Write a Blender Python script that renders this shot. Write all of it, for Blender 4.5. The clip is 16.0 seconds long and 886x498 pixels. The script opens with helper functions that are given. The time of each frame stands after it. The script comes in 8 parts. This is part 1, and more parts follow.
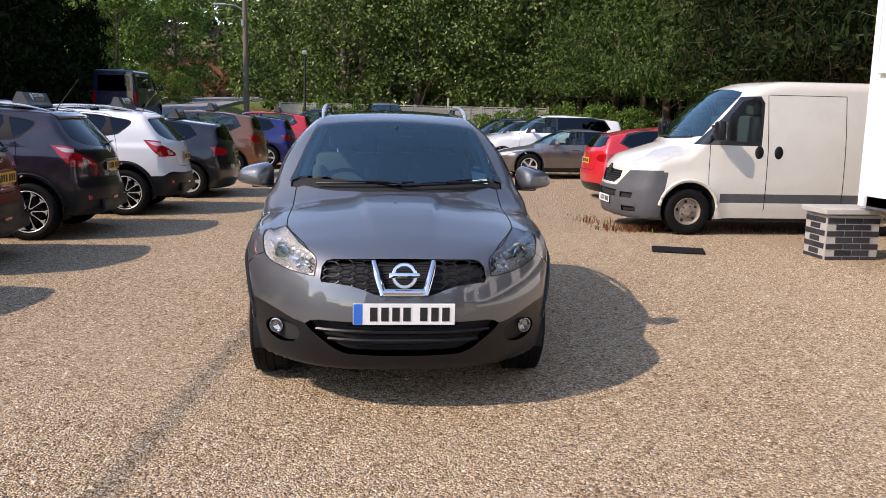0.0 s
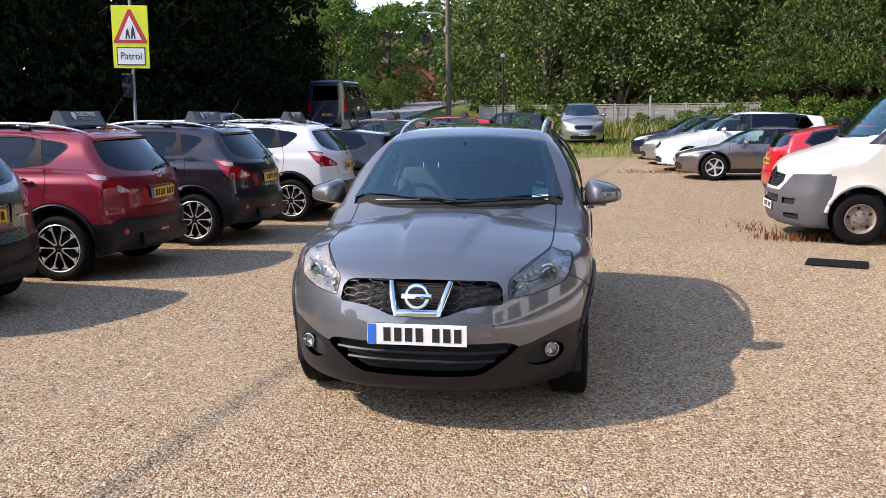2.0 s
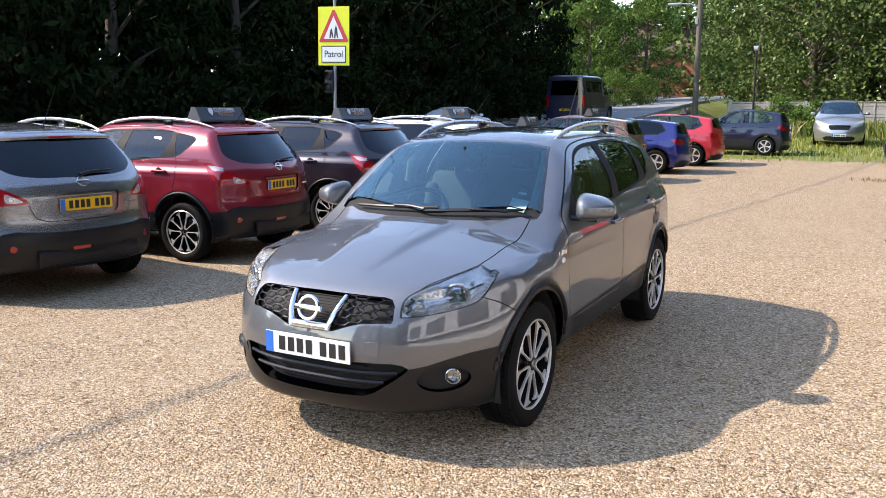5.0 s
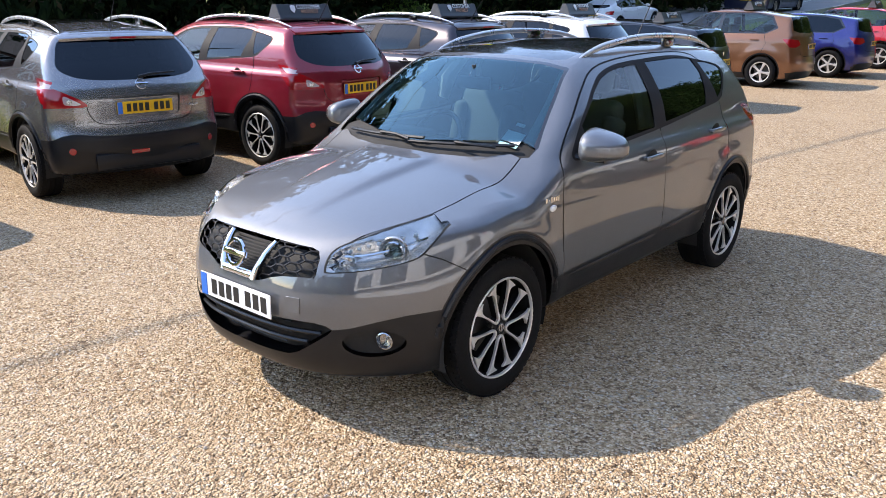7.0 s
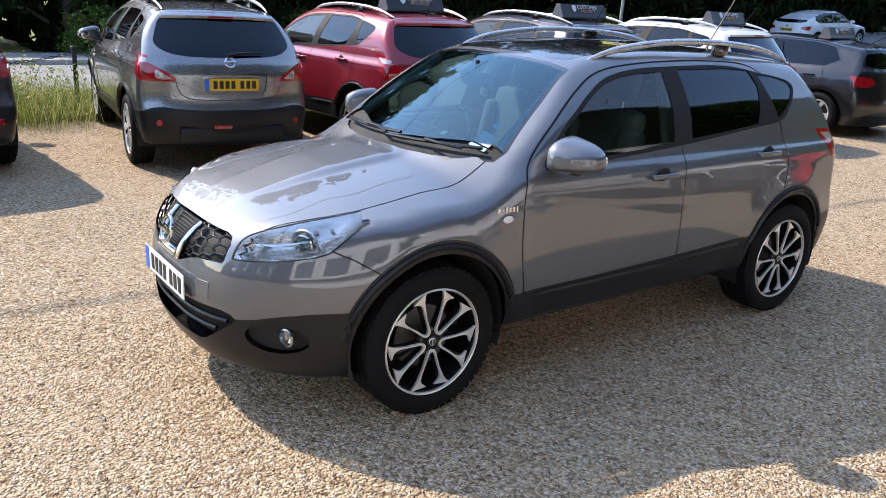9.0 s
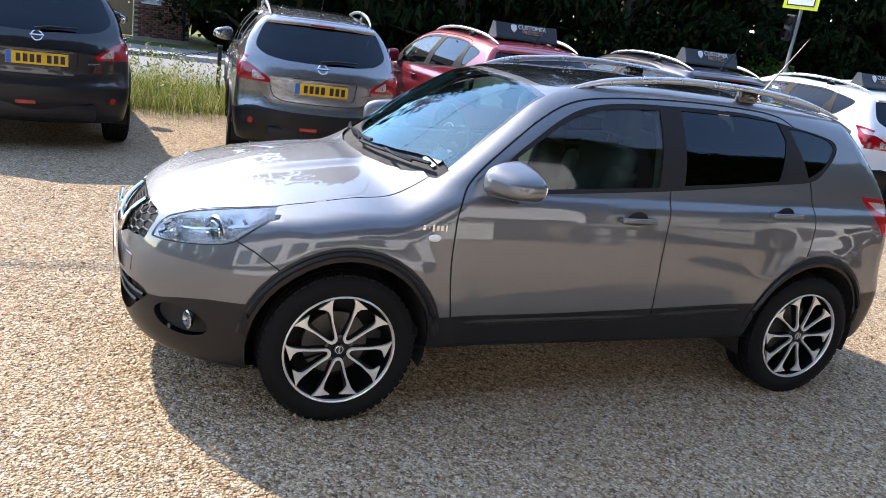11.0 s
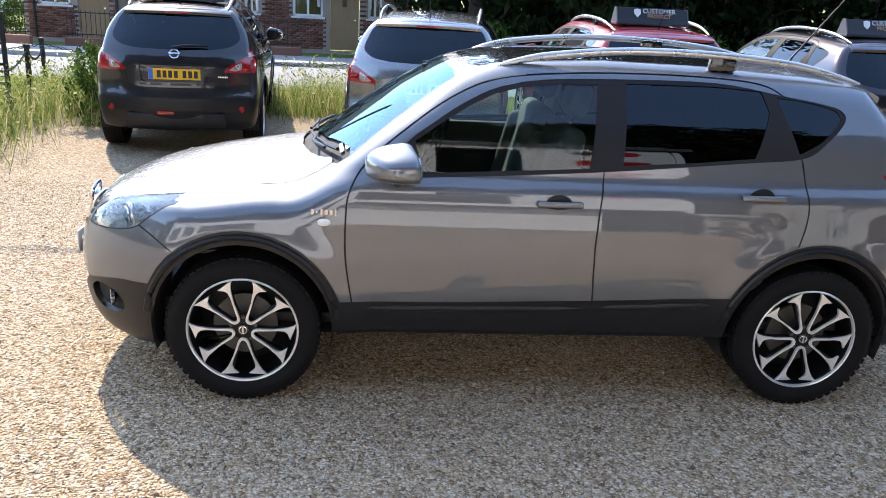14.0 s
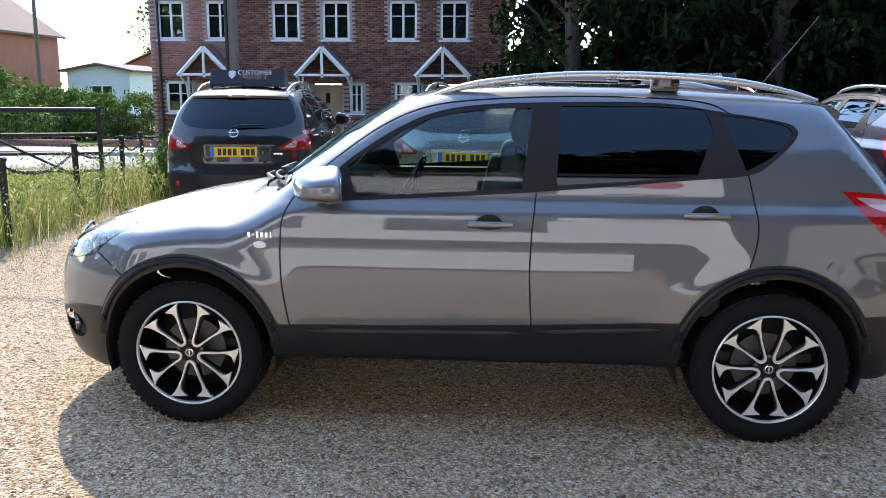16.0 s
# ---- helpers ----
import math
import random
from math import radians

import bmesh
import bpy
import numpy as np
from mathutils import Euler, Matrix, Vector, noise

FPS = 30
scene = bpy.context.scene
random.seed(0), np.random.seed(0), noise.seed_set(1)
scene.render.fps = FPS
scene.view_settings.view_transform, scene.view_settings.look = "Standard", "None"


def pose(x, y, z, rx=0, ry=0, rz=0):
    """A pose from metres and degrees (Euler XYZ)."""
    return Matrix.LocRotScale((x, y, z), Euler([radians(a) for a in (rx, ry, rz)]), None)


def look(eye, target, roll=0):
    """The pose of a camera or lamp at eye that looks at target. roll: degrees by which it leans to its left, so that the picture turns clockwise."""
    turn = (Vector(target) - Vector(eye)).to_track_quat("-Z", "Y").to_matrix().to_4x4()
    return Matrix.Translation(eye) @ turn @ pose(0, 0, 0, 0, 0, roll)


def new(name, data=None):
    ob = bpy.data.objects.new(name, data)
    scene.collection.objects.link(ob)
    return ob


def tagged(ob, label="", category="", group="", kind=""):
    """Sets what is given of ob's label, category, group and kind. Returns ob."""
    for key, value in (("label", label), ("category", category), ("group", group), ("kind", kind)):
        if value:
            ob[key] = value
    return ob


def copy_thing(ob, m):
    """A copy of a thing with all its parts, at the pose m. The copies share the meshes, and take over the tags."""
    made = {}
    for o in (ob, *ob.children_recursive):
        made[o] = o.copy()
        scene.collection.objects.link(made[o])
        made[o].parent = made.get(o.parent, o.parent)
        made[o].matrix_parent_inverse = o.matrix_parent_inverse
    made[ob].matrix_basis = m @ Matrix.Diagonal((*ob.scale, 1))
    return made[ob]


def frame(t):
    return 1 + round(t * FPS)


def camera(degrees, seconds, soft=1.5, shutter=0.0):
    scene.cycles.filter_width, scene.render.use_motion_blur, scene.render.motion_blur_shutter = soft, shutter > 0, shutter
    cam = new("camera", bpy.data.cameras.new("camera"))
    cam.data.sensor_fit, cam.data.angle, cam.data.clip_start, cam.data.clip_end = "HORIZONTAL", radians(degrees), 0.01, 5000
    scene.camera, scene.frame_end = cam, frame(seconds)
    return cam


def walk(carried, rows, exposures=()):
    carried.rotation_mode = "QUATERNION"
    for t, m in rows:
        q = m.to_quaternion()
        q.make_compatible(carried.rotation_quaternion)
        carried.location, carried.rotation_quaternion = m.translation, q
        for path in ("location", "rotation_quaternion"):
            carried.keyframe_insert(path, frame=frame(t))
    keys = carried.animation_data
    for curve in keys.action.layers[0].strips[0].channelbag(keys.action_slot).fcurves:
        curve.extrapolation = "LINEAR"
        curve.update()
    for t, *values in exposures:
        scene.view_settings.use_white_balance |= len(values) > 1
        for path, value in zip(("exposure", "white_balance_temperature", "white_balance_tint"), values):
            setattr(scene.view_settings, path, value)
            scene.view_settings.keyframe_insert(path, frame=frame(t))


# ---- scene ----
cam = camera(56.9, 16.0, soft=0.4)
PATH = [
    (0, (-0.174, -4.074, 1.548), (0.003, -2.107, 1.231), 1.2),
    (0.5, (0.068, -4.12, 1.578), (0.082, -2.147, 1.256), 0.0),
    (1, (0.256, -4.06, 1.576), (0.133, -2.089, 1.26), -0.6),
    (1.5, (0.515, -3.971, 1.607), (0.288, -2.009, 1.289), -0.3),
    (2, (0.844, -3.98, 1.658), (0.5, -2.037, 1.337), -0.6),
    (2.5, (1.065, -3.929, 1.682), (0.644, -2.0, 1.363), -0.5),
    (3, (1.287, -3.754, 1.699), (0.773, -1.847, 1.386), -0.2),
    (3.5, (1.584, -3.635, 1.698), (0.943, -1.764, 1.397), -0.2),
    (3.7, (1.718, -3.592, 1.7), (1.032, -1.736, 1.406), 0.0),
    (5.8, (2.665, -2.68, 1.735), (1.613, -1.033, 1.311), 0.5),
    (6, (2.675, -2.543, 1.773), (1.608, -0.919, 1.3), 0.6),
    (6.5, (2.803, -2.279, 1.821), (1.683, -0.731, 1.232), -0.1),
    (7, (2.989, -2.045, 1.857), (1.745, -0.595, 1.265), 0.4),
    (7.5, (3.067, -1.787, 1.833), (1.74, -0.419, 1.226), 0.2),
    (8, (3.146, -1.516, 1.843), (1.729, -0.245, 1.23), 0.2),
    (8.5, (3.381, -1.282, 1.834), (1.887, -0.099, 1.229), 1.7),
    (9, (3.526, -1.066, 1.818), (1.991, 0.068, 1.218), 3.2),
    (9.2, (3.57, -0.961, 1.803), (2.003, 0.131, 1.21), 4.7),
    (11.3, (4.018, 0.064, 1.811), (2.228, 0.761, 1.253), 7.7),
    (11.5, (4.046, 0.164, 1.814), (2.234, 0.795, 1.251), 7.3),
    (12, (4.159, 0.43, 1.836), (2.313, 0.948, 1.268), 7.2),
    (12.5, (4.187, 0.662, 1.843), (2.328, 1.124, 1.267), 6.7),
    (13, (4.147, 0.919, 1.842), (2.269, 1.281, 1.257), 5.3),
    (13.5, (4.213, 1.202, 1.847), (2.315, 1.436, 1.26), 3.7),
    (14, (4.29, 1.46, 1.858), (2.393, 1.63, 1.249), 3.0),
    (14.5, (4.286, 1.683, 1.882), (2.384, 1.809, 1.279), 2.4),
    (15, (4.325, 1.884, 1.823), (2.398, 1.905, 1.287), 1.4),
    (15.5, (4.413, 2.096, 1.708), (2.47, 2.012, 1.241), 0.7),
    (16, (4.394, 2.31, 1.552), (2.435, 2.174, 1.17), 0.4),
]
walk(cam, [(t, look(eye, target, roll)) for t, eye, target, roll in PATH],
     exposures=[(0, 1.22, 7300, 21), (2.5, 1.56, 7100, 19), (6, 1.90, 7000, 16), (9, 1.82, 6750, 15), (12.5, 2.15, 6800, 14), (14.5, 2.21, 6650, 14), (16, 2.10, 6500, 13)])

# ---- daylight ----
SUN_FROM = Vector((-1.04, -0.44, 1.0)).normalized()
sun_lamp = new("sun", bpy.data.lights.new("sun", "SUN"))
sun_lamp.data.energy, sun_lamp.data.angle, sun_lamp.data.color = 2.1, radians(0.55), (1.0, 0.93, 0.82)
sun_lamp.matrix_basis = look(SUN_FROM * 60, (0, 0, 0))
world = bpy.data.worlds.new("sky")
scene.world = world
world.use_nodes = True
sky = world.node_tree.nodes.new("ShaderNodeTexSky")
sky.sky_type, sky.sun_disc = "NISHITA", False
sky.sun_elevation = math.asin(SUN_FROM.z)
sky.sun_rotation = math.atan2(SUN_FROM.x, SUN_FROM.y)
sky.air_density, sky.dust_density = 1.0, 0.15
back = world.node_tree.nodes["Background"]
back.inputs["Strength"].default_value = 0.15
world.node_tree.links.new(sky.outputs["Color"], back.inputs["Color"])

# ---- materials ----
def nodes_of(name):
    m = bpy.data.materials.new(name)
    m.use_nodes = True
    t = m.node_tree
    return m, t, t.nodes["Principled BSDF"]


def link(t, a, b):
    t.links.new(a, b)


def noise_node(t, scale, detail=4.0, rough=0.6, coords="Object", stretch=None):
    n = t.nodes.new("ShaderNodeTexNoise")
    n.inputs["Scale"].default_value, n.inputs["Detail"].default_value, n.inputs["Roughness"].default_value = scale, detail, rough
    c = t.nodes.new("ShaderNodeTexCoord")
    src = c.outputs[coords]
    if stretch:
        mp = t.nodes.new("ShaderNodeMapping")
        mp.inputs["Scale"].default_value = stretch
        link(t, src, mp.inputs["Vector"])
        src = mp.outputs["Vector"]
    link(t, src, n.inputs["Vector"])
    return n


def ramp(t, src, stops):
    r = t.nodes.new("ShaderNodeValToRGB")
    while len(r.color_ramp.elements) < len(stops):
        r.color_ramp.elements.new(0.5)
    for e, (p, c) in zip(r.color_ramp.elements, stops):
        e.position, e.color = p, (*c, 1)
    link(t, src, r.inputs["Fac"])
    return r.outputs["Color"]


def bump(t, b, height, strength, distance=0.01):
    n = t.nodes.new("ShaderNodeBump")
    n.inputs["Strength"].default_value, n.inputs["Distance"].default_value = strength, distance
    link(t, height, n.inputs["Height"])
    link(t, n.outputs["Normal"], b.inputs["Normal"])


def tint(c, k):
    return tuple(min(1.0, v * k) for v in c)


def stuff_mat(name, base, rough=0.6, metal=0.0, vary=0.25, scale=6.0, fine=60.0, relief=0.0, coat=0.0, spec=0.5, stretch=None, per_object=0.0, dark=None):
    """A surface with variation at two scales, and relief."""
    m, t, b = nodes_of(name)
    big, small = noise_node(t, scale, stretch=stretch), noise_node(t, fine, 3.0, stretch=stretch)
    mix = t.nodes.new("ShaderNodeMath")
    mix.operation = "MULTIPLY_ADD"
    link(t, small.outputs["Fac"], mix.inputs[0])
    mix.inputs[1].default_value = 0.5
    half = t.nodes.new("ShaderNodeMath")
    half.operation = "MULTIPLY"
    link(t, big.outputs["Fac"], half.inputs[0])
    half.inputs[1].default_value = 0.5
    link(t, half.outputs[0], mix.inputs[2])
    col = ramp(t, mix.outputs[0], [(0.30, dark or tint(base, 1 - vary)), (0.70, tint(base, 1 + vary))])
    if per_object > 0:
        info = t.nodes.new("ShaderNodeObjectInfo")
        mr = t.nodes.new("ShaderNodeMapRange")
        mr.inputs["To Min"].default_value, mr.inputs["To Max"].default_value = 1 - per_object, 1 + per_object
        link(t, info.outputs["Random"], mr.inputs["Value"])
        hsv = t.nodes.new("ShaderNodeHueSaturation")
        link(t, mr.outputs["Result"], hsv.inputs["Value"])
        link(t, col, hsv.inputs["Color"])
        col = hsv.outputs["Color"]
    link(t, col, b.inputs["Base Color"])
    b.inputs["Metallic"].default_value, b.inputs["Coat Weight"].default_value = metal, coat
    b.inputs["Specular IOR Level"].default_value = spec
    rr = t.nodes.new("ShaderNodeMapRange")
    rr.inputs["To Min"].default_value, rr.inputs["To Max"].default_value = max(0.02, rough * 0.8), min(1.0, rough * 1.2)
    link(t, big.outputs["Fac"], rr.inputs["Value"])
    link(t, rr.outputs["Result"], b.inputs["Roughness"])
    if relief > 0:
        bump(t, b, small.outputs["Fac"], relief)
    return m


def paint_mat(name, base, metal=0.6, rough=0.34, flake=0.25, dust=0.02, coat=1.5):
    """Car paint: flakes under a clear coat, a little dust on it."""
    m, t, b = nodes_of(name)
    v = t.nodes.new("ShaderNodeTexVoronoi")
    v.inputs["Scale"].default_value = 900.0
    c = t.nodes.new("ShaderNodeTexCoord")
    link(t, c.outputs["Object"], v.inputs["Vector"])
    bw = t.nodes.new("ShaderNodeSeparateColor")
    link(t, v.outputs["Color"], bw.inputs["Color"])
    col = ramp(t, bw.outputs[0], [(0.0, tint(base, 1 - flake)), (1.0, tint(base, 1 + flake))])
    d = noise_node(t, 3.0, 6.0, 0.7)
    grime = t.nodes.new("ShaderNodeMapRange")
    grime.inputs["From Min"].default_value, grime.inputs["From Max"].default_value = 0.45, 0.8
    grime.inputs["To Min"].default_value, grime.inputs["To Max"].default_value = 0.0, dust * 3
    link(t, d.outputs["Fac"], grime.inputs["Value"])
    mx = t.nodes.new("ShaderNodeMix")
    mx.data_type = "RGBA"
    link(t, grime.outputs["Result"], mx.inputs["Factor"])
    link(t, col, mx.inputs[6])
    mx.inputs[7].default_value = (0.35, 0.31, 0.25, 1)
    link(t, mx.outputs[2], b.inputs["Base Color"])
    b.inputs["Metallic"].default_value, b.inputs["Roughness"].default_value = metal, rough
    b.inputs["Coat Weight"].default_value, b.inputs["Coat Roughness"].default_value = 1.0, 0.012
    b.inputs["Coat IOR"].default_value = coat
    return m


def glass_mat(name, through_colour, ior=1.5, gloss_rough=0.0, sheen=(1, 1, 1)):
    """A thin pane: clear with a tint, and a mirror by its angle."""
    m = bpy.data.materials.new(name)
    m.use_nodes = True
    t = m.node_tree
    t.nodes.remove(t.nodes["Principled BSDF"])
    out = t.nodes["Material Output"]
    clear, gloss, mix, fr = (t.nodes.new(k) for k in ("ShaderNodeBsdfTransparent", "ShaderNodeBsdfGlossy", "ShaderNodeMixShader", "ShaderNodeFresnel"))
    clear.inputs["Color"].default_value = (*through_colour, 1)
    gloss.inputs["Roughness"].default_value = gloss_rough
    gloss.inputs["Color"].default_value = (*sheen, 1)
    fr.inputs["IOR"].default_value = ior
    link(t, fr.outputs["Fac"], mix.inputs["Fac"])
    link(t, clear.outputs["BSDF"], mix.inputs[1])
    link(t, gloss.outputs["BSDF"], mix.inputs[2])
    link(t, mix.outputs["Shader"], out.inputs["Surface"])
    return m


M = {
    "paint_grey": paint_mat("grey_metallic_paint", (0.134, 0.141, 0.155), 0.86, 0.57, coat=1.8),
    "paint_silver_grey": paint_mat("light_grey_metallic_paint", (0.27, 0.27, 0.275), 0.85, 0.27),
    "paint_red": paint_mat("deep_red_paint", (0.24, 0.008, 0.022), 0.35, 0.3, 0.15),
    "paint_purple": paint_mat("dark_purple_paint", (0.018, 0.013, 0.022), 0.5, 0.3, 0.3),
    "paint_black": paint_mat("black_paint", (0.008, 0.007, 0.010), 0.2, 0.3, 0.3),
    "paint_white": paint_mat("white_paint", (0.72, 0.74, 0.76), 0.0, 0.4, 0.03),
    "paint_bronze": paint_mat("bronze_paint", (0.24, 0.105, 0.05), 0.6, 0.32, 0.2),
    "paint_blue": paint_mat("blue_paint", (0.012, 0.018, 0.16), 0.4, 0.32, 0.2),
    "paint_navy": paint_mat("navy_paint", (0.012, 0.015, 0.04), 0.4, 0.32, 0.2),
    "paint_bright_red": paint_mat("bright_red_paint", (0.52, 0.012, 0.02), 0.0, 0.35, 0.04),
    "paint_silver": paint_mat("silver_paint", (0.46, 0.46, 0.46), 0.8, 0.32, 0.15),
    "paint_taupe": paint_mat("taupe_grey_paint", (0.20, 0.175, 0.16), 0.7, 0.32, 0.15),
    "paint_van": paint_mat("off_white_van_paint", (0.66, 0.64, 0.57), 0.0, 0.45, 0.03, 0.05),
    "plastic_black": stuff_mat("black_plastic", (0.009, 0.0095, 0.0115), 0.36, vary=0.2, fine=220, relief=0.05, spec=0.34),
    "pillar_black": stuff_mat("matt_black_pillar_trim", (0.020, 0.020, 0.022), 0.65, vary=0.15, fine=200, spec=0.15),
    "plastic_grey": stuff_mat("weathered_grey_plastic", (0.075, 0.078, 0.085), 0.6, vary=0.25, fine=120, relief=0.08),
    "seam": stuff_mat("shut_line_rubber", (0.006, 0.006, 0.006), 0.8, vary=0.1),
    "gloss_black": paint_mat("gloss_black_trim", (0.008, 0.008, 0.009), 0.0, 0.2, 0.1, 0.01),
    "rubber": stuff_mat("tyre_rubber", (0.007, 0.007, 0.0075), 0.75, vary=0.3, scale=9, fine=90, relief=0.12, spec=0.15),
    "alloy": stuff_mat("machined_alloy", (0.76, 0.745, 0.72), 0.30, metal=0.55, vary=0.05, fine=300),
    "rim_dark": stuff_mat("dark_rim_paint", (0.006, 0.006, 0.007), 0.45, vary=0.3, spec=0.25),
    "steel": stuff_mat("brake_steel", (0.10, 0.098, 0.095), 0.45, metal=0.7, vary=0.2),
    "rusty": stuff_mat("rusty_steel", (0.30, 0.25, 0.20), 0.65, metal=0.4, vary=0.45, scale=14, fine=70),
    "dull_chrome": stuff_mat("dull_chrome", (0.34, 0.35, 0.36), 0.2, metal=0.9, vary=0.1),
    "chrome": stuff_mat("chrome", (0.72, 0.73, 0.75), 0.08, metal=1.0, vary=0.04),
    "satin": stuff_mat("satin_silver_rail", (0.60, 0.61, 0.62), 0.28, metal=0.75, vary=0.05),
    "glass": glass_mat("clear_glass", (0.66, 0.80, 0.75), 1.6),
    "screen": glass_mat("windscreen_glass", (0.44, 0.64, 0.66), 2.1, sheen=(0.62, 0.92, 1.0)),
    "tint": glass_mat("dark_tinted_glass", (0.030, 0.032, 0.04), 1.5, sheen=(0.78, 0.90, 1.0)),
    "lens": glass_mat("clear_lens", (0.95, 0.95, 0.95), 1.36),
    "pale_lens": stuff_mat("pale_lamp_lens", (0.50, 0.40, 0.40), 0.12, metal=0.2, vary=0.2, scale=18, fine=80, coat=1.0, relief=0.1),
    "red_lens": stuff_mat("red_lamp_lens", (0.34, 0.006, 0.010), 0.12, vary=0.2, fine=150, coat=1.0),
    "orange_lens": stuff_mat("orange_lens", (0.7, 0.2, 0.02), 0.15, vary=0.1, coat=1.0),
    "reflector": stuff_mat("lamp_reflector", (0.66, 0.64, 0.60), 0.22, metal=0.75, vary=0.25, scale=20, fine=45, relief=0.32),
    # vehicle interior plastic, and the sheet that paints unlit rooms in houses
    "cabin_dark": stuff_mat("interior_plastic_and_room_shade", (0.030, 0.030, 0.032), 0.7, vary=0.2),
    "seat": stuff_mat("grey_seat_cloth", (0.10, 0.10, 0.105), 0.9, vary=0.2, fine=300, relief=0.2),
    "pale_trim": stuff_mat("pale_grey_trim", (0.42, 0.43, 0.41), 0.8, vary=0.08),
    "plate_white": stuff_mat("white_plate", (0.80, 0.80, 0.79), 0.35, vary=0.04),
    "plate_yellow": stuff_mat("yellow_plate", (0.80, 0.47, 0.012), 0.35, vary=0.04),
    "plate_bar": stuff_mat("plate_bar_black", (0.012, 0.012, 0.012), 0.5, vary=0.1),
    "plate_blue": stuff_mat("plate_blue_band", (0.02, 0.15, 0.58), 0.4, vary=0.05),
    "white_sticker": stuff_mat("white_sticker", (0.78, 0.80, 0.80), 0.5, vary=0.03),
    "teal_sticker": stuff_mat("pale_teal_sticker", (0.35, 0.65, 0.66), 0.5, vary=0.05),
    "cloudy_lens": stuff_mat("cloudy_lamp_lens", (0.50, 0.50, 0.47), 0.25, vary=0.12, scale=9, fine=50, coat=0.6),
    "under": stuff_mat("dark_underbody", (0.015, 0.015, 0.015), 0.9, vary=0.3),
}

# ---- mesh helpers ----
def mesh_of(name, verts, faces, mat, smooth=False, normals=None):
    me = bpy.data.meshes.new(name)
    me.from_pydata([tuple(map(float, v)) for v in verts], [], [tuple(map(int, f)) for f in faces])
    if mat:
        me.materials.append(mat)
    if smooth or normals is not None:
        me.polygons.foreach_set("use_smooth", [True] * len(me.polygons))
    if normals is not None:
        me.normals_split_custom_set_from_vertices([tuple(map(float, n)) for n in normals])
    return me


def raw(name, verts, faces, mat, parent=None, label="", smooth=False, normals=None):
    ob = new(name, mesh_of(name, verts, faces, mat, smooth, normals))
    ob.parent = parent
    return tagged(ob, label)


def part(name, bm, mat, parent=None, label="", smooth=False):
    me = bpy.data.meshes.new(name)
    bm.normal_update()
    bm.to_mesh(me)
    bm.free()
    me.materials.append(mat)
    if smooth:
        me.polygons.foreach_set("use_smooth", [True] * len(me.polygons))
        me.set_sharp_from_angle(angle=radians(40))
    ob = new(name, me)
    ob.parent = parent
    return tagged(ob, label)


def thing(name, m, label, category, group="", kind=""):
    ob = new(name)
    ob.matrix_basis = m
    return tagged(ob, label, category, group, kind)


def box_bm(size, at=(0, 0, 0), bevel=0.0, seg=2, rot=None, bm=None):
    b = bmesh.new()
    bmesh.ops.create_cube(b, size=1)
    for v in b.verts:
        v.co = Vector((v.co.x * size[0], v.co.y * size[1], v.co.z * size[2]))
    if bevel > 0:
        bmesh.ops.bevel(b, geom=b.edges[:], offset=bevel, segments=seg, profile=0.5, affect="EDGES")
    if rot:
        b.transform(pose(0, 0, 0, *rot))
    b.transform(Matrix.Translation(at))
    return join(bm, b)


def join(bm, b):
    if bm is None:
        return b
    me = bpy.data.meshes.new("tmp")
    b.to_mesh(me)
    b.free()
    bm.from_mesh(me)
    bpy.data.meshes.remove(me)
    return bm


def cyl_bm(r1, r2, depth, at=(0, 0, 0), rot=(0, 0, 0), seg=24, bevel=0.0, bm=None, caps=True):
    b = bmesh.new()
    bmesh.ops.create_cone(b, segments=seg, radius1=r1, radius2=r2, depth=depth, cap_ends=caps)
    if bevel > 0:
        rim = [e for e in b.edges if len(e.link_faces) == 2 and any(len(f.verts) > 4 for f in e.link_faces)]
        bmesh.ops.bevel(b, geom=rim, offset=bevel, segments=2, profile=0.5, affect="EDGES")
    b.transform(pose(*at, *rot))
    return join(bm, b)


def tube_bm(points, r, seg=8, bm=None, close=False, flat=1.0):
    """A bent round bar through points; r is one radius or one for each point."""
    pts = [Vector(p) for p in points]
    b = bmesh.new()
    rings = []
    for i, p in enumerate(pts):
        d = (pts[min(i + 1, len(pts) - 1)] - pts[max(i - 1, 0)])
        d = d.normalized() if d.length > 1e-9 else Vector((0, 0, 1))
        up = Vector((0, 0, 1)) if abs(d.z) < 0.95 else Vector((1, 0, 0))
        s = d.cross(up).normalized()
        u = s.cross(d)
        rr = r[i] if isinstance(r, (list, tuple)) else r
        rings.append([b.verts.new(p + rr * (math.cos(a) * s + flat * math.sin(a) * u)) for a in (2 * math.pi * k / seg for k in range(seg))])
    for a, c in zip(rings, rings[1:]):
        for k in range(seg):
            b.faces.new((a[k], a[(k + 1) % seg], c[(k + 1) % seg], c[k]))
    b.faces.new(rings[0][::-1])
    b.faces.new(rings[-1])
    return join(bm, b)


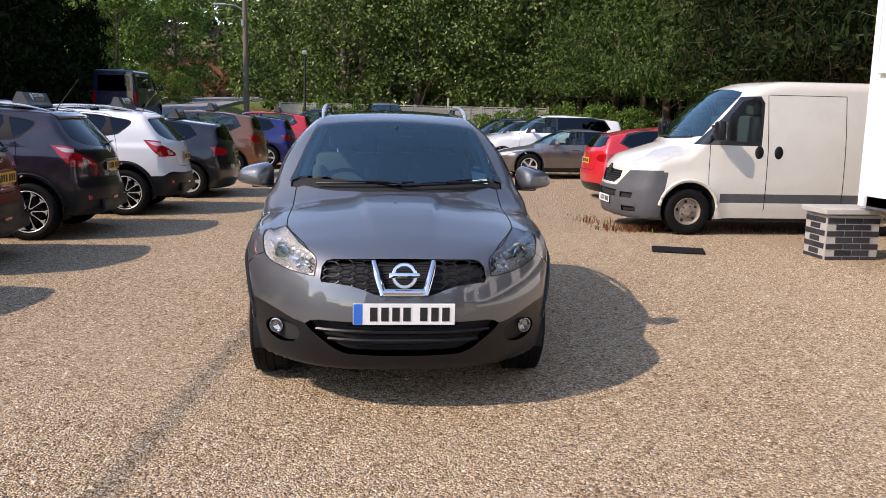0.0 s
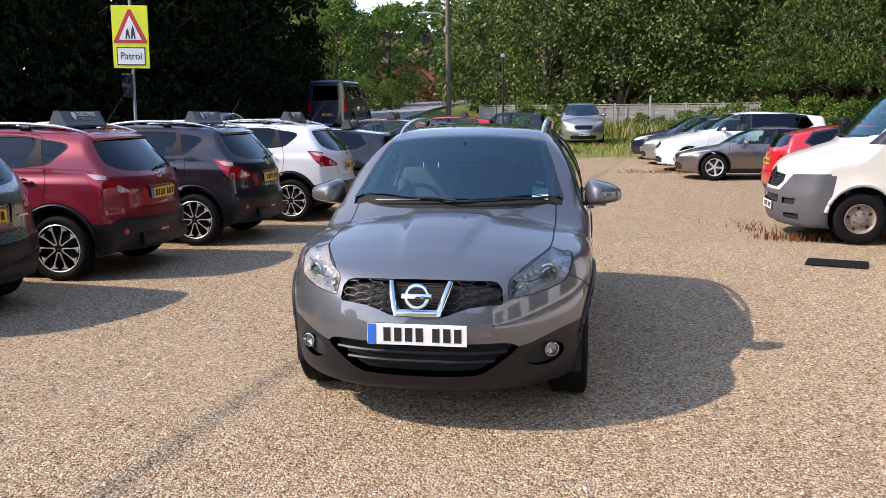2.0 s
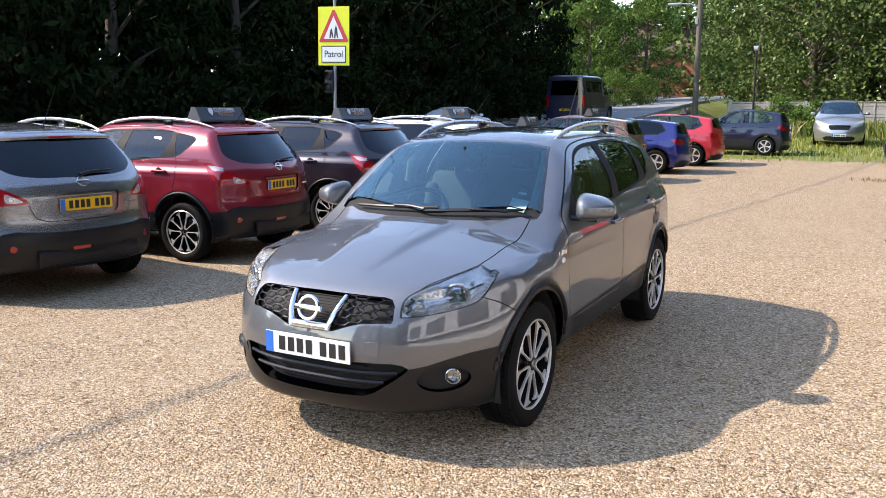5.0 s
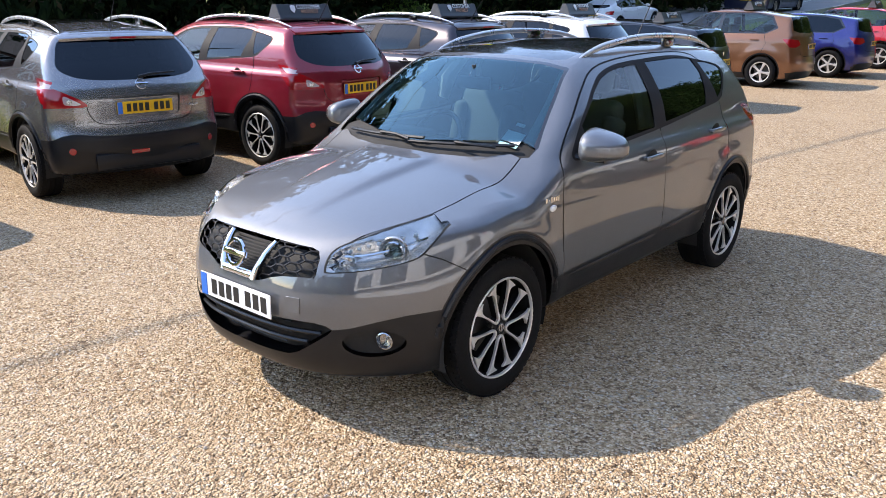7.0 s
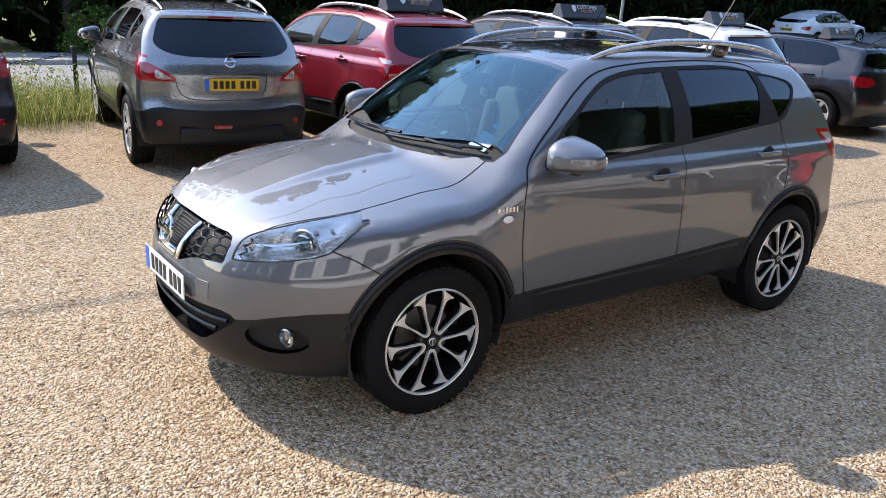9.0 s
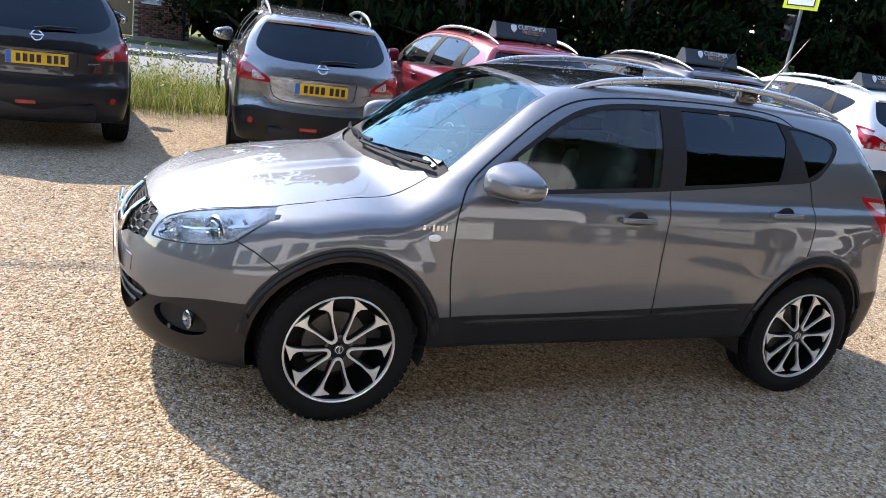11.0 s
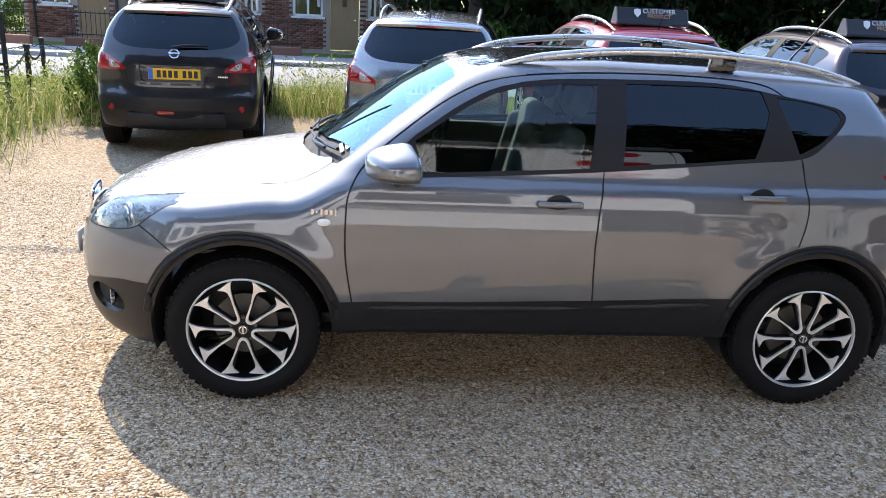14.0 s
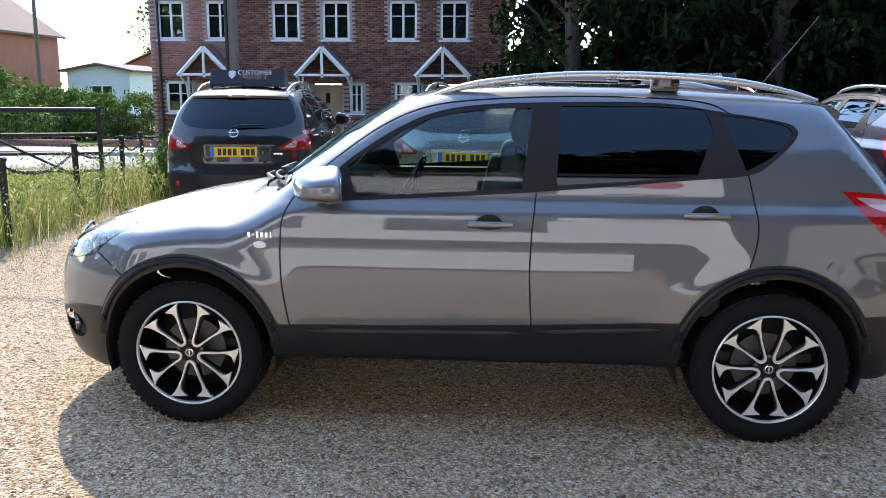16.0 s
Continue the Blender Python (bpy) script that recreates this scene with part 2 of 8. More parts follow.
def prism_bm(outline, depth, bevel=0.0, bm=None, m=None):
    """A flat outline (x, y) thickened from z 0 to depth, then moved by m."""
    b = bmesh.new()
    low = [b.verts.new((x, y, 0)) for x, y in outline]
    face = b.faces.new(low)
    face.normal_update()
    if face.normal.z < 0:
        face.normal_flip()
    ret = bmesh.ops.extrude_face_region(b, geom=[face])
    for v in ret["geom"]:
        if isinstance(v, bmesh.types.BMVert):
            v.co.z += depth
    bmesh.ops.recalc_face_normals(b, faces=b.faces[:])
    if bevel > 0:
        top = [e for e in b.edges if all(abs(v.co.z - depth) < 1e-6 for v in e.verts)]
        bmesh.ops.bevel(b, geom=top, offset=bevel, segments=2, profile=0.5, affect="EDGES")
    if m is not None:
        b.transform(m)
    return join(bm, b)


def lathe_bm(profile, seg=40, bm=None, m=None):
    """A profile of (radius, height) turned round z."""
    b = bmesh.new()
    rings = [[b.verts.new((r * math.cos(a), r * math.sin(a), h)) for a in (2 * math.pi * k / seg for k in range(seg))] for r, h in profile]
    for p, q in zip(rings, rings[1:]):
        for k in range(seg):
            b.faces.new((p[k], p[(k + 1) % seg], q[(k + 1) % seg], q[k]))
    if m is not None:
        b.transform(m)
    return join(bm, b)


def spline(points, n=6, closed=False):
    """A smooth line through points."""
    p = [np.array(q, float) for q in points]
    out = []
    count = len(p) if closed else len(p) - 1
    for i in range(count):
        if closed:
            a, b, c, d = p[i - 1], p[i], p[(i + 1) % len(p)], p[(i + 2) % len(p)]
        else:
            a, b, c, d = p[max(i - 1, 0)], p[i], p[i + 1], p[min(i + 2, len(p) - 1)]
        for k in range(n):
            t = k / n
            out.append(tuple(0.5 * (2 * b + (c - a) * t + (2 * a - 5 * b + 4 * c - d) * t ** 2 + (3 * b - a - 3 * c + d) * t ** 3)))
    if not closed:
        out.append(tuple(p[-1]))
    return out


def strip(points, width):
    """The outline of a narrow band along a line."""
    p = np.array(points, float)
    d = np.gradient(p, axis=0)
    d /= np.linalg.norm(d, axis=1, keepdims=True)
    n = np.stack([-d[:, 1], d[:, 0]], -1) * width / 2
    return [tuple(q) for q in np.concatenate([p + n, (p - n)[::-1]])]


def ellipse(cx, cy, rx, ry, n=24):
    return [(cx + rx * math.cos(2 * math.pi * k / n), cy + ry * math.sin(2 * math.pi * k / n)) for k in range(n)]


def inside(poly, a, b):
    p = np.array(poly, float)
    res = np.zeros(a.shape, bool)
    for (x0, y0), (x1, y1) in zip(p, np.roll(p, -1, axis=0)):
        cross = ((y0 > b) != (y1 > b)) & (a < (x1 - x0) * (b - y0) / (y1 - y0 + 1e-12) + x0)
        res ^= cross
    return res


AXES = {"yz": (1, 2), "xz": (0, 2), "xy": (0, 1)}


def cut_line(bm, plane, pts, want):
    """Cuts the faces that want() picks along a line drawn in one of the three views."""
    ia, ib = AXES[plane]
    third = 3 - ia - ib
    faces = [f for f in bm.faces]
    c = np.array([f.calc_center_median()[:] for f in faces])
    n = np.array([f.normal[:] for f in faces])
    p = np.array(pts, float)
    lo, hi = p.min(0) - 0.07, p.max(0) + 0.07
    ok = want(c, n) & (c[:, ia] > lo[0]) & (c[:, ia] < hi[0]) & (c[:, ib] > lo[1]) & (c[:, ib] < hi[1])
    cand = {faces[i] for i in np.nonzero(ok)[0]}
    for a, b in zip(p, p[1:]):
        length = np.linalg.norm(b - a)
        if length < 1e-5:
            continue
        along = (b - a) / length
        near = []
        for f in cand:
            q = f.calc_center_median()
            r = np.array([q[ia] - a[0], q[ib] - a[1]])
            s = r @ along
            if -0.04 < s < length + 0.04 and abs(r[0] * along[1] - r[1] * along[0]) < 0.05:
                near.append(f)
        if not near:
            continue
        geom = set(near)
        for f in near:
            geom.update(f.edges)
            geom.update(f.verts)
        no = [0, 0, 0]
        no[ia], no[ib] = -along[1], along[0]
        co = [0, 0, 0]
        co[ia], co[ib] = a
        ret = bmesh.ops.bisect_plane(bm, geom=list(geom), dist=1e-5, plane_co=co, plane_no=no)
        cand = {f for f in cand if f.is_valid} | {g for g in ret["geom"] if isinstance(g, bmesh.types.BMFace)}


def carve(body, regions, res=(176, 96, 44), base="body"):
    """Cuts a body's surface into named panels. regions: (name, view, outline for the positive side, which faces); the first that fits wins."""
    v, f = body.shell(*res)
    bm = bmesh.new()
    vs = [bm.verts.new(p) for p in v]
    for q in f:
        bm.faces.new([vs[i] for i in q])
    bm.normal_update()
    for name, plane, poly, want in regions:
        ring = list(poly) + [poly[0]]
        sides = [ring] if plane == "yz" else [ring, [(-a, b) for a, b in ring]]
        for k, line in enumerate(sides):
            def pick(c, n, k=k, want=want, plane=plane):
                d = c.copy()
                d[:, 0] = np.abs(d[:, 0])
                m = np.abs(n) * [1, 0, 0] + n * [0, 1, 1]
                side = True if plane == "yz" else ((c[:, 0] >= -0.03) if k == 0 else (c[:, 0] <= 0.03))
                return want(d, m) & side
            run = []
            for a, b in zip(line, line[1:]):
                if plane != "yz" and abs(a[0]) < 1e-6 and abs(b[0]) < 1e-6:
                    if len(run) > 1:
                        cut_line(bm, plane, run, pick)
                    run = []
                    continue
                run = run or [a]
                run.append(b)
            if len(run) > 1:
                cut_line(bm, plane, run, pick)
    bm.normal_update()
    faces = bm.faces[:]
    c = np.array([g.calc_center_median()[:] for g in faces])
    n = np.array([g.normal[:] for g in faces])
    d = c.copy()
    d[:, 0] = np.abs(d[:, 0])
    m = np.abs(n) * [1, 0, 0] + n * [0, 1, 1]
    who = np.full(len(faces), -1)
    for i, (name, plane, poly, want) in enumerate(regions):
        ia, ib = AXES[plane]
        hit = (who < 0) & want(d, m) & inside(poly, d[:, ia], d[:, ib])
        who[hit] = i
    names = [r[0] for r in regions]
    bins = {}
    for g, k, x in zip(faces, who, c[:, 0]):
        name = names[k] if k >= 0 else base
        if name is None:
            continue
        key = (name.rstrip("*"), (1 if x > 0 else -1) if name.endswith("*") else 0)
        bins.setdefault(key, []).append([w.co[:] for w in g.verts])
    bm.free()
    out = {}
    for key, polys in bins.items():
        index, verts, fs = {}, [], []
        for poly in polys:
            ids = []
            for co in poly:
                r = (round(co[0], 6), round(co[1], 6), round(co[2], 6))
                if r not in index:
                    index[r] = len(verts)
                    verts.append(co)
                ids.append(index[r])
            ids = [i for j, i in enumerate(ids) if i != ids[j - 1]]
            if len(ids) > 2:
                fs.append(ids)
        out[key] = (np.array(verts), fs)
    return out


def sink(body, panel, depth):
    """A panel moved inwards."""
    v, f = panel
    return v - body.normal(v) * depth, f

# ---- smooth car bodies: one closed surface from a width, a top, a nose and a tail ----
def curve(points, soft=0.05):
    """A smooth function of one variable through rough points."""
    xs, ys = zip(*points)
    t = np.linspace(xs[0] - 1.0, xs[-1] + 1.0, 1600)
    v = np.interp(t, xs, ys)
    step = t[1] - t[0]
    if soft > 0:
        n = max(1, int(3 * soft / step))
        w = np.exp(-0.5 * (np.arange(-n, n + 1) * step / soft) ** 2)
        v = np.convolve(np.pad(v, n, mode="edge"), w / w.sum(), mode="valid")
    return lambda q: np.interp(q, t, v)


def smax(a, b, k):
    return np.maximum(a, b) + np.maximum(k - np.abs(a - b), 0) ** 2 / (4 * k)


class Body:
    """half(z) and plan(y) give the half width, top(y) and crown(y) the upper side, nose(z) and tail(z) the ends."""

    def __init__(self, half, plan, top, crown, nose, nose_bow, tail, tail_bow, floor, wheels, hub, flare=0.015, ridge=0.0,
                 k_top=0.08, k_nose=0.08, k_tail=0.05, axis=(0.75, 0.95, 3.45)):
        self.half, self.plan, self.top, self.crown = half, plan, top, crown
        self.nose, self.nose_bow, self.tail, self.tail_bow = nose, nose_bow, tail, tail_bow
        self.floor, self.wheels, self.hub, self.flare, self.ridge = floor, wheels, hub, flare, ridge
        self.k_top, self.k_nose, self.k_tail, self.axis = k_top, k_nose, k_tail, axis

    def field(self, p):
        x, y, z = np.abs(p[..., 0]), p[..., 1], p[..., 2]
        w = self.half(z) * self.plan(y)
        for wy in self.wheels:
            d = np.hypot(y - wy, z - self.hub)
            w = w + self.flare * np.exp(-((d - 0.44) / 0.10) ** 2)
        side = x - w
        top = self.top(y) - self.crown(y) * x ** 2
        if self.ridge > 0:
            edge = 0.15 + 0.10 * np.clip((y - 0.2) / 0.85, 0, 1)
            rise = np.clip((y - 0.22) / 0.50, 0, 1) * np.clip((1.12 - y) / 0.12, 0, 1)
            top = top + self.ridge * rise / (1 + np.exp(np.clip((x - edge) / 0.013, -50, 50)))
        lid = (z - top) * 0.85
        a, b = self.nose_bow
        nose = self.nose(z) + a * (x / 0.665) ** b - y
        a, b = self.tail_bow
        tail = (y - self.tail(z) + a * (x / 0.75) ** b) * 0.95
        f = smax(side, lid, self.k_top)
        f = smax(f, nose * 0.9, self.k_nose)
        f = smax(f, tail, self.k_tail)
        return smax(f, (self.floor(y) if callable(self.floor) else self.floor) - z, 0.03)

    def normal(self, p, e=0.004):
        g = np.stack([self.field(p + e * d) - self.field(p - e * d) for d in np.eye(3)], -1)
        return g / np.maximum(np.linalg.norm(g, axis=-1, keepdims=True), 1e-9)

    def cast(self, origin, way, far=3.0):
        lo, hi = np.zeros(way.shape[:-1]), np.full(way.shape[:-1], far)
        for _ in range(34):
            mid = (lo + hi) / 2
            inside = self.field(origin + mid[..., None] * way) < 0
            lo, hi = np.where(inside, mid, lo), np.where(inside, hi, mid)
        return origin + lo[..., None] * way

    def shell(self, around=176, along=96, cap=44):
        """Vertices and quads of the whole surface."""
        az, y0, y1 = self.axis
        th = np.linspace(0, 2 * math.pi, around, endpoint=False) - math.pi / 2
        ring = np.stack([np.cos(th), np.zeros_like(th), np.sin(th)], -1)
        rows = []
        for i in range(cap, 0, -1):
            a = (math.pi / 2) * i / (cap + 0.5)
            rows.append((y0, ring * math.cos(a) + np.array([0, -math.sin(a), 0])))
        for y in np.linspace(y0, y1, along):
            rows.append((y, ring))
        for i in range(1, cap + 1):
            a = (math.pi / 2) * i / (cap + 0.5)
            rows.append((y1, ring * math.cos(a) + np.array([0, math.sin(a), 0])))
        o = np.array([[[0, y, az]] for y, _ in rows]) * np.ones((1, around, 1))
        w = np.array([r for _, r in rows])
        v = self.cast(o, w)
        n = len(rows)
        poles = self.cast(np.array([[0, y0, az], [0, y1, az]]), np.array([[0, -1.0, 0], [0, 1.0, 0]]))
        verts = np.concatenate([v.reshape(-1, 3), poles])
        j = np.arange(around)
        k = (j + 1) % around
        faces = []
        for i in range(n - 1):
            faces += np.stack([i * around + j, (i + 1) * around + j, (i + 1) * around + k, i * around + k], -1).tolist()
        faces += [[n * around, int(a), int(b)] for a, b in zip(j, k)]
        faces += [[n * around + 1, int((n - 1) * around + b), int((n - 1) * around + a)] for a, b in zip(j, k)]
        return verts, faces


CROSSOVER = Body(
    half=curve([(0.2, 0.80), (0.30, 0.825), (0.42, 0.855), (0.55, 0.875), (0.70, 0.882), (0.86, 0.877), (0.965, 0.869), (1.015, 0.862), (1.045, 0.845), (1.07, 0.822), (1.09, 0.814), (1.14, 0.803), (1.20, 0.787), (1.26, 0.767), (1.32, 0.737), (1.40, 0.683), (1.50, 0.606), (1.62, 0.52)], 0.014),
    plan=curve([(0.0, 0.955), (0.5, 0.98), (1.0, 0.995), (1.6, 1.0), (2.6, 1.0), (3.3, 0.985), (3.8, 0.955), (4.33, 0.90)], 0.12),
    top=curve([(-0.1, 0.74), (0.1, 0.815), (0.3, 0.90), (0.6, 0.975), (0.9, 1.03), (1.08, 1.062), (1.30, 1.215), (1.55, 1.39), (1.80, 1.525), (2.05, 1.575), (2.5, 1.597), (3.0, 1.59), (3.5, 1.562), (3.95, 1.51), (4.1, 1.49), (4.5, 1.44)], 0.05),
    crown=curve([(0.0, 0.10), (0.6, 0.12), (1.0, 0.14), (1.2, 0.26), (1.6, 0.24), (2.0, 0.10), (3.0, 0.10), (4.2, 0.10)], 0.08),
    nose=curve([(0.15, 0.14), (0.22, 0.07), (0.30, 0.025), (0.42, 0.0), (0.58, 0.0), (0.68, 0.02), (0.76, 0.05), (0.82, 0.08), (1.1, 0.2)], 0.03),
    nose_bow=(0.25, 2.9),
    tail=curve([(0.15, 4.18), (0.25, 4.24), (0.36, 4.30), (0.50, 4.33), (0.62, 4.325), (0.68, 4.30), (0.75, 4.285), (0.95, 4.275), (1.06, 4.24), (1.12, 4.200), (1.20, 4.135), (1.32, 4.02), (1.46, 3.885), (1.6, 3.82)], 0.02),
    tail_bow=(0.20, 2.6), floor=curve([(0, 0.225), (0.55, 0.235), (1.0, 0.33), (3.3, 0.335), (3.9, 0.29), (4.33, 0.27)], 0.05), wheels=(0.885, 3.515), hub=0.347, ridge=0.019)

# ---- wheels ----
def wheel_parts(parent, at, side, radius=0.345, width=0.215, rim=0.243, style="petal", turn=0.0):
    """A wheel as a part with a tyre, a barrel, spokes and a cap; side: 1 looks to +x, -1 to -x."""
    hub = new("wheel")
    hub.parent = parent
    hub.matrix_basis = pose(*at, 0, 90 * side, 0) @ pose(0, 0, 0, 0, 0, turn)
    h = width / 2
    prof = [(rim - 0.004, h - 0.012), (rim + 0.008, h - 0.002), (rim + 0.03, h + 0.004), (radius - 0.045, h + 0.006), (radius - 0.018, h - 0.004), (radius - 0.006, h - 0.018)]
    for g in (0.065, 0.022):
        prof += [(radius, g + 0.012), (radius, g + 0.004), (radius - 0.010, g + 0.003), (radius - 0.010, g - 0.003), (radius, g - 0.004)]
    full = prof + [(r, -z) for r, z in prof[::-1]]
    tyre = part("tyre", lathe_bm(full, 56), M["rubber"], hub, smooth=True)
    # tread blocks along the shoulders
    b = bmesh.new()
    for k in range(56):
        a = 2 * math.pi * k / 56
        for s in (-1, 1):
            blk = box_bm((0.010, 0.026, 0.036), (radius - 0.006, 0, s * (h - 0.030)), 0.0)
            blk.transform(pose(0, 0, 0, 0, 0, math.degrees(a)))
            join(b, blk)
    tagged(part("tread", b, M["rubber"], hub), kind="stuff")
    part("barrel", lathe_bm([(rim - 0.002, h - 0.010), (rim - 0.014, h - 0.02), (rim - 0.022, 0.0), (rim - 0.03, -h + 0.01), (0.16, -h + 0.02), (0.02, -h + 0.03)], 48), M["rim_dark"], hub, smooth=True)
    part("brake_disc", cyl_bm(0.145, 0.145, 0.02, (0, 0, 0.0), seg=40), M["steel"], hub)
    if style == "petal":
        part("rim", lathe_bm([(rim, h - 0.012), (rim, h - 0.004), (rim - 0.004, h - 0.001), (rim - 0.009, h - 0.004), (rim - 0.011, h - 0.016)], 56), M["alloy"], hub, smooth=True)
        inner = [(0.050, 0.0), (0.054, 0.009), (0.066, 0.016), (0.11, 0.031), (0.155, 0.048), (0.178, 0.052), (0.194, 0.046), (0.214, 0.022)]
        outer = [(0.218, 0.106), (0.202, 0.086), (0.182, 0.072), (0.13, 0.047), (0.08, 0.031), (0.056, 0.024), (0.042, 0.015), (0.037, 0.0)]
        for k in range(5):
            b = bmesh.new()
            for s in (-1, 1):
                prism_bm([(u, s * v) for u, v in inner + outer], 0.014, 0.002, b)
            b.transform(pose(0, 0, h - 0.026, 0, 0, 72 * k))
            part("spoke", b, M["alloy"], hub)
            web = []
            for s in (-1, 1):
                web.append([(0.03, s * 0.020), (0.12, s * 0.044), (0.215, s * 0.082), (0.215, s * 0.052), (0.12, s * 0.030), (0.03, s * 0.004)])
            b = bmesh.new()
            for w in web:
                prism_bm(w, 0.03, 0.0, b)
            b.transform(pose(0, 0, h - 0.056, 0, 0, 72 * k))
            part("spoke_back", b, M["rim_dark"], hub)
            part("wheel_nut", cyl_bm(0.011, 0.009, 0.02, (0.057 * math.cos(radians(72 * k + 36)), 0.057 * math.sin(radians(72 * k + 36)), h - 0.035), seg=6), M["steel"], hub)
        part("hub", cyl_bm(0.062, 0.05, 0.03, (0, 0, h - 0.038), seg=24, bevel=0.004), M["rim_dark"], hub)
        part("cap", cyl_bm(0.027, 0.025, 0.012, (0, 0, h - 0.020), seg=24, bevel=0.003), M["gloss_black"], hub)
        cap = lathe_bm([(0.019, h - 0.0135), (0.0155, h - 0.0125), (0.0145, h - 0.0135)], 20)
        box_bm((0.038, 0.008, 0.004), (0, 0, h - 0.0135), 0.001, bm=cap)
        part("badge", cap, M["chrome"], hub)
    elif style == "steel":
        part("rim", lathe_bm([(rim, h - 0.012), (rim - 0.008, h - 0.002), (rim - 0.02, h - 0.012), (rim - 0.03, h - 0.045), (rim * 0.62, h - 0.05), (rim * 0.55, h - 0.03), (rim * 0.30, h - 0.025), (rim * 0.28, h - 0.012), (0.001, h - 0.010)], 40), M["rusty"], hub, smooth=True)
        for k in range(5):
            a = radians(72 * k)
            part("wheel_nut", cyl_bm(0.016, 0.014, 0.03, (rim * 0.42 * math.cos(a), rim * 0.42 * math.sin(a), h - 0.022), seg=6), M["steel"], hub)
            part("vent", cyl_bm(0.022, 0.022, 0.012, (rim * 0.72 * math.cos(a + 0.6), rim * 0.72 * math.sin(a + 0.6), h - 0.047), seg=12), M["under"], hub)
    else:
        part("rim", lathe_bm([(rim, h - 0.012), (rim - 0.004, h - 0.002), (rim - 0.022, h - 0.006), (rim - 0.026, h - 0.03)], 40), M["alloy"], hub, smooth=True)
        n = 5
        for k in range(n):
            w = [(0.03, 0.022), (rim * 0.55, 0.020), (rim - 0.02, 0.036), (rim - 0.02, -0.036), (rim * 0.55, -0.020), (0.03, -0.022)]
            b = prism_bm(w, 0.022, 0.004)
            b.transform(pose(0, 0, h - 0.035, 0, 0, 360 / n * k))
            part("spoke", b, M["alloy"], hub)
        part("cap", cyl_bm(0.045, 0.038, 0.03, (0, 0, h - 0.022), seg=20, bevel=0.004), M["alloy"], hub)
    return hub


# ---- number plates: bars stand for their characters ----
def plate_parts(parent, m, yellow, band=True):
    b = box_bm((0.52, 0.006, 0.111), (0, 0, 0), 0.002)
    b.transform(m)
    plate = part("number_plate", b, M["plate_yellow" if yellow else "plate_white"], parent, "yellow number plate with dark bars" if yellow else "white number plate with dark bars")
    for x in (-0.165, -0.108, -0.052, 0.004, 0.090, 0.147, 0.203):
        b = box_bm((0.038, 0.002, 0.072), (x + 0.01, -0.0040, 0), 0.0)
        b.transform(m)
        part("plate_bar", b, M["plate_bar"], plate)
    if band:
        b = box_bm((0.045, 0.002, 0.107), (-0.235, -0.0040, 0), 0.0)
        b.transform(m)
        part("plate_band", b, M["plate_blue"], plate)
    return plate


def ring_badge(parent, m, r=0.055, name="badge"):
    b = lathe_bm([(r, 0.0), (r, 0.008), (r * 0.93, 0.012), (r * 0.78, 0.012), (r * 0.72, 0.008), (r * 0.72, 0.0)], 32)
    prism_bm([(-r * 1.18, -r * 0.2), (r * 1.18, -r * 0.2), (r * 1.18, r * 0.2), (-r * 1.18, r * 0.2)], 0.016, 0.002, b)
    b.transform(m)
    return part(name, b, M["chrome"], parent, "chrome ring badge with a plain bar", smooth=True)


# ---- seats ----
def seat_parts(parent, x, y, mat, steer=False):
    seat = new("seat")
    seat.parent = parent
    b = box_bm((0.50, 0.52, 0.16), (x, y - 0.05, 0.62), 0.05, 3)
    for s in (-1, 1):
        box_bm((0.09, 0.48, 0.19), (x + s * 0.22, y - 0.05, 0.64), 0.04, 3, bm=b)
    part("cushion", b, mat, seat, smooth=True)
    b = box_bm((0.46, 0.13, 0.62), (0, 0, 0.31), 0.055, 3)
    for s in (-1, 1):
        box_bm((0.10, 0.19, 0.50), (s * 0.20, -0.02, 0.27), 0.045, 3, bm=b)
    b.transform(pose(x, y + 0.22, 0.66, -14, 0, 0))
    part("backrest", b, mat, seat, smooth=True)
    b = box_bm((0.26, 0.10, 0.17), (0, 0, 0.74), 0.045, 3)
    b.transform(pose(x, y + 0.22, 0.66, -14, 0, 0))
    part("headrest", b, mat, seat, smooth=True)
    b = bmesh.new()
    for s in (-1, 1):
        cyl_bm(0.007, 0.007, 0.10, (s * 0.06, 0, 0.64), seg=8, bm=b)
    b.transform(pose(x, y + 0.22, 0.66, -14, 0, 0))
    part("headrest_post", b, M["chrome"], seat)


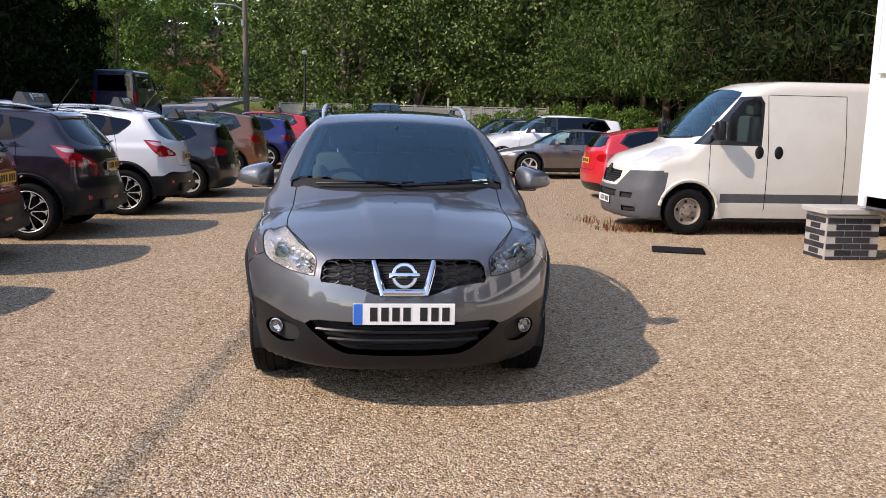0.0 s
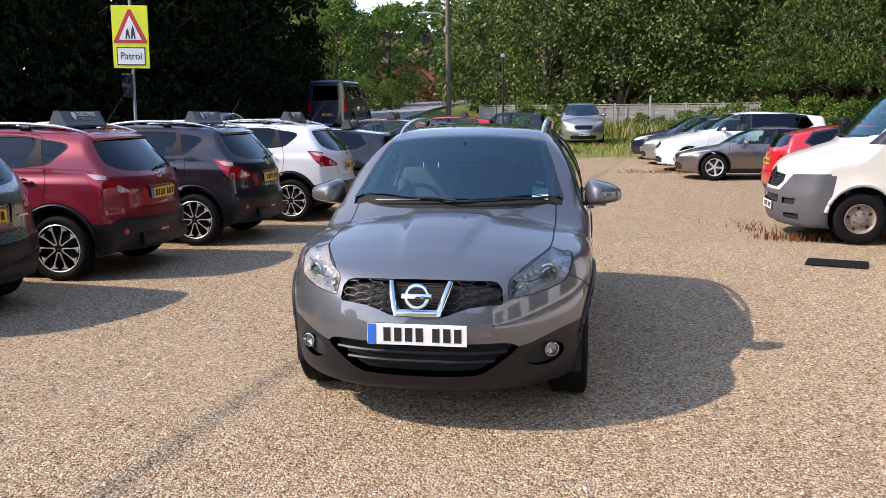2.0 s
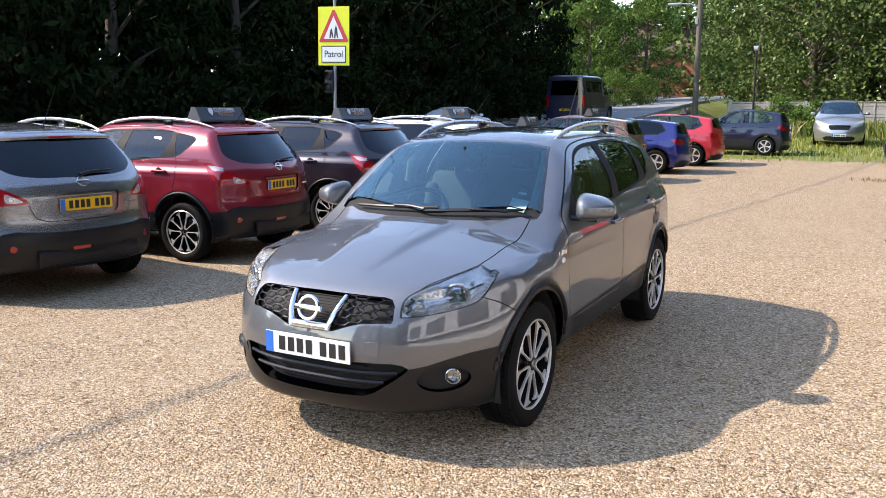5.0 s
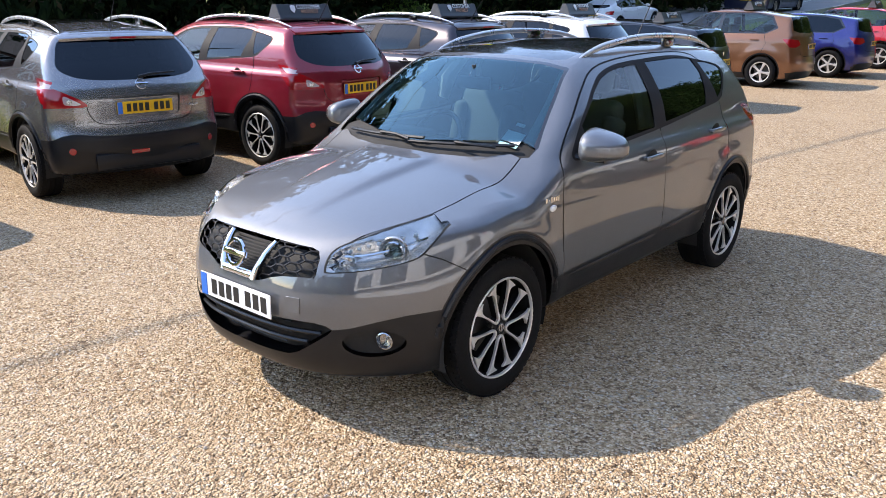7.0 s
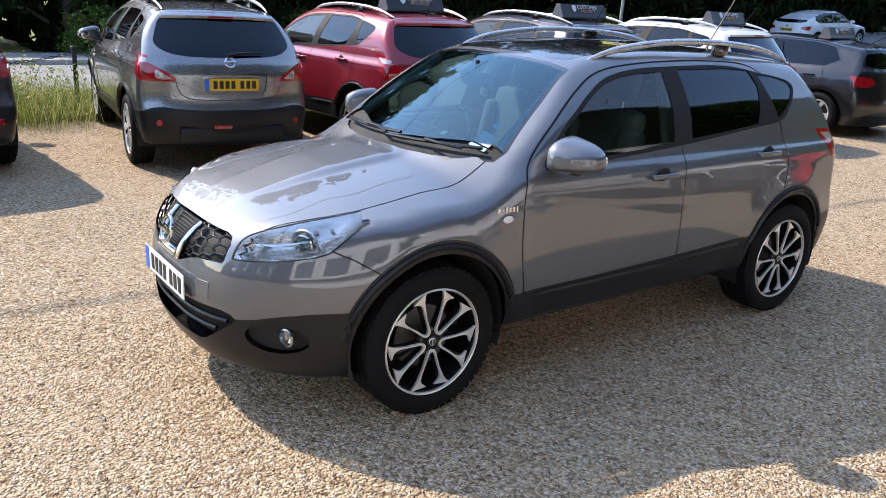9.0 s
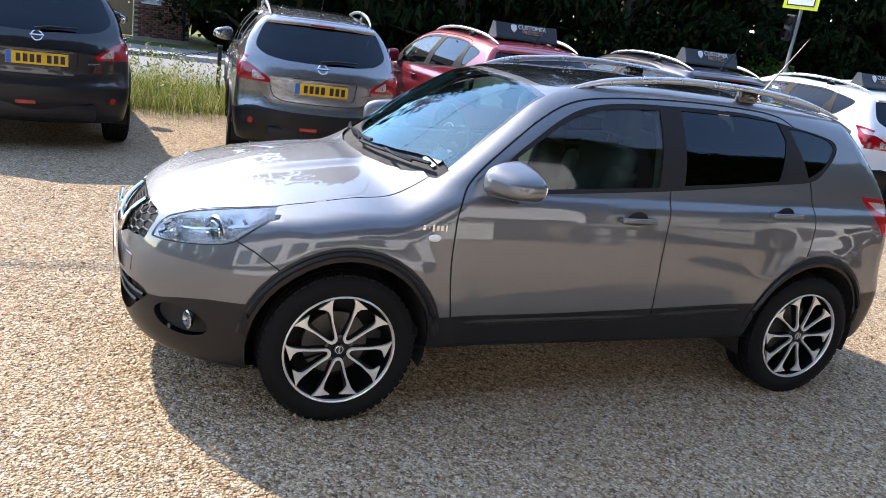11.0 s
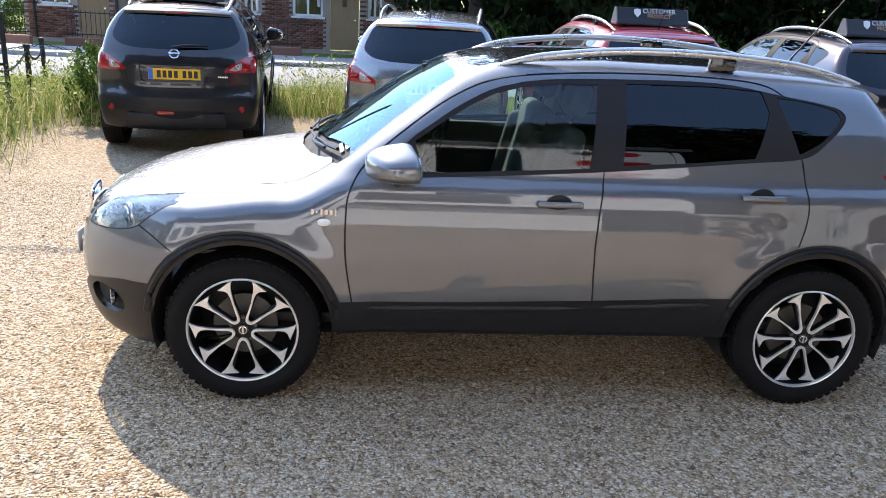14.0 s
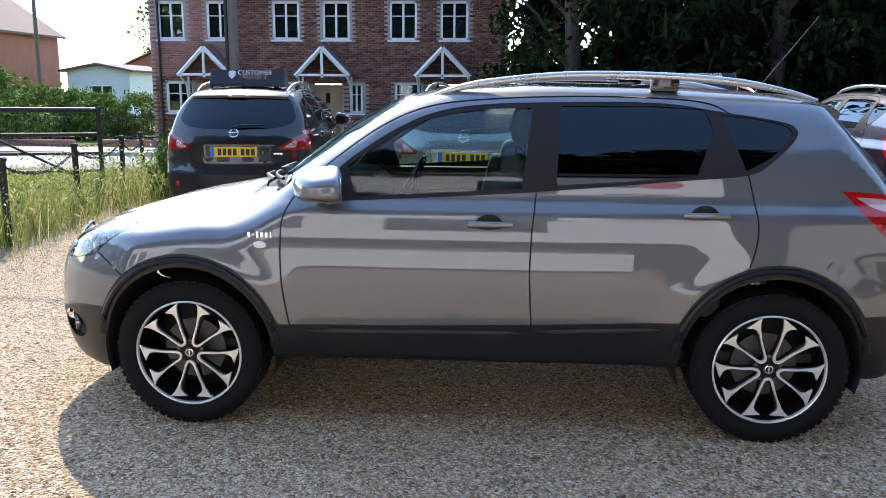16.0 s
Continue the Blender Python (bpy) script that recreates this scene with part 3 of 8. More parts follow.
def interior_parts(parent, body, scale_y=1.0, dash_y=1.42, floor=0.36, seat_y=2.02, rear_y=2.95):
    b = box_bm((1.44, 2.9, 0.05), (0, 2.45, floor), 0.01)
    part("cabin_floor", b, M["cabin_dark"], parent)
    b = box_bm((1.40, 0.46, 0.34), (0, dash_y, 0.90), 0.08, 3)
    box_bm((0.40, 0.20, 0.10), (-0.36, dash_y + 0.08, 1.06), 0.045, 3, bm=b)
    box_bm((0.26, 0.30, 0.40), (0, dash_y + 0.20, 0.72), 0.05, 3, bm=b)
    part("dashboard", b, M["cabin_dark"], parent, smooth=True)
    ring = [(0.185 * math.cos(a), 0.185 * math.sin(a), 0) for a in (2 * math.pi * k / 28 for k in range(29))]
    b = tube_bm(ring, 0.016, 8)
    box_bm((0.15, 0.10, 0.05), (0, -0.01, -0.02), 0.02, 2, bm=b)
    for a in (0, 180, 270):
        box_bm((0.15, 0.035, 0.02), (0.10 * math.cos(radians(a)), 0.10 * math.sin(radians(a)), -0.01), 0.006, 1, rot=(0, 0, a), bm=b)
    b.transform(pose(-0.36, dash_y + 0.36, 1.00, 62, 0, 0))
    part("steering_wheel", b, M["gloss_black"], parent, smooth=True)
    for x in (-0.37, 0.37):
        seat_parts(parent, x, seat_y, M["seat"])
    b = box_bm((1.30, 0.50, 0.18), (0, rear_y - 0.1, 0.64), 0.06, 3)
    box_bm((1.30, 0.16, 0.62), (0, rear_y + 0.20, 0.93), 0.06, 3, rot=(0, 0, 0), bm=b)
    for x in (-0.42, 0, 0.42):
        box_bm((0.24, 0.09, 0.13), (x, rear_y + 0.24, 1.28), 0.04, 2, bm=b)
    part("rear_bench", b, M["seat"], parent, smooth=True)
    for s in (-1, 1):
        b = box_bm((0.05, 1.9, 0.52), (s * 0.765, 2.35, 0.82), 0.02, 2)
        box_bm((0.09, 0.60, 0.06), (s * 0.73, 2.0, 0.92), 0.02, 2, bm=b)
        part("door_lining", b, M["cabin_dark"], parent, smooth=True)
        b = tube_bm([(s * 0.70, 2.50, 1.10), (s * 0.63, 2.52, 1.30), (s * 0.55, 2.52, 1.46)], [0.05, 0.045, 0.04], 8)
        part("pillar_trim", b, M["pale_trim"], parent, "pale grey inner pillar trim", smooth=True)
        b = tube_bm([(s * 0.62, 1.38, 1.13), (s * 0.585, 1.6, 1.29), (s * 0.525, 1.83, 1.445)], [0.03, 0.03, 0.03], 8)
        part("pillar_trim", b, M["pale_trim"], parent, smooth=True)
    b = box_bm((0.26, 0.035, 0.075), (0, 1.70, 1.38), 0.02, 2)
    cyl_bm(0.012, 0.012, 0.08, (0, 1.70, 1.44), seg=8, bm=b)
    part("rear_view_mirror", b, M["cabin_dark"], parent, smooth=True)


# ---- the crossover, seen from all sides ----
WHEEL_Y = (0.885, 3.515)
SIDE = lambda c, n: (c[:, 0] > 0.42) & (n[:, 0] > 0.25)
LOW_SIDE = lambda c, n: (c[:, 0] > 0.42) & (n[:, 0] > 0.12) & (c[:, 2] < 1.0)
FRONT = lambda c, n: (c[:, 1] < 0.78) & (n[:, 1] < -0.10) & (c[:, 2] < 1.0)
LAMP = lambda c, n: (c[:, 1] < 0.60) & (n[:, 1] < -0.10) & (c[:, 2] < 1.0)
FRONT_ALL = lambda c, n: (c[:, 1] < 0.62) & (c[:, 2] < 0.62)
SCREEN = lambda c, n: (c[:, 1] > 1.0) & (c[:, 1] < 2.0) & (n[:, 1] < -0.12) & (n[:, 2] > 0.2) & (c[:, 2] > 1.03)
ROOF = lambda c, n: (n[:, 2] > 0.75) & (c[:, 2] > 1.4)
LID = lambda c, n: (n[:, 2] > 0.2) & (c[:, 1] < 1.35) & (c[:, 2] > 0.6) & (c[:, 2] < 1.2)
REAR = lambda c, n: (c[:, 1] > 3.62) & (n[:, 1] > 0.30)
TAILS = lambda c, n: (c[:, 0] > 0.70) & (n[:, 0] > 0.55)
REAR_ALL = lambda c, n: (c[:, 1] > 3.60) & (c[:, 2] < 0.75)

GLASS_FRONT = [(1.665, 1.086), (2.405, 1.128), (2.450, 1.476), (2.25, 1.470), (2.10, 1.452), (1.98, 1.423), (1.86, 1.368), (1.74, 1.295), (1.63, 1.22)]
GLASS_REAR = [(2.555, 1.145), (2.9, 1.168), (3.165, 1.193), (3.245, 1.39), (3.215, 1.476), (3.0, 1.488), (2.58, 1.486)]
GLASS_QUARTER = [(3.285, 1.452)] + spline([(3.375, 1.216), (3.48, 1.27), (3.565, 1.345), (3.585, 1.378), (3.55, 1.412), (3.42, 1.440)], 5) + [(3.285, 1.452)][:0]
WINDOW_FRAME = spline([(1.485, 1.075), (1.66, 1.068), (2.4, 1.110), (3.1, 1.170), (3.39, 1.198), (3.50, 1.262), (3.60, 1.355), (3.595, 1.405), (3.5, 1.432), (3.3, 1.462), (3.0, 1.502), (2.5, 1.500), (2.2, 1.486), (2.0, 1.450), (1.85, 1.385), (1.72, 1.305), (1.60, 1.215)], 4, closed=True)
DOOR_SEAM = spline([(1.372, 0.49), (1.340, 0.70), (1.338, 0.885), (1.352, 1.0), (1.42, 1.115), (1.58, 1.255), (1.78, 1.395), (1.98, 1.478), (2.25, 1.512), (2.65, 1.527), (3.05, 1.520), (3.24, 1.498), (3.33, 1.45)], 5)
REAR_SEAM = spline([(3.382, 1.205), (3.405, 1.10), (3.421, 0.99), (3.415, 0.90), (3.39, 0.81)], 5)
PILLAR_SEAM = [(2.462, 0.50), (2.452, 0.64), (2.446, 0.78), (2.452, 0.95), (2.470, 1.115)]
HEADLAMP = spline([(0.480, 0.730), (0.464, 0.742), (0.462, 0.812), (0.53, 0.857), (0.61, 0.900), (0.675, 0.928), (0.735, 0.922), (0.768, 0.885), (0.760, 0.825), (0.735, 0.782), (0.66, 0.755), (0.57, 0.738)], 4, closed=True)
GRILLE = [(0, 0.640), (0.10, 0.640), (0.145, 0.648), (0.21, 0.672), (0.274, 0.690), (0.36, 0.698), (0.425, 0.700), (0.432, 0.715), (0.424, 0.775), (0.40, 0.803), (0.36, 0.812), (0.2, 0.816), (0, 0.818)]
INTAKE = [(0, 0.505), (0.35, 0.507), (0.44, 0.506), (0.485, 0.496), (0.510, 0.478), (0.492, 0.455), (0.45, 0.422), (0.402, 0.388), (0.35, 0.352), (0.295, 0.332), (0.15, 0.326), (0, 0.324)]
CHIN = [(0, 0.10), (0, 0.324), (0.15, 0.326), (0.295, 0.332), (0.35, 0.352), (0.402, 0.388), (0.45, 0.422), (0.492, 0.455), (0.510, 0.478), (0.574, 0.490), (0.655, 0.517), (0.739, 0.540), (0.829, 0.552), (1.0, 0.56), (1.0, 0.10)]
BONNET = [(0, 0.03), (0.45, 0.155), (0.47, 0.185), (0.50, 0.24), (0.56, 0.37), (0.615, 0.50), (0.648, 0.60), (0.655, 0.75), (0.652, 0.95), (0.655, 1.12), (0.65, 1.265), (0.60, 1.262), (0.50, 1.195), (0.40, 1.150), (0.2, 1.098), (0, 1.085)]
COWL = [(0, 1.085), (0.2, 1.098), (0.40, 1.150), (0.50, 1.195), (0.60, 1.262), (0.65, 1.265), (0.69, 1.29), (0.69, 1.38), (0.5, 1.30), (0.3, 1.22), (0, 1.15)]
WINDSCREEN = [(0, 1.074), (0.2, 1.080), (0.4, 1.099), (0.58, 1.119), (0.675, 1.130), (0.655, 1.20), (0.605, 1.33), (0.545, 1.462), (0.535, 1.474), (0.40, 1.497), (0.2, 1.508), (0, 1.511)]
SCREEN_EDGE = [(0, 1.052), (0.4, 1.072), (0.69, 1.098), (0.70, 1.13), (0.67, 1.20), (0.62, 1.335), (0.556, 1.476), (0.545, 1.486), (0.40, 1.508), (0.2, 1.519), (0, 1.522)]
SUNROOF = [(0, 1.86), (0.40, 1.885), (0.47, 1.93), (0.485, 2.1), (0.485, 3.05), (0.46, 3.12), (0, 3.14)]
REAR_GLASS = [(0, 1.105)] + spline([(0.35, 1.112), (0.52, 1.135), (0.62, 1.185), (0.645, 1.24), (0.615, 1.33), (0.575, 1.415), (0.54, 1.448)], 4) + [(0.3, 1.460), (0, 1.463)]
TAIL_LAMP = spline([(0.495, 0.905), (0.525, 0.94), (0.60, 0.985), (0.67, 1.025), (0.735, 1.055), (0.79, 1.070), (0.92, 1.075), (0.92, 0.89), (0.78, 0.883), (0.62, 0.884), (0.52, 0.888)], 3, closed=True)
TAIL_SIDE = [(3.785, 1.134), (3.95, 1.125), (4.12, 1.090), (4.35, 1.06), (4.35, 0.895), (4.03, 0.900), (3.975, 0.930), (3.90, 1.01)]
TAIL_STRIPE = [(3.845, 1.108), (3.95, 1.103), (4.10, 1.072), (4.12, 1.048), (3.965, 1.050), (3.91, 1.068)]
TAIL_CLEAR = spline([(0.545, 0.912), (0.575, 0.938), (0.625, 0.970), (0.662, 0.985), (0.672, 0.95), (0.662, 0.912), (0.60, 0.904)], 3, closed=True)
PLATE_POCKET = [(0, 0.775), (0.30, 0.775), (0.335, 0.80), (0.355, 0.94), (0.335, 0.965), (0, 0.968)]
TAILGATE_SEAM = spline([(0.50, 0.885), (0.485, 0.82), (0.44, 0.755), (0.34, 0.728), (0.17, 0.722), (0, 0.721)], 4)
BUMPER_LOW = [(0, 0.10), (0, 0.628), (0.3, 0.630), (0.5, 0.640), (0.62, 0.655), (0.72, 0.64), (0.80, 0.60), (1.0, 0.57), (1.0, 0.10)]


def crossover(m, paint, label, group="", sticker=False):
    car = thing("parked_car", m, label, "car", group)
    regions = []
    for wy in WHEEL_Y:
        regions.append((None, "yz", ellipse(wy, 0.362, 0.398, 0.398, 40), LOW_SIDE))
    for wy, end in zip(WHEEL_Y, ("front", "rear")):
        regions.append((end + "_wheel_arch*", "yz", ellipse(wy, 0.362, 0.452, 0.460, 40), LOW_SIDE))
    regions += [
        ("front_window*", "yz", GLASS_FRONT, SIDE), ("rear_window*", "yz", GLASS_REAR, SIDE), ("quarter_window*", "yz", GLASS_QUARTER, SIDE),
        ("window_trim*", "yz", WINDOW_FRAME, SIDE),
        ("shut_line*", "yz", strip(DOOR_SEAM, 0.007), SIDE), ("shut_line*", "yz", strip(REAR_SEAM, 0.007), SIDE), ("shut_line*", "yz", strip(PILLAR_SEAM, 0.007), SIDE),
        ("sill*", "yz", [(1.2, 0.10), (1.2, 0.500), (1.9, 0.512), (2.45, 0.530), (3.2, 0.560), (3.2, 0.10)], LOW_SIDE),
        ("headlamp*", "xz", HEADLAMP, LAMP), ("headlamp_seal*", "xz", [(0.615 + (a - 0.615) * 1.045, 0.828 + (b - 0.828) * 1.055) for a, b in HEADLAMP], LAMP),
        ("grille", "xz", GRILLE, FRONT), ("intake", "xz", INTAKE, FRONT),
        ("fog_pocket*", "xz", ellipse(0.640, 0.415, 0.098, 0.064, 32), FRONT_ALL),
        ("front_bumper_lower", "xz", CHIN, FRONT_ALL),
        ("shut_line*", "yz", strip([(0.42, 0.805), (0.50, 0.770), (0.60, 0.708)], 0.006), LOW_SIDE),
        ("shut_line*", "xy", strip([(0.462, 0.175), (0.50, 0.245), (0.56, 0.372), (0.615, 0.502), (0.648, 0.602), (0.657, 0.75), (0.654, 0.95), (0.657, 1.12), (0.652, 1.27)], 0.007), LID),
        ("bonnet", "xy", BONNET, LID), ("cowl", "xy", COWL, LID),
        ("windscreen", "xz", WINDSCREEN, SCREEN), ("screen_seal", "xz", SCREEN_EDGE, SCREEN),
        ("glass_roof", "xy", SUNROOF, ROOF),
        ("rear_screen", "xz", REAR_GLASS, REAR), 
        ("tail_lamp_clear*", "xz", TAIL_CLEAR, REAR), ("tail_lamp_clear*", "yz", TAIL_STRIPE, TAILS), ("tail_lamp*", "xz", TAIL_LAMP, REAR), ("tail_lamp*", "yz", TAIL_SIDE, TAILS),
        ("plate_pocket", "xz", PLATE_POCKET, REAR), ("shut_line*", "xz", strip(TAILGATE_SEAM, 0.007), REAR),
        ("rear_bumper_lower", "xz", BUMPER_LOW, REAR_ALL),
        ("underbody", "xy", [(0, 0.0), (1, 0.0), (1, 4.4), (0, 4.4)], lambda c, n: n[:, 2] < -0.6),
        ("front_door*", "yz", DOOR_SEAM + [(2.47, 1.52), (2.470, 1.115), (2.452, 0.95), (2.446, 0.78), (2.452, 0.64), (2.462, 0.50)], lambda c, n: SIDE(c, n) & (c[:, 1] < 2.47)),
        ("rear_door*", "yz", [(2.462, 0.50), (2.452, 0.64), (2.446, 0.78), (2.452, 0.95), (2.470, 1.115), (2.47, 1.52), (2.65, 1.527), (3.05, 1.520), (3.24, 1.498), (3.33, 1.45), (3.30, 1.3), (3.382, 1.205)] + REAR_SEAM + [(3.1, 0.5)], SIDE),
    ]
    panels = carve(CROSSOVER, regions)
    mats = {"front_window": "glass", "rear_window": "tint", "quarter_window": "tint", "window_trim": "pillar_black", "shut_line": "seam", "sill": "plastic_black",
            "front_wheel_arch": "plastic_black", "rear_wheel_arch": "plastic_black", "headlamp": "lens", "headlamp_seal": "seam", "grille": "seam", "intake": "seam", "fog_pocket": "under", "front_bumper_lower": "plastic_black",
            "cowl": "seam", "windscreen": "screen", "screen_seal": "gloss_black", "glass_roof": "gloss_black", "rear_screen": "tint", "tail_lamp": "red_lens",
            "tail_lamp_clear": "pale_lens", "plate_pocket": None, "rear_bumper_lower": "plastic_black", "underbody": "under"}
    depth = {"grille": 0.035, "intake": 0.06, "fog_pocket": 0.03, "plate_pocket": 0.012, "shut_line": 0.004, "cowl": 0.015, "window_trim": 0.002, "front_window": 0.006, "rear_window": 0.006, "quarter_window": 0.005}
    made = {}
    for (name, side), panel in panels.items():
        v, f = panel
        if name in depth:
            v, f = sink(CROSSOVER, panel, depth[name])
        key = mats.get(name, None)
        made[name, side] = raw(name, v, f, M[key] if key else paint, car, normals=CROSSOVER.normal(panel[0]))
    # wheel housings
    for wy in WHEEL_Y:
        for s in (-1, 1):
            b = cyl_bm(0.405, 0.405, 0.34, (s * 0.66, wy, 0.362), (0, 90, 0), 40, caps=False)
            cyl_bm(0.405, 0.405, 0.01, (s * 0.49, wy, 0.362), (0, 90, 0), 40, bm=b)
            bmesh.ops.delete(b, geom=[v for v in b.verts if v.co.z < 0.20], context="VERTS")
            part("wheel_housing", b, M["under"], car, smooth=True)
            wheel_parts(car, (s * 0.752, wy, 0.345), s, rim=0.250, turn=0 if s > 0 else -20)
            # lip of the arch
            arc = [(s * (0.868 * 1.0), wy + 0.425 * math.cos(a), 0.362 + 0.432 * math.sin(a)) for a in np.linspace(radians(8), radians(172), 26)]
            lift = CROSSOVER.cast(np.array([[0, p[1], p[2]] for p in arc]), np.array([[s, 0, 0.0]] * len(arc)))
            part("arch_lip", tube_bm([(p[0] - s * 0.006, p[1], p[2]) for p in lift], 0.021, 8, flat=0.8), M["plastic_black"], car, smooth=True)
    b = box_bm((1.20, 3.4, 0.14), (0, 2.15, 0.34), 0.03)
    part("chassis", b, M["under"], car)
    # headlamps: a bright bowl, a round projector and a stripe of small lenses
    for s in (-1, 1):
        bowl, f = panels["headlamp", s]
        edge = np.array(HEADLAMP)
        gap = np.min(np.hypot(np.abs(bowl[:, 0])[:, None] - edge[None, :, 0], bowl[:, 2][:, None] - edge[None, :, 1]), 1)
        inner = bowl - CROSSOVER.normal(bowl) * np.clip(0.9 * gap - 0.002, 0.004, 0.05)[:, None]
        raw("reflector", inner, f, M["reflector"], made["headlamp", s], smooth=True)
        at = CROSSOVER.cast(np.array([[s * 0.665, 0.9, 0.822]]), np.array([[0, -1.0, 0]]))[0]
        b = lathe_bm([(0.044, -0.01), (0.046, 0.008), (0.041, 0.012), (0.037, 0.006), (0.034, 0.0)], 28)
        at = at - CROSSOVER.normal(at[None])[0] * 0.030
        b.transform(pose(at[0], at[1], at[2], 90, 0, s * 30))
        part("lamp_ring", b, M["chrome"], made["headlamp", s], smooth=True)
        b = bmesh.new()
        bmesh.ops.create_uvsphere(b, u_segments=20, v_segments=12, radius=0.032)
        b.transform(Matrix.Translation((at[0], at[1] + 0.012, at[2])))
        part("lamp_lens", b, M["glass"], made["headlamp", s], smooth=True)
        b = lathe_bm([(0.058, -0.022), (0.066, -0.004), (0.062, 0.004), (0.050, -0.006), (0.047, -0.02)], 28)
        b.transform(pose(at[0], at[1], at[2], 90, 0, s * 30))
        part("lamp_bowl", b, M["reflector"], made["headlamp", s], smooth=True)
        at = CROSSOVER.cast(np.array([[s * 0.535, 0.9, 0.785]]), np.array([[0, -1.0, 0]]))[0]
        b = lathe_bm([(0.040, 0.02), (0.030, -0.005), (0.012, -0.015), (0.004, -0.016)], 24)
        at = at - CROSSOVER.normal(at[None])[0] * 0.028
        b.transform(pose(at[0], at[1], at[2], 90, 0, s * 15))
        part("high_beam", b, M["chrome"], made["headlamp", s], smooth=True)
        for k in range(7):
            u = k / 6
            q = CROSSOVER.cast(np.array([[s * (0.51 + 0.17 * u), 1.2, 0.822 + 0.066 * u]]), np.array([[0, -1.0, 0]]))[0]
            q = q - CROSSOVER.normal(q[None])[0] * 0.026
            part("running_light", box_bm((0.020, 0.014, 0.014), tuple(q), 0.003, 1), M["white_sticker"], made["headlamp", s])
        # bezel that parts the two lamps
        line = CROSSOVER.cast(np.array([[s * (0.505 + 0.235 * u), 1.2, 0.800 + 0.070 * u - 0.02 * math.sin(3.1 * u)] for u in np.linspace(0, 1, 8)]), np.array([[0, -1.0, 0]] * 8))
        line = line - CROSSOVER.normal(line) * 0.022
        part("bezel", tube_bm([tuple(p) for p in line], 0.007, 6), M["chrome"], made["headlamp", s], smooth=True)
        # fog lamp
        at = CROSSOVER.cast(np.array([[s * 0.672, 0.9, 0.428]]), np.array([[0, -1.0, 0]]))[0]
        b = lathe_bm([(0.037, 0.0), (0.040, -0.012), (0.034, -0.015), (0.028, 0.004), (0.002, 0.012)], 24)
        b.transform(pose(at[0], at[1] + 0.016, at[2], -90, 0, s * 20))
        part("fog_lamp", b, M["dull_chrome"], car, smooth=True)
    # grille: honeycomb bars, chrome V and badge
    b = bmesh.new()
    for s in (-1, 1):
        for row in range(6):
            for col in range(5):
                cx, cz = 0.168 + 0.070 * col, 0.658 + 0.0345 * row + (0.0172 if col % 2 else 0)
                hexa = [(cx + 0.0467 * math.cos(a), cz + 0.0199 * math.sin(a)) for a in (math.pi / 3 * k for k in range(7))]
                lim = 0.110 + (cz - 0.64) * 0.34
                if not any(inside(GRILLE, np.array([q[0]]), np.array([q[1]]))[0] for q in hexa):
                    continue
                line = CROSSOVER.cast(np.array([[s * max(q[0], lim), 0.9, min(max(q[1], 0.645), 0.808)] for q in hexa]), np.array([[0, -1.0, 0]] * 7))
                tube_bm([(p[0], p[1] + 0.016, p[2]) for p in line], 0.0042, 5, b)
    tagged(part("grille_mesh", b, M["plastic_black"], made["grille", 0]), kind="stuff")
    for s in (-1, 1):
        pts = []
        for u in np.linspace(0, 1, 7):
            pts.append((s * (0.104 + 0.052 * u), 0, 0.648 + 0.158 * u))
        line = CROSSOVER.cast(np.array([[p[0], 0.9, p[2]] for p in pts]), np.array([[0, -1.0, 0]] * len(pts)))
        part("chrome_bar", tube_bm([(p[0], p[1] + 0.004, p[2]) for p in line], [0.027, 0.025, 0.023, 0.021, 0.019, 0.017, 0.015], 10, flat=0.75), M["chrome"], made["grille", 0], smooth=True)
    line = CROSSOVER.cast(np.array([[x, 0.9, 0.660] for x in np.linspace(-0.106, 0.106, 9)]), np.array([[0, -1.0, 0]] * 9))
    part("chrome_bar", tube_bm([(p[0], p[1] + 0.003, p[2]) for p in line], 0.022, 10), M["chrome"], made["grille", 0], smooth=True)
    ring_badge(made["grille", 0], pose(0, 0.012, 0.750, 76, 0, 0), 0.066)
    b = bmesh.new()
    for k in range(11):
        line = CROSSOVER.cast(np.array([[x, 0.9, 0.675 + 0.012 * k] for x in (-0.1 - 0.003 * k, 0, 0.1 + 0.003 * k)]), np.array([[0, -1.0, 0]] * 3))
        tube_bm([(p[0], p[1] + 0.025, p[2]) for p in line], 0.003, 4, b)
    tagged(part("grille_slat", b, M["seam"], made["grille", 0]), kind="stuff")
    # lower intake: blades
    for z, wide, r in ((0.452, 0.452, 0.010), (0.405, 0.39, 0.010), (0.48, 0.30, 0.005), (0.430, 0.30, 0.004), (0.375, 0.26, 0.004)):
        line = CROSSOVER.cast(np.array([[x, 0.9, z] for x in np.linspace(-wide, wide, 13)]), np.array([[0, -1.0, 0]] * 13))
        part("intake_blade", tube_bm([(p[0], p[1] + 0.022 + (0.02 if r < 0.008 else 0), p[2]) for p in line], r, 6), M["plastic_black"], made["intake", 0], smooth=True)
    plate_parts(car, pose(0, -0.012, 0.555, 0, 0, 0), False)
    # tow-eye cover
    q = CROSSOVER.cast(np.array([[0.345, 0.9, 0.575]]), np.array([[0, -1.0, 0]]))[0]
    face = Vector(CROSSOVER.normal(q[None])[0]).to_track_quat("Z", "Y").to_matrix().to_4x4()
    b = box_bm((0.072, 0.070, 0.003), (0, 0, 0), 0.001, 1)
    b.transform(Matrix.Translation(q) @ face)
    part("tow_cover", b, paint, car)
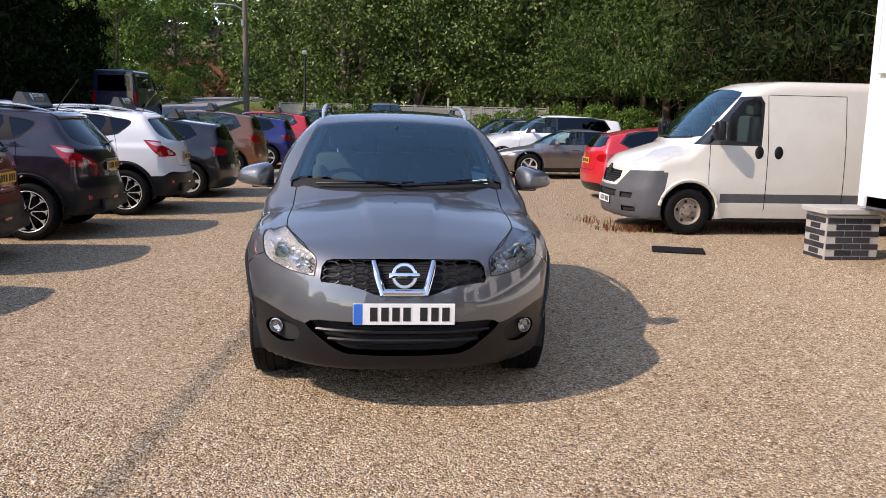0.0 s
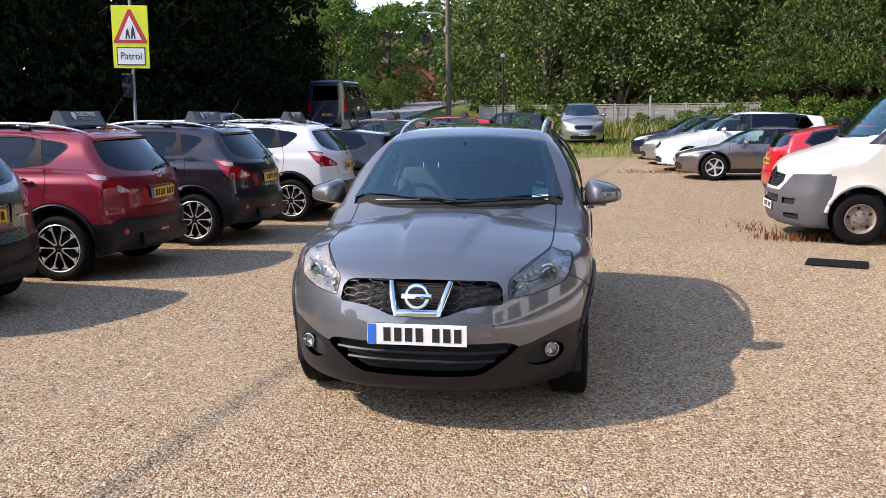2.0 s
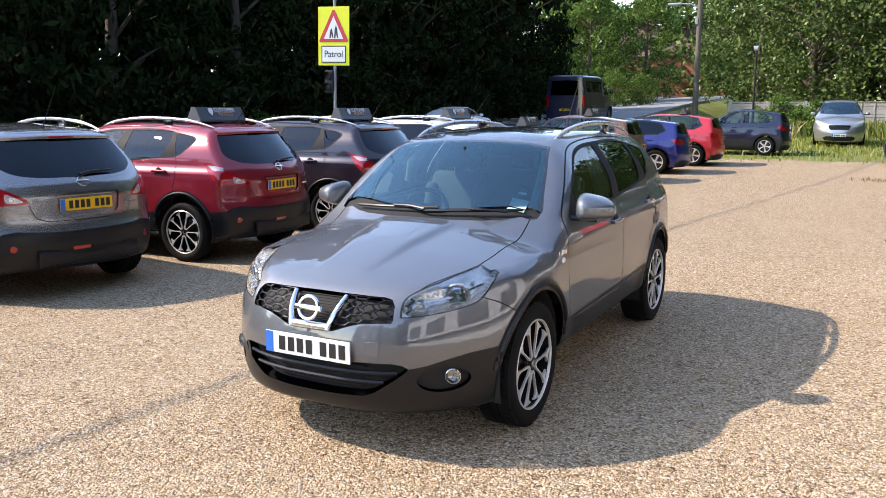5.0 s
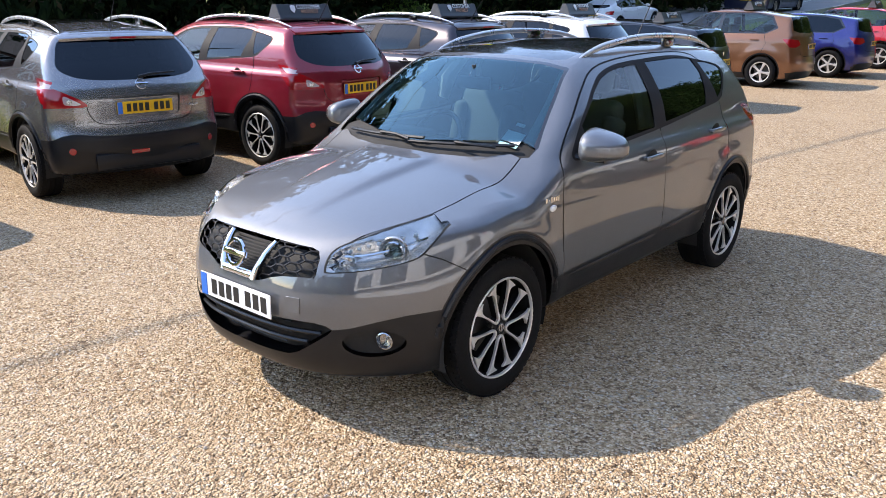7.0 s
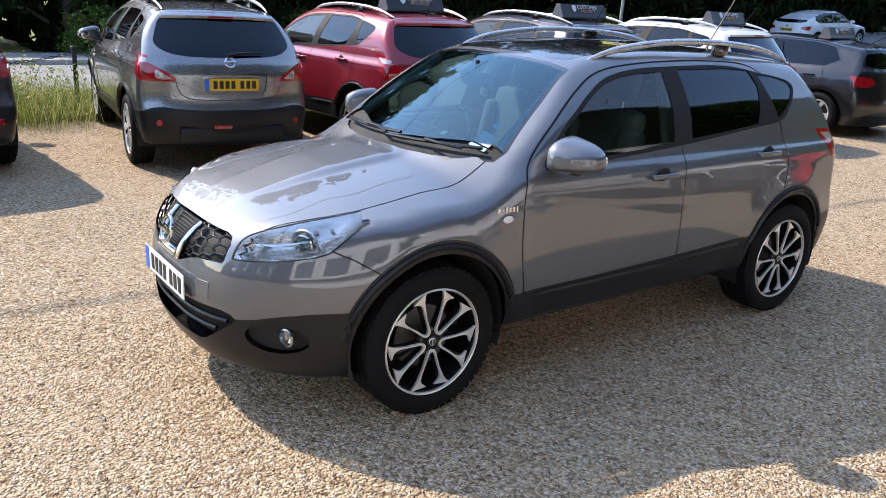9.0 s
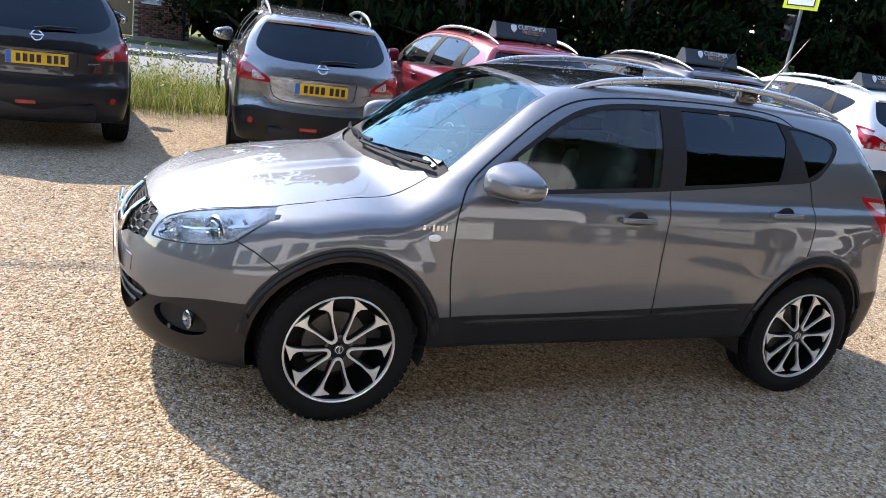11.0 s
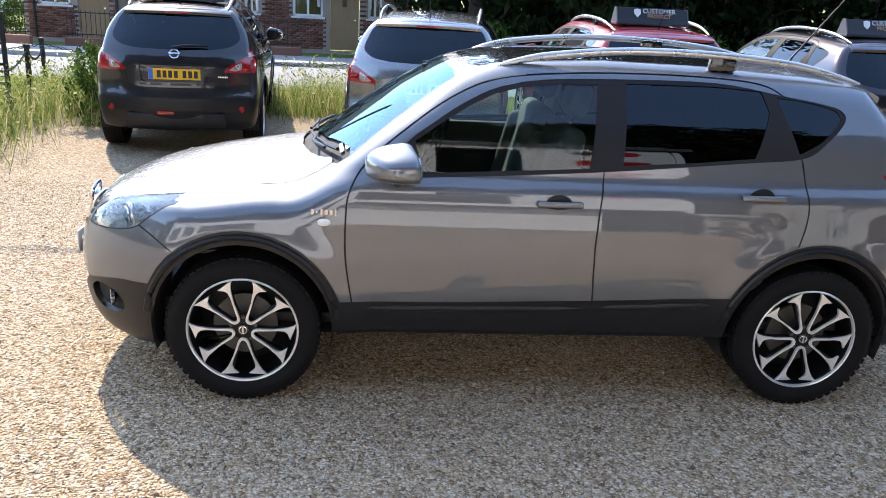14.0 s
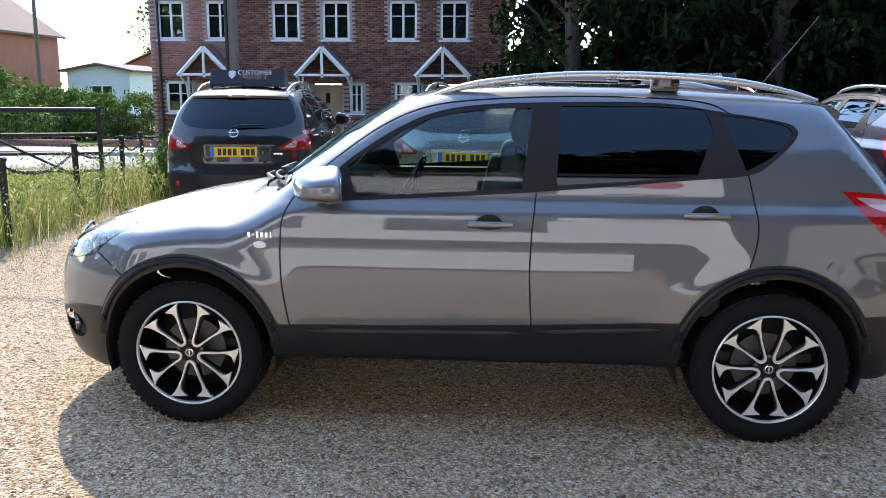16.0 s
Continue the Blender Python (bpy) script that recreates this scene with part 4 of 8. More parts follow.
    # mirrors
    for s in (-1, 1):
        mir = new("door_mirror")
        mir.parent = car
        b = bmesh.new()
        bmesh.ops.create_uvsphere(b, u_segments=28, v_segments=18, radius=1.0)
        for v in b.verts:
            x, y, z = (math.copysign(abs(q) ** 0.62, q) for q in v.co)
            v.co = Vector((x * 0.118, y * (0.150 if y < 0 else 0.050) * (1 - 0.25 * x * s), z * (0.092 if z > 0 else 0.060) * (1 - 0.30 * x * s) * (1 + 0.18 * min(0.0, y))))
        b.transform(pose(s * 0.948, 1.590, 1.125, 0, 0, s * 14))
        part("mirror_cap", b, paint, mir, smooth=True)
        b = bmesh.new()
        bmesh.ops.create_uvsphere(b, u_segments=24, v_segments=10, radius=1.0)
        for v in b.verts:
            v.co = Vector((v.co.x * 0.096, v.co.y * 0.012, v.co.z * 0.062))
        b.transform(pose(s * 0.955 + s * -0.0, 1.627, 1.132, 0, 0, s * 14))
        part("mirror_glass", b, M["chrome"], mir, smooth=True)
        b = tube_bm([(s * 0.78, 1.53, 1.075), (s * 0.84, 1.54, 1.075), (s * 0.90, 1.55, 1.072), (s * 0.97, 1.555, 1.068)], [0.030, 0.026, 0.026, 0.018], 10, flat=0.6)
        part("mirror_arm", b, M["plastic_black"], mir, smooth=True)
    # door handles
    for hy, hz in ((2.270, 0.972), (3.195, 1.022)):
        for s in (-1, 1):
            q = CROSSOVER.cast(np.array([[0, hy, hz]]), np.array([[s * 1.0, 0, 0]]))[0]
            tilt = CROSSOVER.normal(np.array([q]))[0]
            host = made["front_door" if hy < 2.5 else "rear_door", s]
            # thin black disc on the door paints the shade of the handle recess
            b = bmesh.new()
            bmesh.ops.create_uvsphere(b, u_segments=24, v_segments=12, radius=1.0)
            for v in b.verts:
                v.co = Vector((v.co.x * 0.004, v.co.y * 0.062, v.co.z * 0.052))
            b.transform(pose(q[0] + s * 0.0005, hy - 0.004, hz, 0, s * 8, 0))
            part("handle_cup_shade", b, M["seam"], host, smooth=True)
            b = box_bm((0.020, 0.205, 0.028), (q[0] + s * 0.021, hy, hz + 0.008), 0.009, 3)
            for e in (-0.085, 0.085):
                box_bm((0.03, 0.03, 0.024), (q[0] + s * 0.008, hy + e, hz + 0.008), 0.006, 2, bm=b)
            part("door_handle", b, paint, host, smooth=True)
    # side repeater and trim letters, as plain bars
    for s in (-1, 1):
        b = bmesh.new()
        bmesh.ops.create_uvsphere(b, u_segments=16, v_segments=10, radius=1.0)
        for v in b.verts:
            v.co = Vector((v.co.x * 0.008, v.co.y * 0.030, v.co.z * 0.017))
        q = CROSSOVER.cast(np.array([[0, 1.245, 0.868]]), np.array([[s * 1.0, 0, 0]]))[0]
        b.transform(pose(q[0], 1.245, 0.868, 0, s * 4, 0))
        part("side_indicator", b, M["white_sticker"], car, "small oval white indicator lens", smooth=True)
        b = bmesh.new()
        for k, (w, h) in enumerate(((0.014, 0.024), (0.006, 0.008), (0.010, 0.032), (0.014, 0.024), (0.014, 0.024), (0.008, 0.030))):
            q = CROSSOVER.cast(np.array([[0, 1.215 + 0.019 * k * 1.0, 0.915]]), np.array([[s * 1.0, 0, 0]]))[0]
            box_bm((0.004, w, h), (q[0], 1.195 + 0.020 * k, 0.912), 0.001, 1, bm=b)
        part("trim_badge", b, M["chrome"], car, "chrome bars of a trim badge")
        # lighter strip pressed into the sill
        for y0, y1, z0, z1 in ((1.44, 2.42, 0.488, 0.505), (2.50, 3.02, 0.512, 0.535)):
            line = CROSSOVER.cast(np.array([[0, y0 + (y1 - y0) * u, z0 + (z1 - z0) * u - 0.018] for u in np.linspace(0, 1, 9)]), np.array([[s * 1.0, 0, 0]] * 9))
            part("sill_strip", tube_bm([(p[0] - s * 0.004, p[1], p[2]) for p in line], [0.004] + [0.014] * 7 + [0.004], 8, flat=1.2), M["plastic_black"], car, smooth=True)
    # roof rails
    for s in (-1, 1):
        rail = new("roof_rail")
        rail.parent = car
        shape = [(0.520, 1.96, 1.508), (0.523, 2.06, 1.548), (0.527, 2.25, 1.588), (0.530, 2.6, 1.622), (0.530, 3.0, 1.622), (0.526, 3.35, 1.598), (0.520, 3.58, 1.560), (0.512, 3.74, 1.518)]
        pts = spline(shape, 5)
        n = len(pts)
        rad = [0.006 + 0.012 * min(1, 4 * i / n, 4 * (n - 1 - i) / n) for i in range(n)]
        part("rail_bar", tube_bm([(s * x, y, z) for x, y, z in pts], rad, 10, flat=1.0), M["satin"], rail, "satin silver rail", smooth=True)
        for y, z in ((3.05, 1.60),):
            part("rail_foot", box_bm((0.035, 0.13, 0.07), (s * 0.524, y, z - 0.015), 0.012, 2), M["gloss_black"], rail, smooth=True)
    # wipers
    for x0, x1, y0, z0 in ((-0.52, 0.10, 1.10, 1.085), (0.02, 0.60, 1.13, 1.085)):
        wiper = new("wiper")
        wiper.parent = car
        line = []
        for u in np.linspace(0, 1, 9):
            x = x0 + (x1 - x0) * u
            q = CROSSOVER.cast(np.array([[x, 1.9, 1.105 + 0.02 * u]]), np.array([[0, -1.0, 0]]))[0]
            line.append((q[0], q[1] - 0.012, q[2] + 0.012))
        part("blade", tube_bm(line, 0.009, 6), M["plastic_black"], wiper, smooth=True)
        a = line[4]
        part("arm", tube_bm([(line[7][0], line[7][1] - 0.03, line[7][2] - 0.006), (a[0] + 0.12, a[1] - 0.01, a[2] + 0.012), (a[0], a[1] - 0.01, a[2] + 0.012)], 0.008, 6), M["plastic_black"], wiper, smooth=True)
    # rear: spoiler, brake light, wiper, handle bar, plate, badge, reflectors
    b = bmesh.new()
    rings = []
    for x in np.linspace(-0.545, 0.545, 15):
        roof = CROSSOVER.cast(np.array([[x, 3.64, 1.2], [x, 3.74, 1.2]]), np.array([[0, 0, 1.0]] * 2))
        back = CROSSOVER.cast(np.array([[x, 3.3, 1.462 - 0.05 * x * x]]), np.array([[0, 1.0, 0]]))[0]
        tip = back[1] + 0.030 - 0.05 * abs(x) ** 3
        rings.append([b.verts.new(q) for q in ((x, 3.62, roof[0][2] - 0.012), (x, 3.66, roof[0][2] + 0.001), (x, 3.74, roof[1][2] + 0.006), (x, tip - 0.010, back[2] + 0.022), (x, tip, back[2] + 0.014), (x, tip - 0.004, back[2] - 0.010), (x, back[1] - 0.05, back[2] - 0.014))])
    for p, q in zip(rings, rings[1:]):
        for k in range(7):
            b.faces.new((p[k], p[(k + 1) % 7], q[(k + 1) % 7], q[k]))
    b.faces.new(rings[0])
    b.faces.new(rings[-1][::-1])
    bmesh.ops.recalc_face_normals(b, faces=b.faces)
    spoiler = part("spoiler", b, paint, car, smooth=True)
    back = CROSSOVER.cast(np.array([[0, 3.3, 1.462]]), np.array([[0, 1.0, 0]]))[0]
    part("brake_light", box_bm((0.24, 0.010, 0.018), (0, back[1] + 0.028, back[2] + 0.003), 0.003, 2), M["red_lens"], spoiler, "dark red high brake light")
    b = tube_bm([(0.02, 4.228, 1.128), (-0.10, 4.215, 1.150), (-0.34, 4.190, 1.158)], [0.018, 0.014, 0.007], 8)
    part("rear_wiper", b, M["plastic_black"], car, smooth=True)
    part("boot_handle", box_bm((0.56, 0.022, 0.020), (0, 4.262, 0.948), 0.007, 2), paint, car, smooth=True)
    plate_parts(car, pose(0, 4.280, 0.865, 0, 0, 180), True)
    ring_badge(car, pose(0, 4.228, 1.066, -66, 0, 0), 0.052, "rear_badge")
    for s in (-1, 1):
        q = CROSSOVER.cast(np.array([[s * 0.66, 3.4, 0.502]]), np.array([[0, 1.0, 0]]))[0]
        nn = CROSSOVER.normal(np.array([q]))[0]
        b = cyl_bm(0.033, 0.030, 0.012, (0, 0, 0), seg=20, bevel=0.003)
        b.transform(Matrix.Translation(q) @ Vector(nn).to_track_quat("Z", "Y").to_matrix().to_4x4())
        part("reflector", b, M["red_lens"], car, "round red reflector")
    for s in (-1, 1):
        q = CROSSOVER.cast(np.array([[s * 0.625, 3.4, 0.936]]), np.array([[0, 1.0, 0]]))[0]
        nn = CROSSOVER.normal(np.array([q]))[0]
        b = lathe_bm([(0.024, 0.0), (0.025, 0.003), (0.021, 0.004), (0.012, 0.002), (0.003, 0.003)], 20)
        b.transform(Matrix.Translation(q) @ Vector(nn).to_track_quat("Z", "Y").to_matrix().to_4x4())
        part("reversing_lamp", b, M["reflector"], made["tail_lamp", s], "round clear reversing lamp", smooth=True)
    part("rear_fog_light", box_bm((0.17, 0.02, 0.038), (0.10, 4.318, 0.470), 0.006, 2), M["red_lens"], car)
    b = box_bm((1.0, 0.05, 0.15), (0, 4.285, 0.395), 0.02, 2)
    part("bumper_step", b, M["plastic_black"], car, smooth=True)
    b = bmesh.new()
    for k in range(6):
        box_bm((0.013, 0.004, 0.018), (-0.44 - 0.017 * k, 4.251 - 0.009 * (k / 5) ** 1.5, 0.845), 0.001, 1, bm=b)
    part("model_badge", b, M["chrome"], car, "chrome bars of a model badge")
    part("antenna", tube_bm([(0, 3.62, 1.55), (0, 3.65, 1.60), (0, 3.90, 1.93)], [0.012, 0.005, 0.0025], 6), M["plastic_black"], car)
    if sticker:
        for name, mat, w, h, x, z in (("sticker", "white_sticker", 0.105, 0.075, 0.548, 1.172), ("sticker", "teal_sticker", 0.105, 0.020, 0.548, 1.139), ("sticker", "white_sticker", 0.050, 0.022, 0.540, 1.225)):
            q = CROSSOVER.cast(np.array([[x, 1.9, z]]), np.array([[0, -1.0, 0]]))[0]
            n = CROSSOVER.normal(q[None])[0]
            side_way = Vector((1, 0, 0)) - Vector(n) * n[0]
            side_way.normalize()
            up = Vector(n).cross(side_way)
            face = Matrix((side_way, up, Vector(n))).transposed().to_4x4()
            b = box_bm((w, h, 0.0015), (0, 0, 0), 0.0)
            b.transform(Matrix.Translation(Vector(q) - Vector(n) * 0.006) @ face)
            part(name, b, M[mat], made["windscreen", 0], "pale paper sticker inside the windscreen")
    interior_parts(car, CROSSOVER)
    return car

# ---- the lie of the land ----
RISE = curve([(-60, 0.0), (13, 0.0), (20, 0.05), (34, 0.30), (44, 0.42), (60, 1.2), (100, 2.8), (300, 4.0)], 1.5)
FALL = curve([(-60, -0.55), (-27, -0.55), (-17, -0.35), (-10.5, -0.12), (-8, 0.0), (60, 0.0)], 0.8)


BANK = curve([(-60, 0.0), (13, 0.0), (20, 0.12), (34, 0.72), (44, 0.95), (60, 1.2), (100, 1.3)], 1.5)


def land(x, y):
    bank = min(1.0, max(0.0, (-7.6 - x) / 3.0))
    return float(RISE(y)) + float(FALL(x)) + float(BANK(y)) * bank * bank * (3 - 2 * bank)


def ground_mat():
    """Loose gravel that gives way to worn grass."""
    m, t, b = nodes_of("gravel_and_grass")
    c = t.nodes.new("ShaderNodeTexCoord")
    cells = []
    for scale in (50.0, 92.0):
        v = t.nodes.new("ShaderNodeTexVoronoi")
        v.inputs["Scale"].default_value = scale
        link(t, c.outputs["Object"], v.inputs["Vector"])
        cells.append(v)
    stone = []
    for v in cells:
        s = t.nodes.new("ShaderNodeSeparateColor")
        link(t, v.outputs["Color"], s.inputs["Color"])
        face = ramp(t, s.outputs[0], [(0.0, (0.16, 0.105, 0.065)), (0.18, (0.36, 0.25, 0.152)), (0.40, (0.51, 0.375, 0.235)), (0.66, (0.64, 0.50, 0.335)), (0.86, (0.75, 0.64, 0.485)), (1.0, (0.38, 0.34, 0.30))])
        # colour darkens towards each stone's edge, painting the shade between stones
        crevice_shade = ramp(t, v.outputs["Distance"], [(0.32, (1, 1, 1)), (0.52, (0.84, 0.80, 0.74)), (0.76, (0.56, 0.51, 0.44))])
        shade_mix = t.nodes.new("ShaderNodeMix")
        shade_mix.data_type, shade_mix.blend_type = "RGBA", "MULTIPLY"
        shade_mix.inputs["Factor"].default_value = 1.0
        link(t, face, shade_mix.inputs[6])
        link(t, crevice_shade, shade_mix.inputs[7])
        stone.append(shade_mix.outputs[2])
    pick = noise_node(t, 26.0, 3.0)
    th = t.nodes.new("ShaderNodeMath")
    th.operation = "GREATER_THAN"
    th.inputs[1].default_value = 0.5
    link(t, pick.outputs["Fac"], th.inputs[0])
    mx = t.nodes.new("ShaderNodeMix")
    mx.data_type = "RGBA"
    link(t, th.outputs[0], mx.inputs["Factor"])
    link(t, stone[0], mx.inputs[6])
    link(t, stone[1], mx.inputs[7])
    # worn, finer and dustier patches
    wear = noise_node(t, 0.55, 5.0, 0.65)
    wr = t.nodes.new("ShaderNodeMapRange")
    wr.inputs["From Min"].default_value, wr.inputs["From Max"].default_value, wr.inputs["To Max"].default_value = 0.50, 0.75, 0.45
    link(t, wear.outputs["Fac"], wr.inputs["Value"])
    mx2 = t.nodes.new("ShaderNodeMix")
    mx2.data_type = "RGBA"
    link(t, wr.outputs["Result"], mx2.inputs["Factor"])
    link(t, mx.outputs[2], mx2.inputs[6])
    mx2.inputs[7].default_value = (0.52, 0.40, 0.265, 1)
    # grass beyond the yard
    sep = t.nodes.new("ShaderNodeSeparateXYZ")
    link(t, c.outputs["Object"], sep.inputs["Vector"])
    patch = noise_node(t, 0.35, 6.0, 0.7)

    def mask(axis, a, z):
        r = t.nodes.new("ShaderNodeMapRange")
        r.inputs["From Min"].default_value, r.inputs["From Max"].default_value = a, z
        link(t, sep.outputs[axis], r.inputs["Value"])
        return r.outputs["Result"]
    far, verge, east = mask("Y", 21.0, 30.0), mask("X", -7.2, -8.6), mask("X", 8.5, 11.0)
    mxa = t.nodes.new("ShaderNodeMath")
    mxa.operation = "MAXIMUM"
    link(t, far, mxa.inputs[0])
    link(t, verge, mxa.inputs[1])
    mxb = t.nodes.new("ShaderNodeMath")
    mxb.operation = "MAXIMUM"
    link(t, mxa.outputs[0], mxb.inputs[0])
    link(t, east, mxb.inputs[1])
    add = t.nodes.new("ShaderNodeMath")
    add.operation = "MULTIPLY_ADD"
    link(t, patch.outputs["Fac"], add.inputs[0])
    add.inputs[1].default_value = 1.4
    link(t, mxb.outputs[0], add.inputs[2])
    gm = t.nodes.new("ShaderNodeMapRange")
    gm.inputs["From Min"].default_value, gm.inputs["From Max"].default_value = 1.10, 1.30
    link(t, add.outputs[0], gm.inputs["Value"])
    blade = noise_node(t, 40.0, 6.0, 0.8)
    green = ramp(t, blade.outputs["Fac"], [(0.25, (0.08, 0.11, 0.025)), (0.5, (0.19, 0.22, 0.055)), (0.75, (0.36, 0.33, 0.14))])
    mx3 = t.nodes.new("ShaderNodeMix")
    mx3.data_type = "RGBA"
    link(t, gm.outputs["Result"], mx3.inputs["Factor"])
    link(t, mx2.outputs[2], mx3.inputs[6])
    link(t, green, mx3.inputs[7])
    link(t, mx3.outputs[2], b.inputs["Base Color"])
    b.inputs["Roughness"].default_value = 0.9
    b.inputs["Specular IOR Level"].default_value = 0.25
    hsum = t.nodes.new("ShaderNodeMath")
    hsum.operation = "ADD"
    inv = []
    for v in cells:
        k = t.nodes.new("ShaderNodeMath")
        k.operation = "MULTIPLY"
        k.inputs[1].default_value = -1.0
        link(t, v.outputs["Distance"], k.inputs[0])
        inv.append(k)
    link(t, inv[0].outputs[0], hsum.inputs[0])
    link(t, inv[1].outputs[0], hsum.inputs[1])
    bump(t, b, hsum.outputs[0], 1.0, 0.014)
    return m


def steps(a, b, *dense):
    """Grid lines from a to b, closer within the dense span."""
    lo, hi, fine = dense
    left = lo - np.cumsum(fine * 1.25 ** np.arange(1, 40))
    right = hi + np.cumsum(fine * 1.25 ** np.arange(1, 40))
    mid = np.arange(lo, hi, fine)
    return np.concatenate([[a], left[left > a][::-1], mid, right[right < b], [b]])


gx, gy = steps(-400, 400, -30, 20, 1.0), steps(-300, 600, -12, 60, 1.0)
gv = [(x, y, land(x, y) + 0.006 * noise.noise((x * 0.9, y * 0.9, 0))) for y in gy for x in gx]
gf = [(j * len(gx) + i, j * len(gx) + i + 1, (j + 1) * len(gx) + i + 1, (j + 1) * len(gx) + i) for j in range(len(gy) - 1) for i in range(len(gx) - 1)]
tagged(raw("ground", gv, gf, ground_mat(), smooth=True), "pale tan gravel yard running into rough grass", "ground", kind="structure")

# loose stones on top, where the camera comes nearest
rng = np.random.default_rng(7)
COUNT = 56000
sx, sy = rng.uniform(-3.2, 5.2, COUNT), rng.uniform(-3.9, 7.0, COUNT)
sr = rng.uniform(0.0035, 0.0095, COUNT) * (1 + 0.8 * (rng.random(COUNT) > 0.96))
octa = np.array([(1, 0, 0), (0, 1, 0), (-1, 0, 0), (0, -1, 0), (0, 0, 0.7), (0, 0, -0.5)])
turn = rng.uniform(0, math.pi, COUNT)
ca, sa = np.cos(turn), np.sin(turn)
jig = rng.uniform(0.65, 1.25, (COUNT, 6, 1))
pts = octa[None] * jig
pts = np.stack([pts[..., 0] * ca[:, None] - pts[..., 1] * sa[:, None] * 0.8, pts[..., 0] * sa[:, None] + pts[..., 1] * ca[:, None] * 0.8, pts[..., 2]], -1) * sr[:, None, None]
pts += np.stack([sx, sy, sr * 0.15], -1)[:, None]
tri = np.array([(0, 1, 4), (1, 2, 4), (2, 3, 4), (3, 0, 4), (1, 0, 5), (2, 1, 5), (3, 2, 5), (0, 3, 5)])
tris = (tri[None] + 6 * np.arange(COUNT)[:, None, None]).reshape(-1, 3)


def island_mat(name, stops, rough=0.85, spec=0.3, glow=0.0):
    """Colours picked piece by piece; with glow, thin leaves let light through."""
    m, t, b = nodes_of(name)
    g = t.nodes.new("ShaderNodeNewGeometry")
    col = ramp(t, g.outputs["Random Per Island"], stops)
    link(t, col, b.inputs["Base Color"])
    b.inputs["Roughness"].default_value, b.inputs["Specular IOR Level"].default_value = rough, spec
    if glow > 0:
        tr = t.nodes.new("ShaderNodeBsdfTranslucent")
        link(t, col, tr.inputs["Color"])
        mix = t.nodes.new("ShaderNodeMixShader")
        mix.inputs["Fac"].default_value = glow
        link(t, b.outputs["BSDF"], mix.inputs[1])
        link(t, tr.outputs["BSDF"], mix.inputs[2])
        link(t, mix.outputs["Shader"], t.nodes["Material Output"].inputs["Surface"])
    return m


def quick_mesh(name, verts, polys, mat, size):
    """A mesh from arrays, all faces of one size."""
    me = bpy.data.meshes.new(name)
    n = len(polys)
    me.vertices.add(len(verts))
    me.vertices.foreach_set("co", np.asarray(verts, np.float32).ravel())
    me.loops.add(n * size)
    me.loops.foreach_set("vertex_index", np.asarray(polys, np.int32).ravel())
    me.polygons.add(n)
    me.polygons.foreach_set("loop_start", np.arange(0, n * size, size, dtype=np.int32))
    me.update(calc_edges=True)
    me.materials.append(mat)
    return me


PEBBLES = [(0.0, (0.14, 0.095, 0.06)), (0.18, (0.34, 0.235, 0.145)), (0.4, (0.52, 0.385, 0.245)), (0.7, (0.66, 0.525, 0.36)), (0.9, (0.77, 0.67, 0.52)), (1.0, (0.36, 0.33, 0.30))]
tagged(new("gravel", quick_mesh("gravel", pts.reshape(-1, 3), tris, island_mat("pebbles", PEBBLES), 3)), "loose tan, cream and brown gravel stones", "gravel", kind="stuff")

# ---- road beyond the verge ----
def strip_mesh(name, x0, x1, y0, y1, lift, mat, label, thick=0.0):
    ys = np.arange(y0, y1 + 0.1, 3.0)
    xs = np.linspace(x0, x1, 5)
    v = [(x, y, land(x, y) + lift) for y in ys for x in xs]
    n = len(xs)
    f = [(j * n + i, j * n + i + 1, (j + 1) * n + i + 1, (j + 1) * n + i) for j in range(len(ys) - 1) for i in range(n - 1)]
    if thick > 0:
        base = len(v)
        v += [(x, y, land(x, y) - thick) for y in ys for x in (x0, x1)]
        for j in range(len(ys) - 1):
            f.append((j * n, base + 2 * j, base + 2 * j + 2, (j + 1) * n))
            f.append((j * n + n - 1, (j + 1) * n + n - 1, base + 2 * j + 3, base + 2 * j + 1))
    return tagged(raw(name, v, f, mat, smooth=False), label, name, kind="structure")


ASPHALT = stuff_mat("worn_asphalt", (0.23, 0.23, 0.235), 0.9, vary=0.22, scale=0.7, fine=160, relief=0.25)
PAVING = stuff_mat("pavement_asphalt", (0.27, 0.265, 0.26), 0.9, vary=0.2, scale=0.9, fine=120, relief=0.2)
KERB = stuff_mat("kerb_concrete", (0.36, 0.35, 0.33), 0.9, vary=0.2, scale=1.5, fine=80, relief=0.2)
LINE = stuff_mat("road_paint", (0.62, 0.62, 0.60), 0.8, vary=0.2, scale=3, fine=60)
strip_mesh("road", -18.0, -10.6, -90, 210, 0.03, ASPHALT, "light grey worn asphalt road", 0.05)
strip_mesh("pavement", -20.6, -18.13, -90, 210, 0.14, PAVING, "grey asphalt pavement along the far side of the road", 0.1)
for x in (-10.53, -18.07):
    strip_mesh("kerb", x - 0.06, x + 0.06, -90, 210, 0.14, KERB, "pale concrete kerb stones beside the road", 0.15)
for k in range(14):
    y = -32 + 9 * k
    raw("lane_marking", [(-14.35, y, land(-14.3, y) + 0.036), (-14.25, y, land(-14.3, y) + 0.036), (-14.25, y + 4, land(-14.3, y + 4) + 0.036), (-14.35, y + 4, land(-14.3, y + 4) + 0.036)], [(0, 1, 2, 3)], LINE, bpy.data.objects["road"])

hero = crossover(pose(0, 0, 0), M["paint_grey"], "clean dark grey metallic crossover with silver roof rails on the gravel", "cars for sale", True)

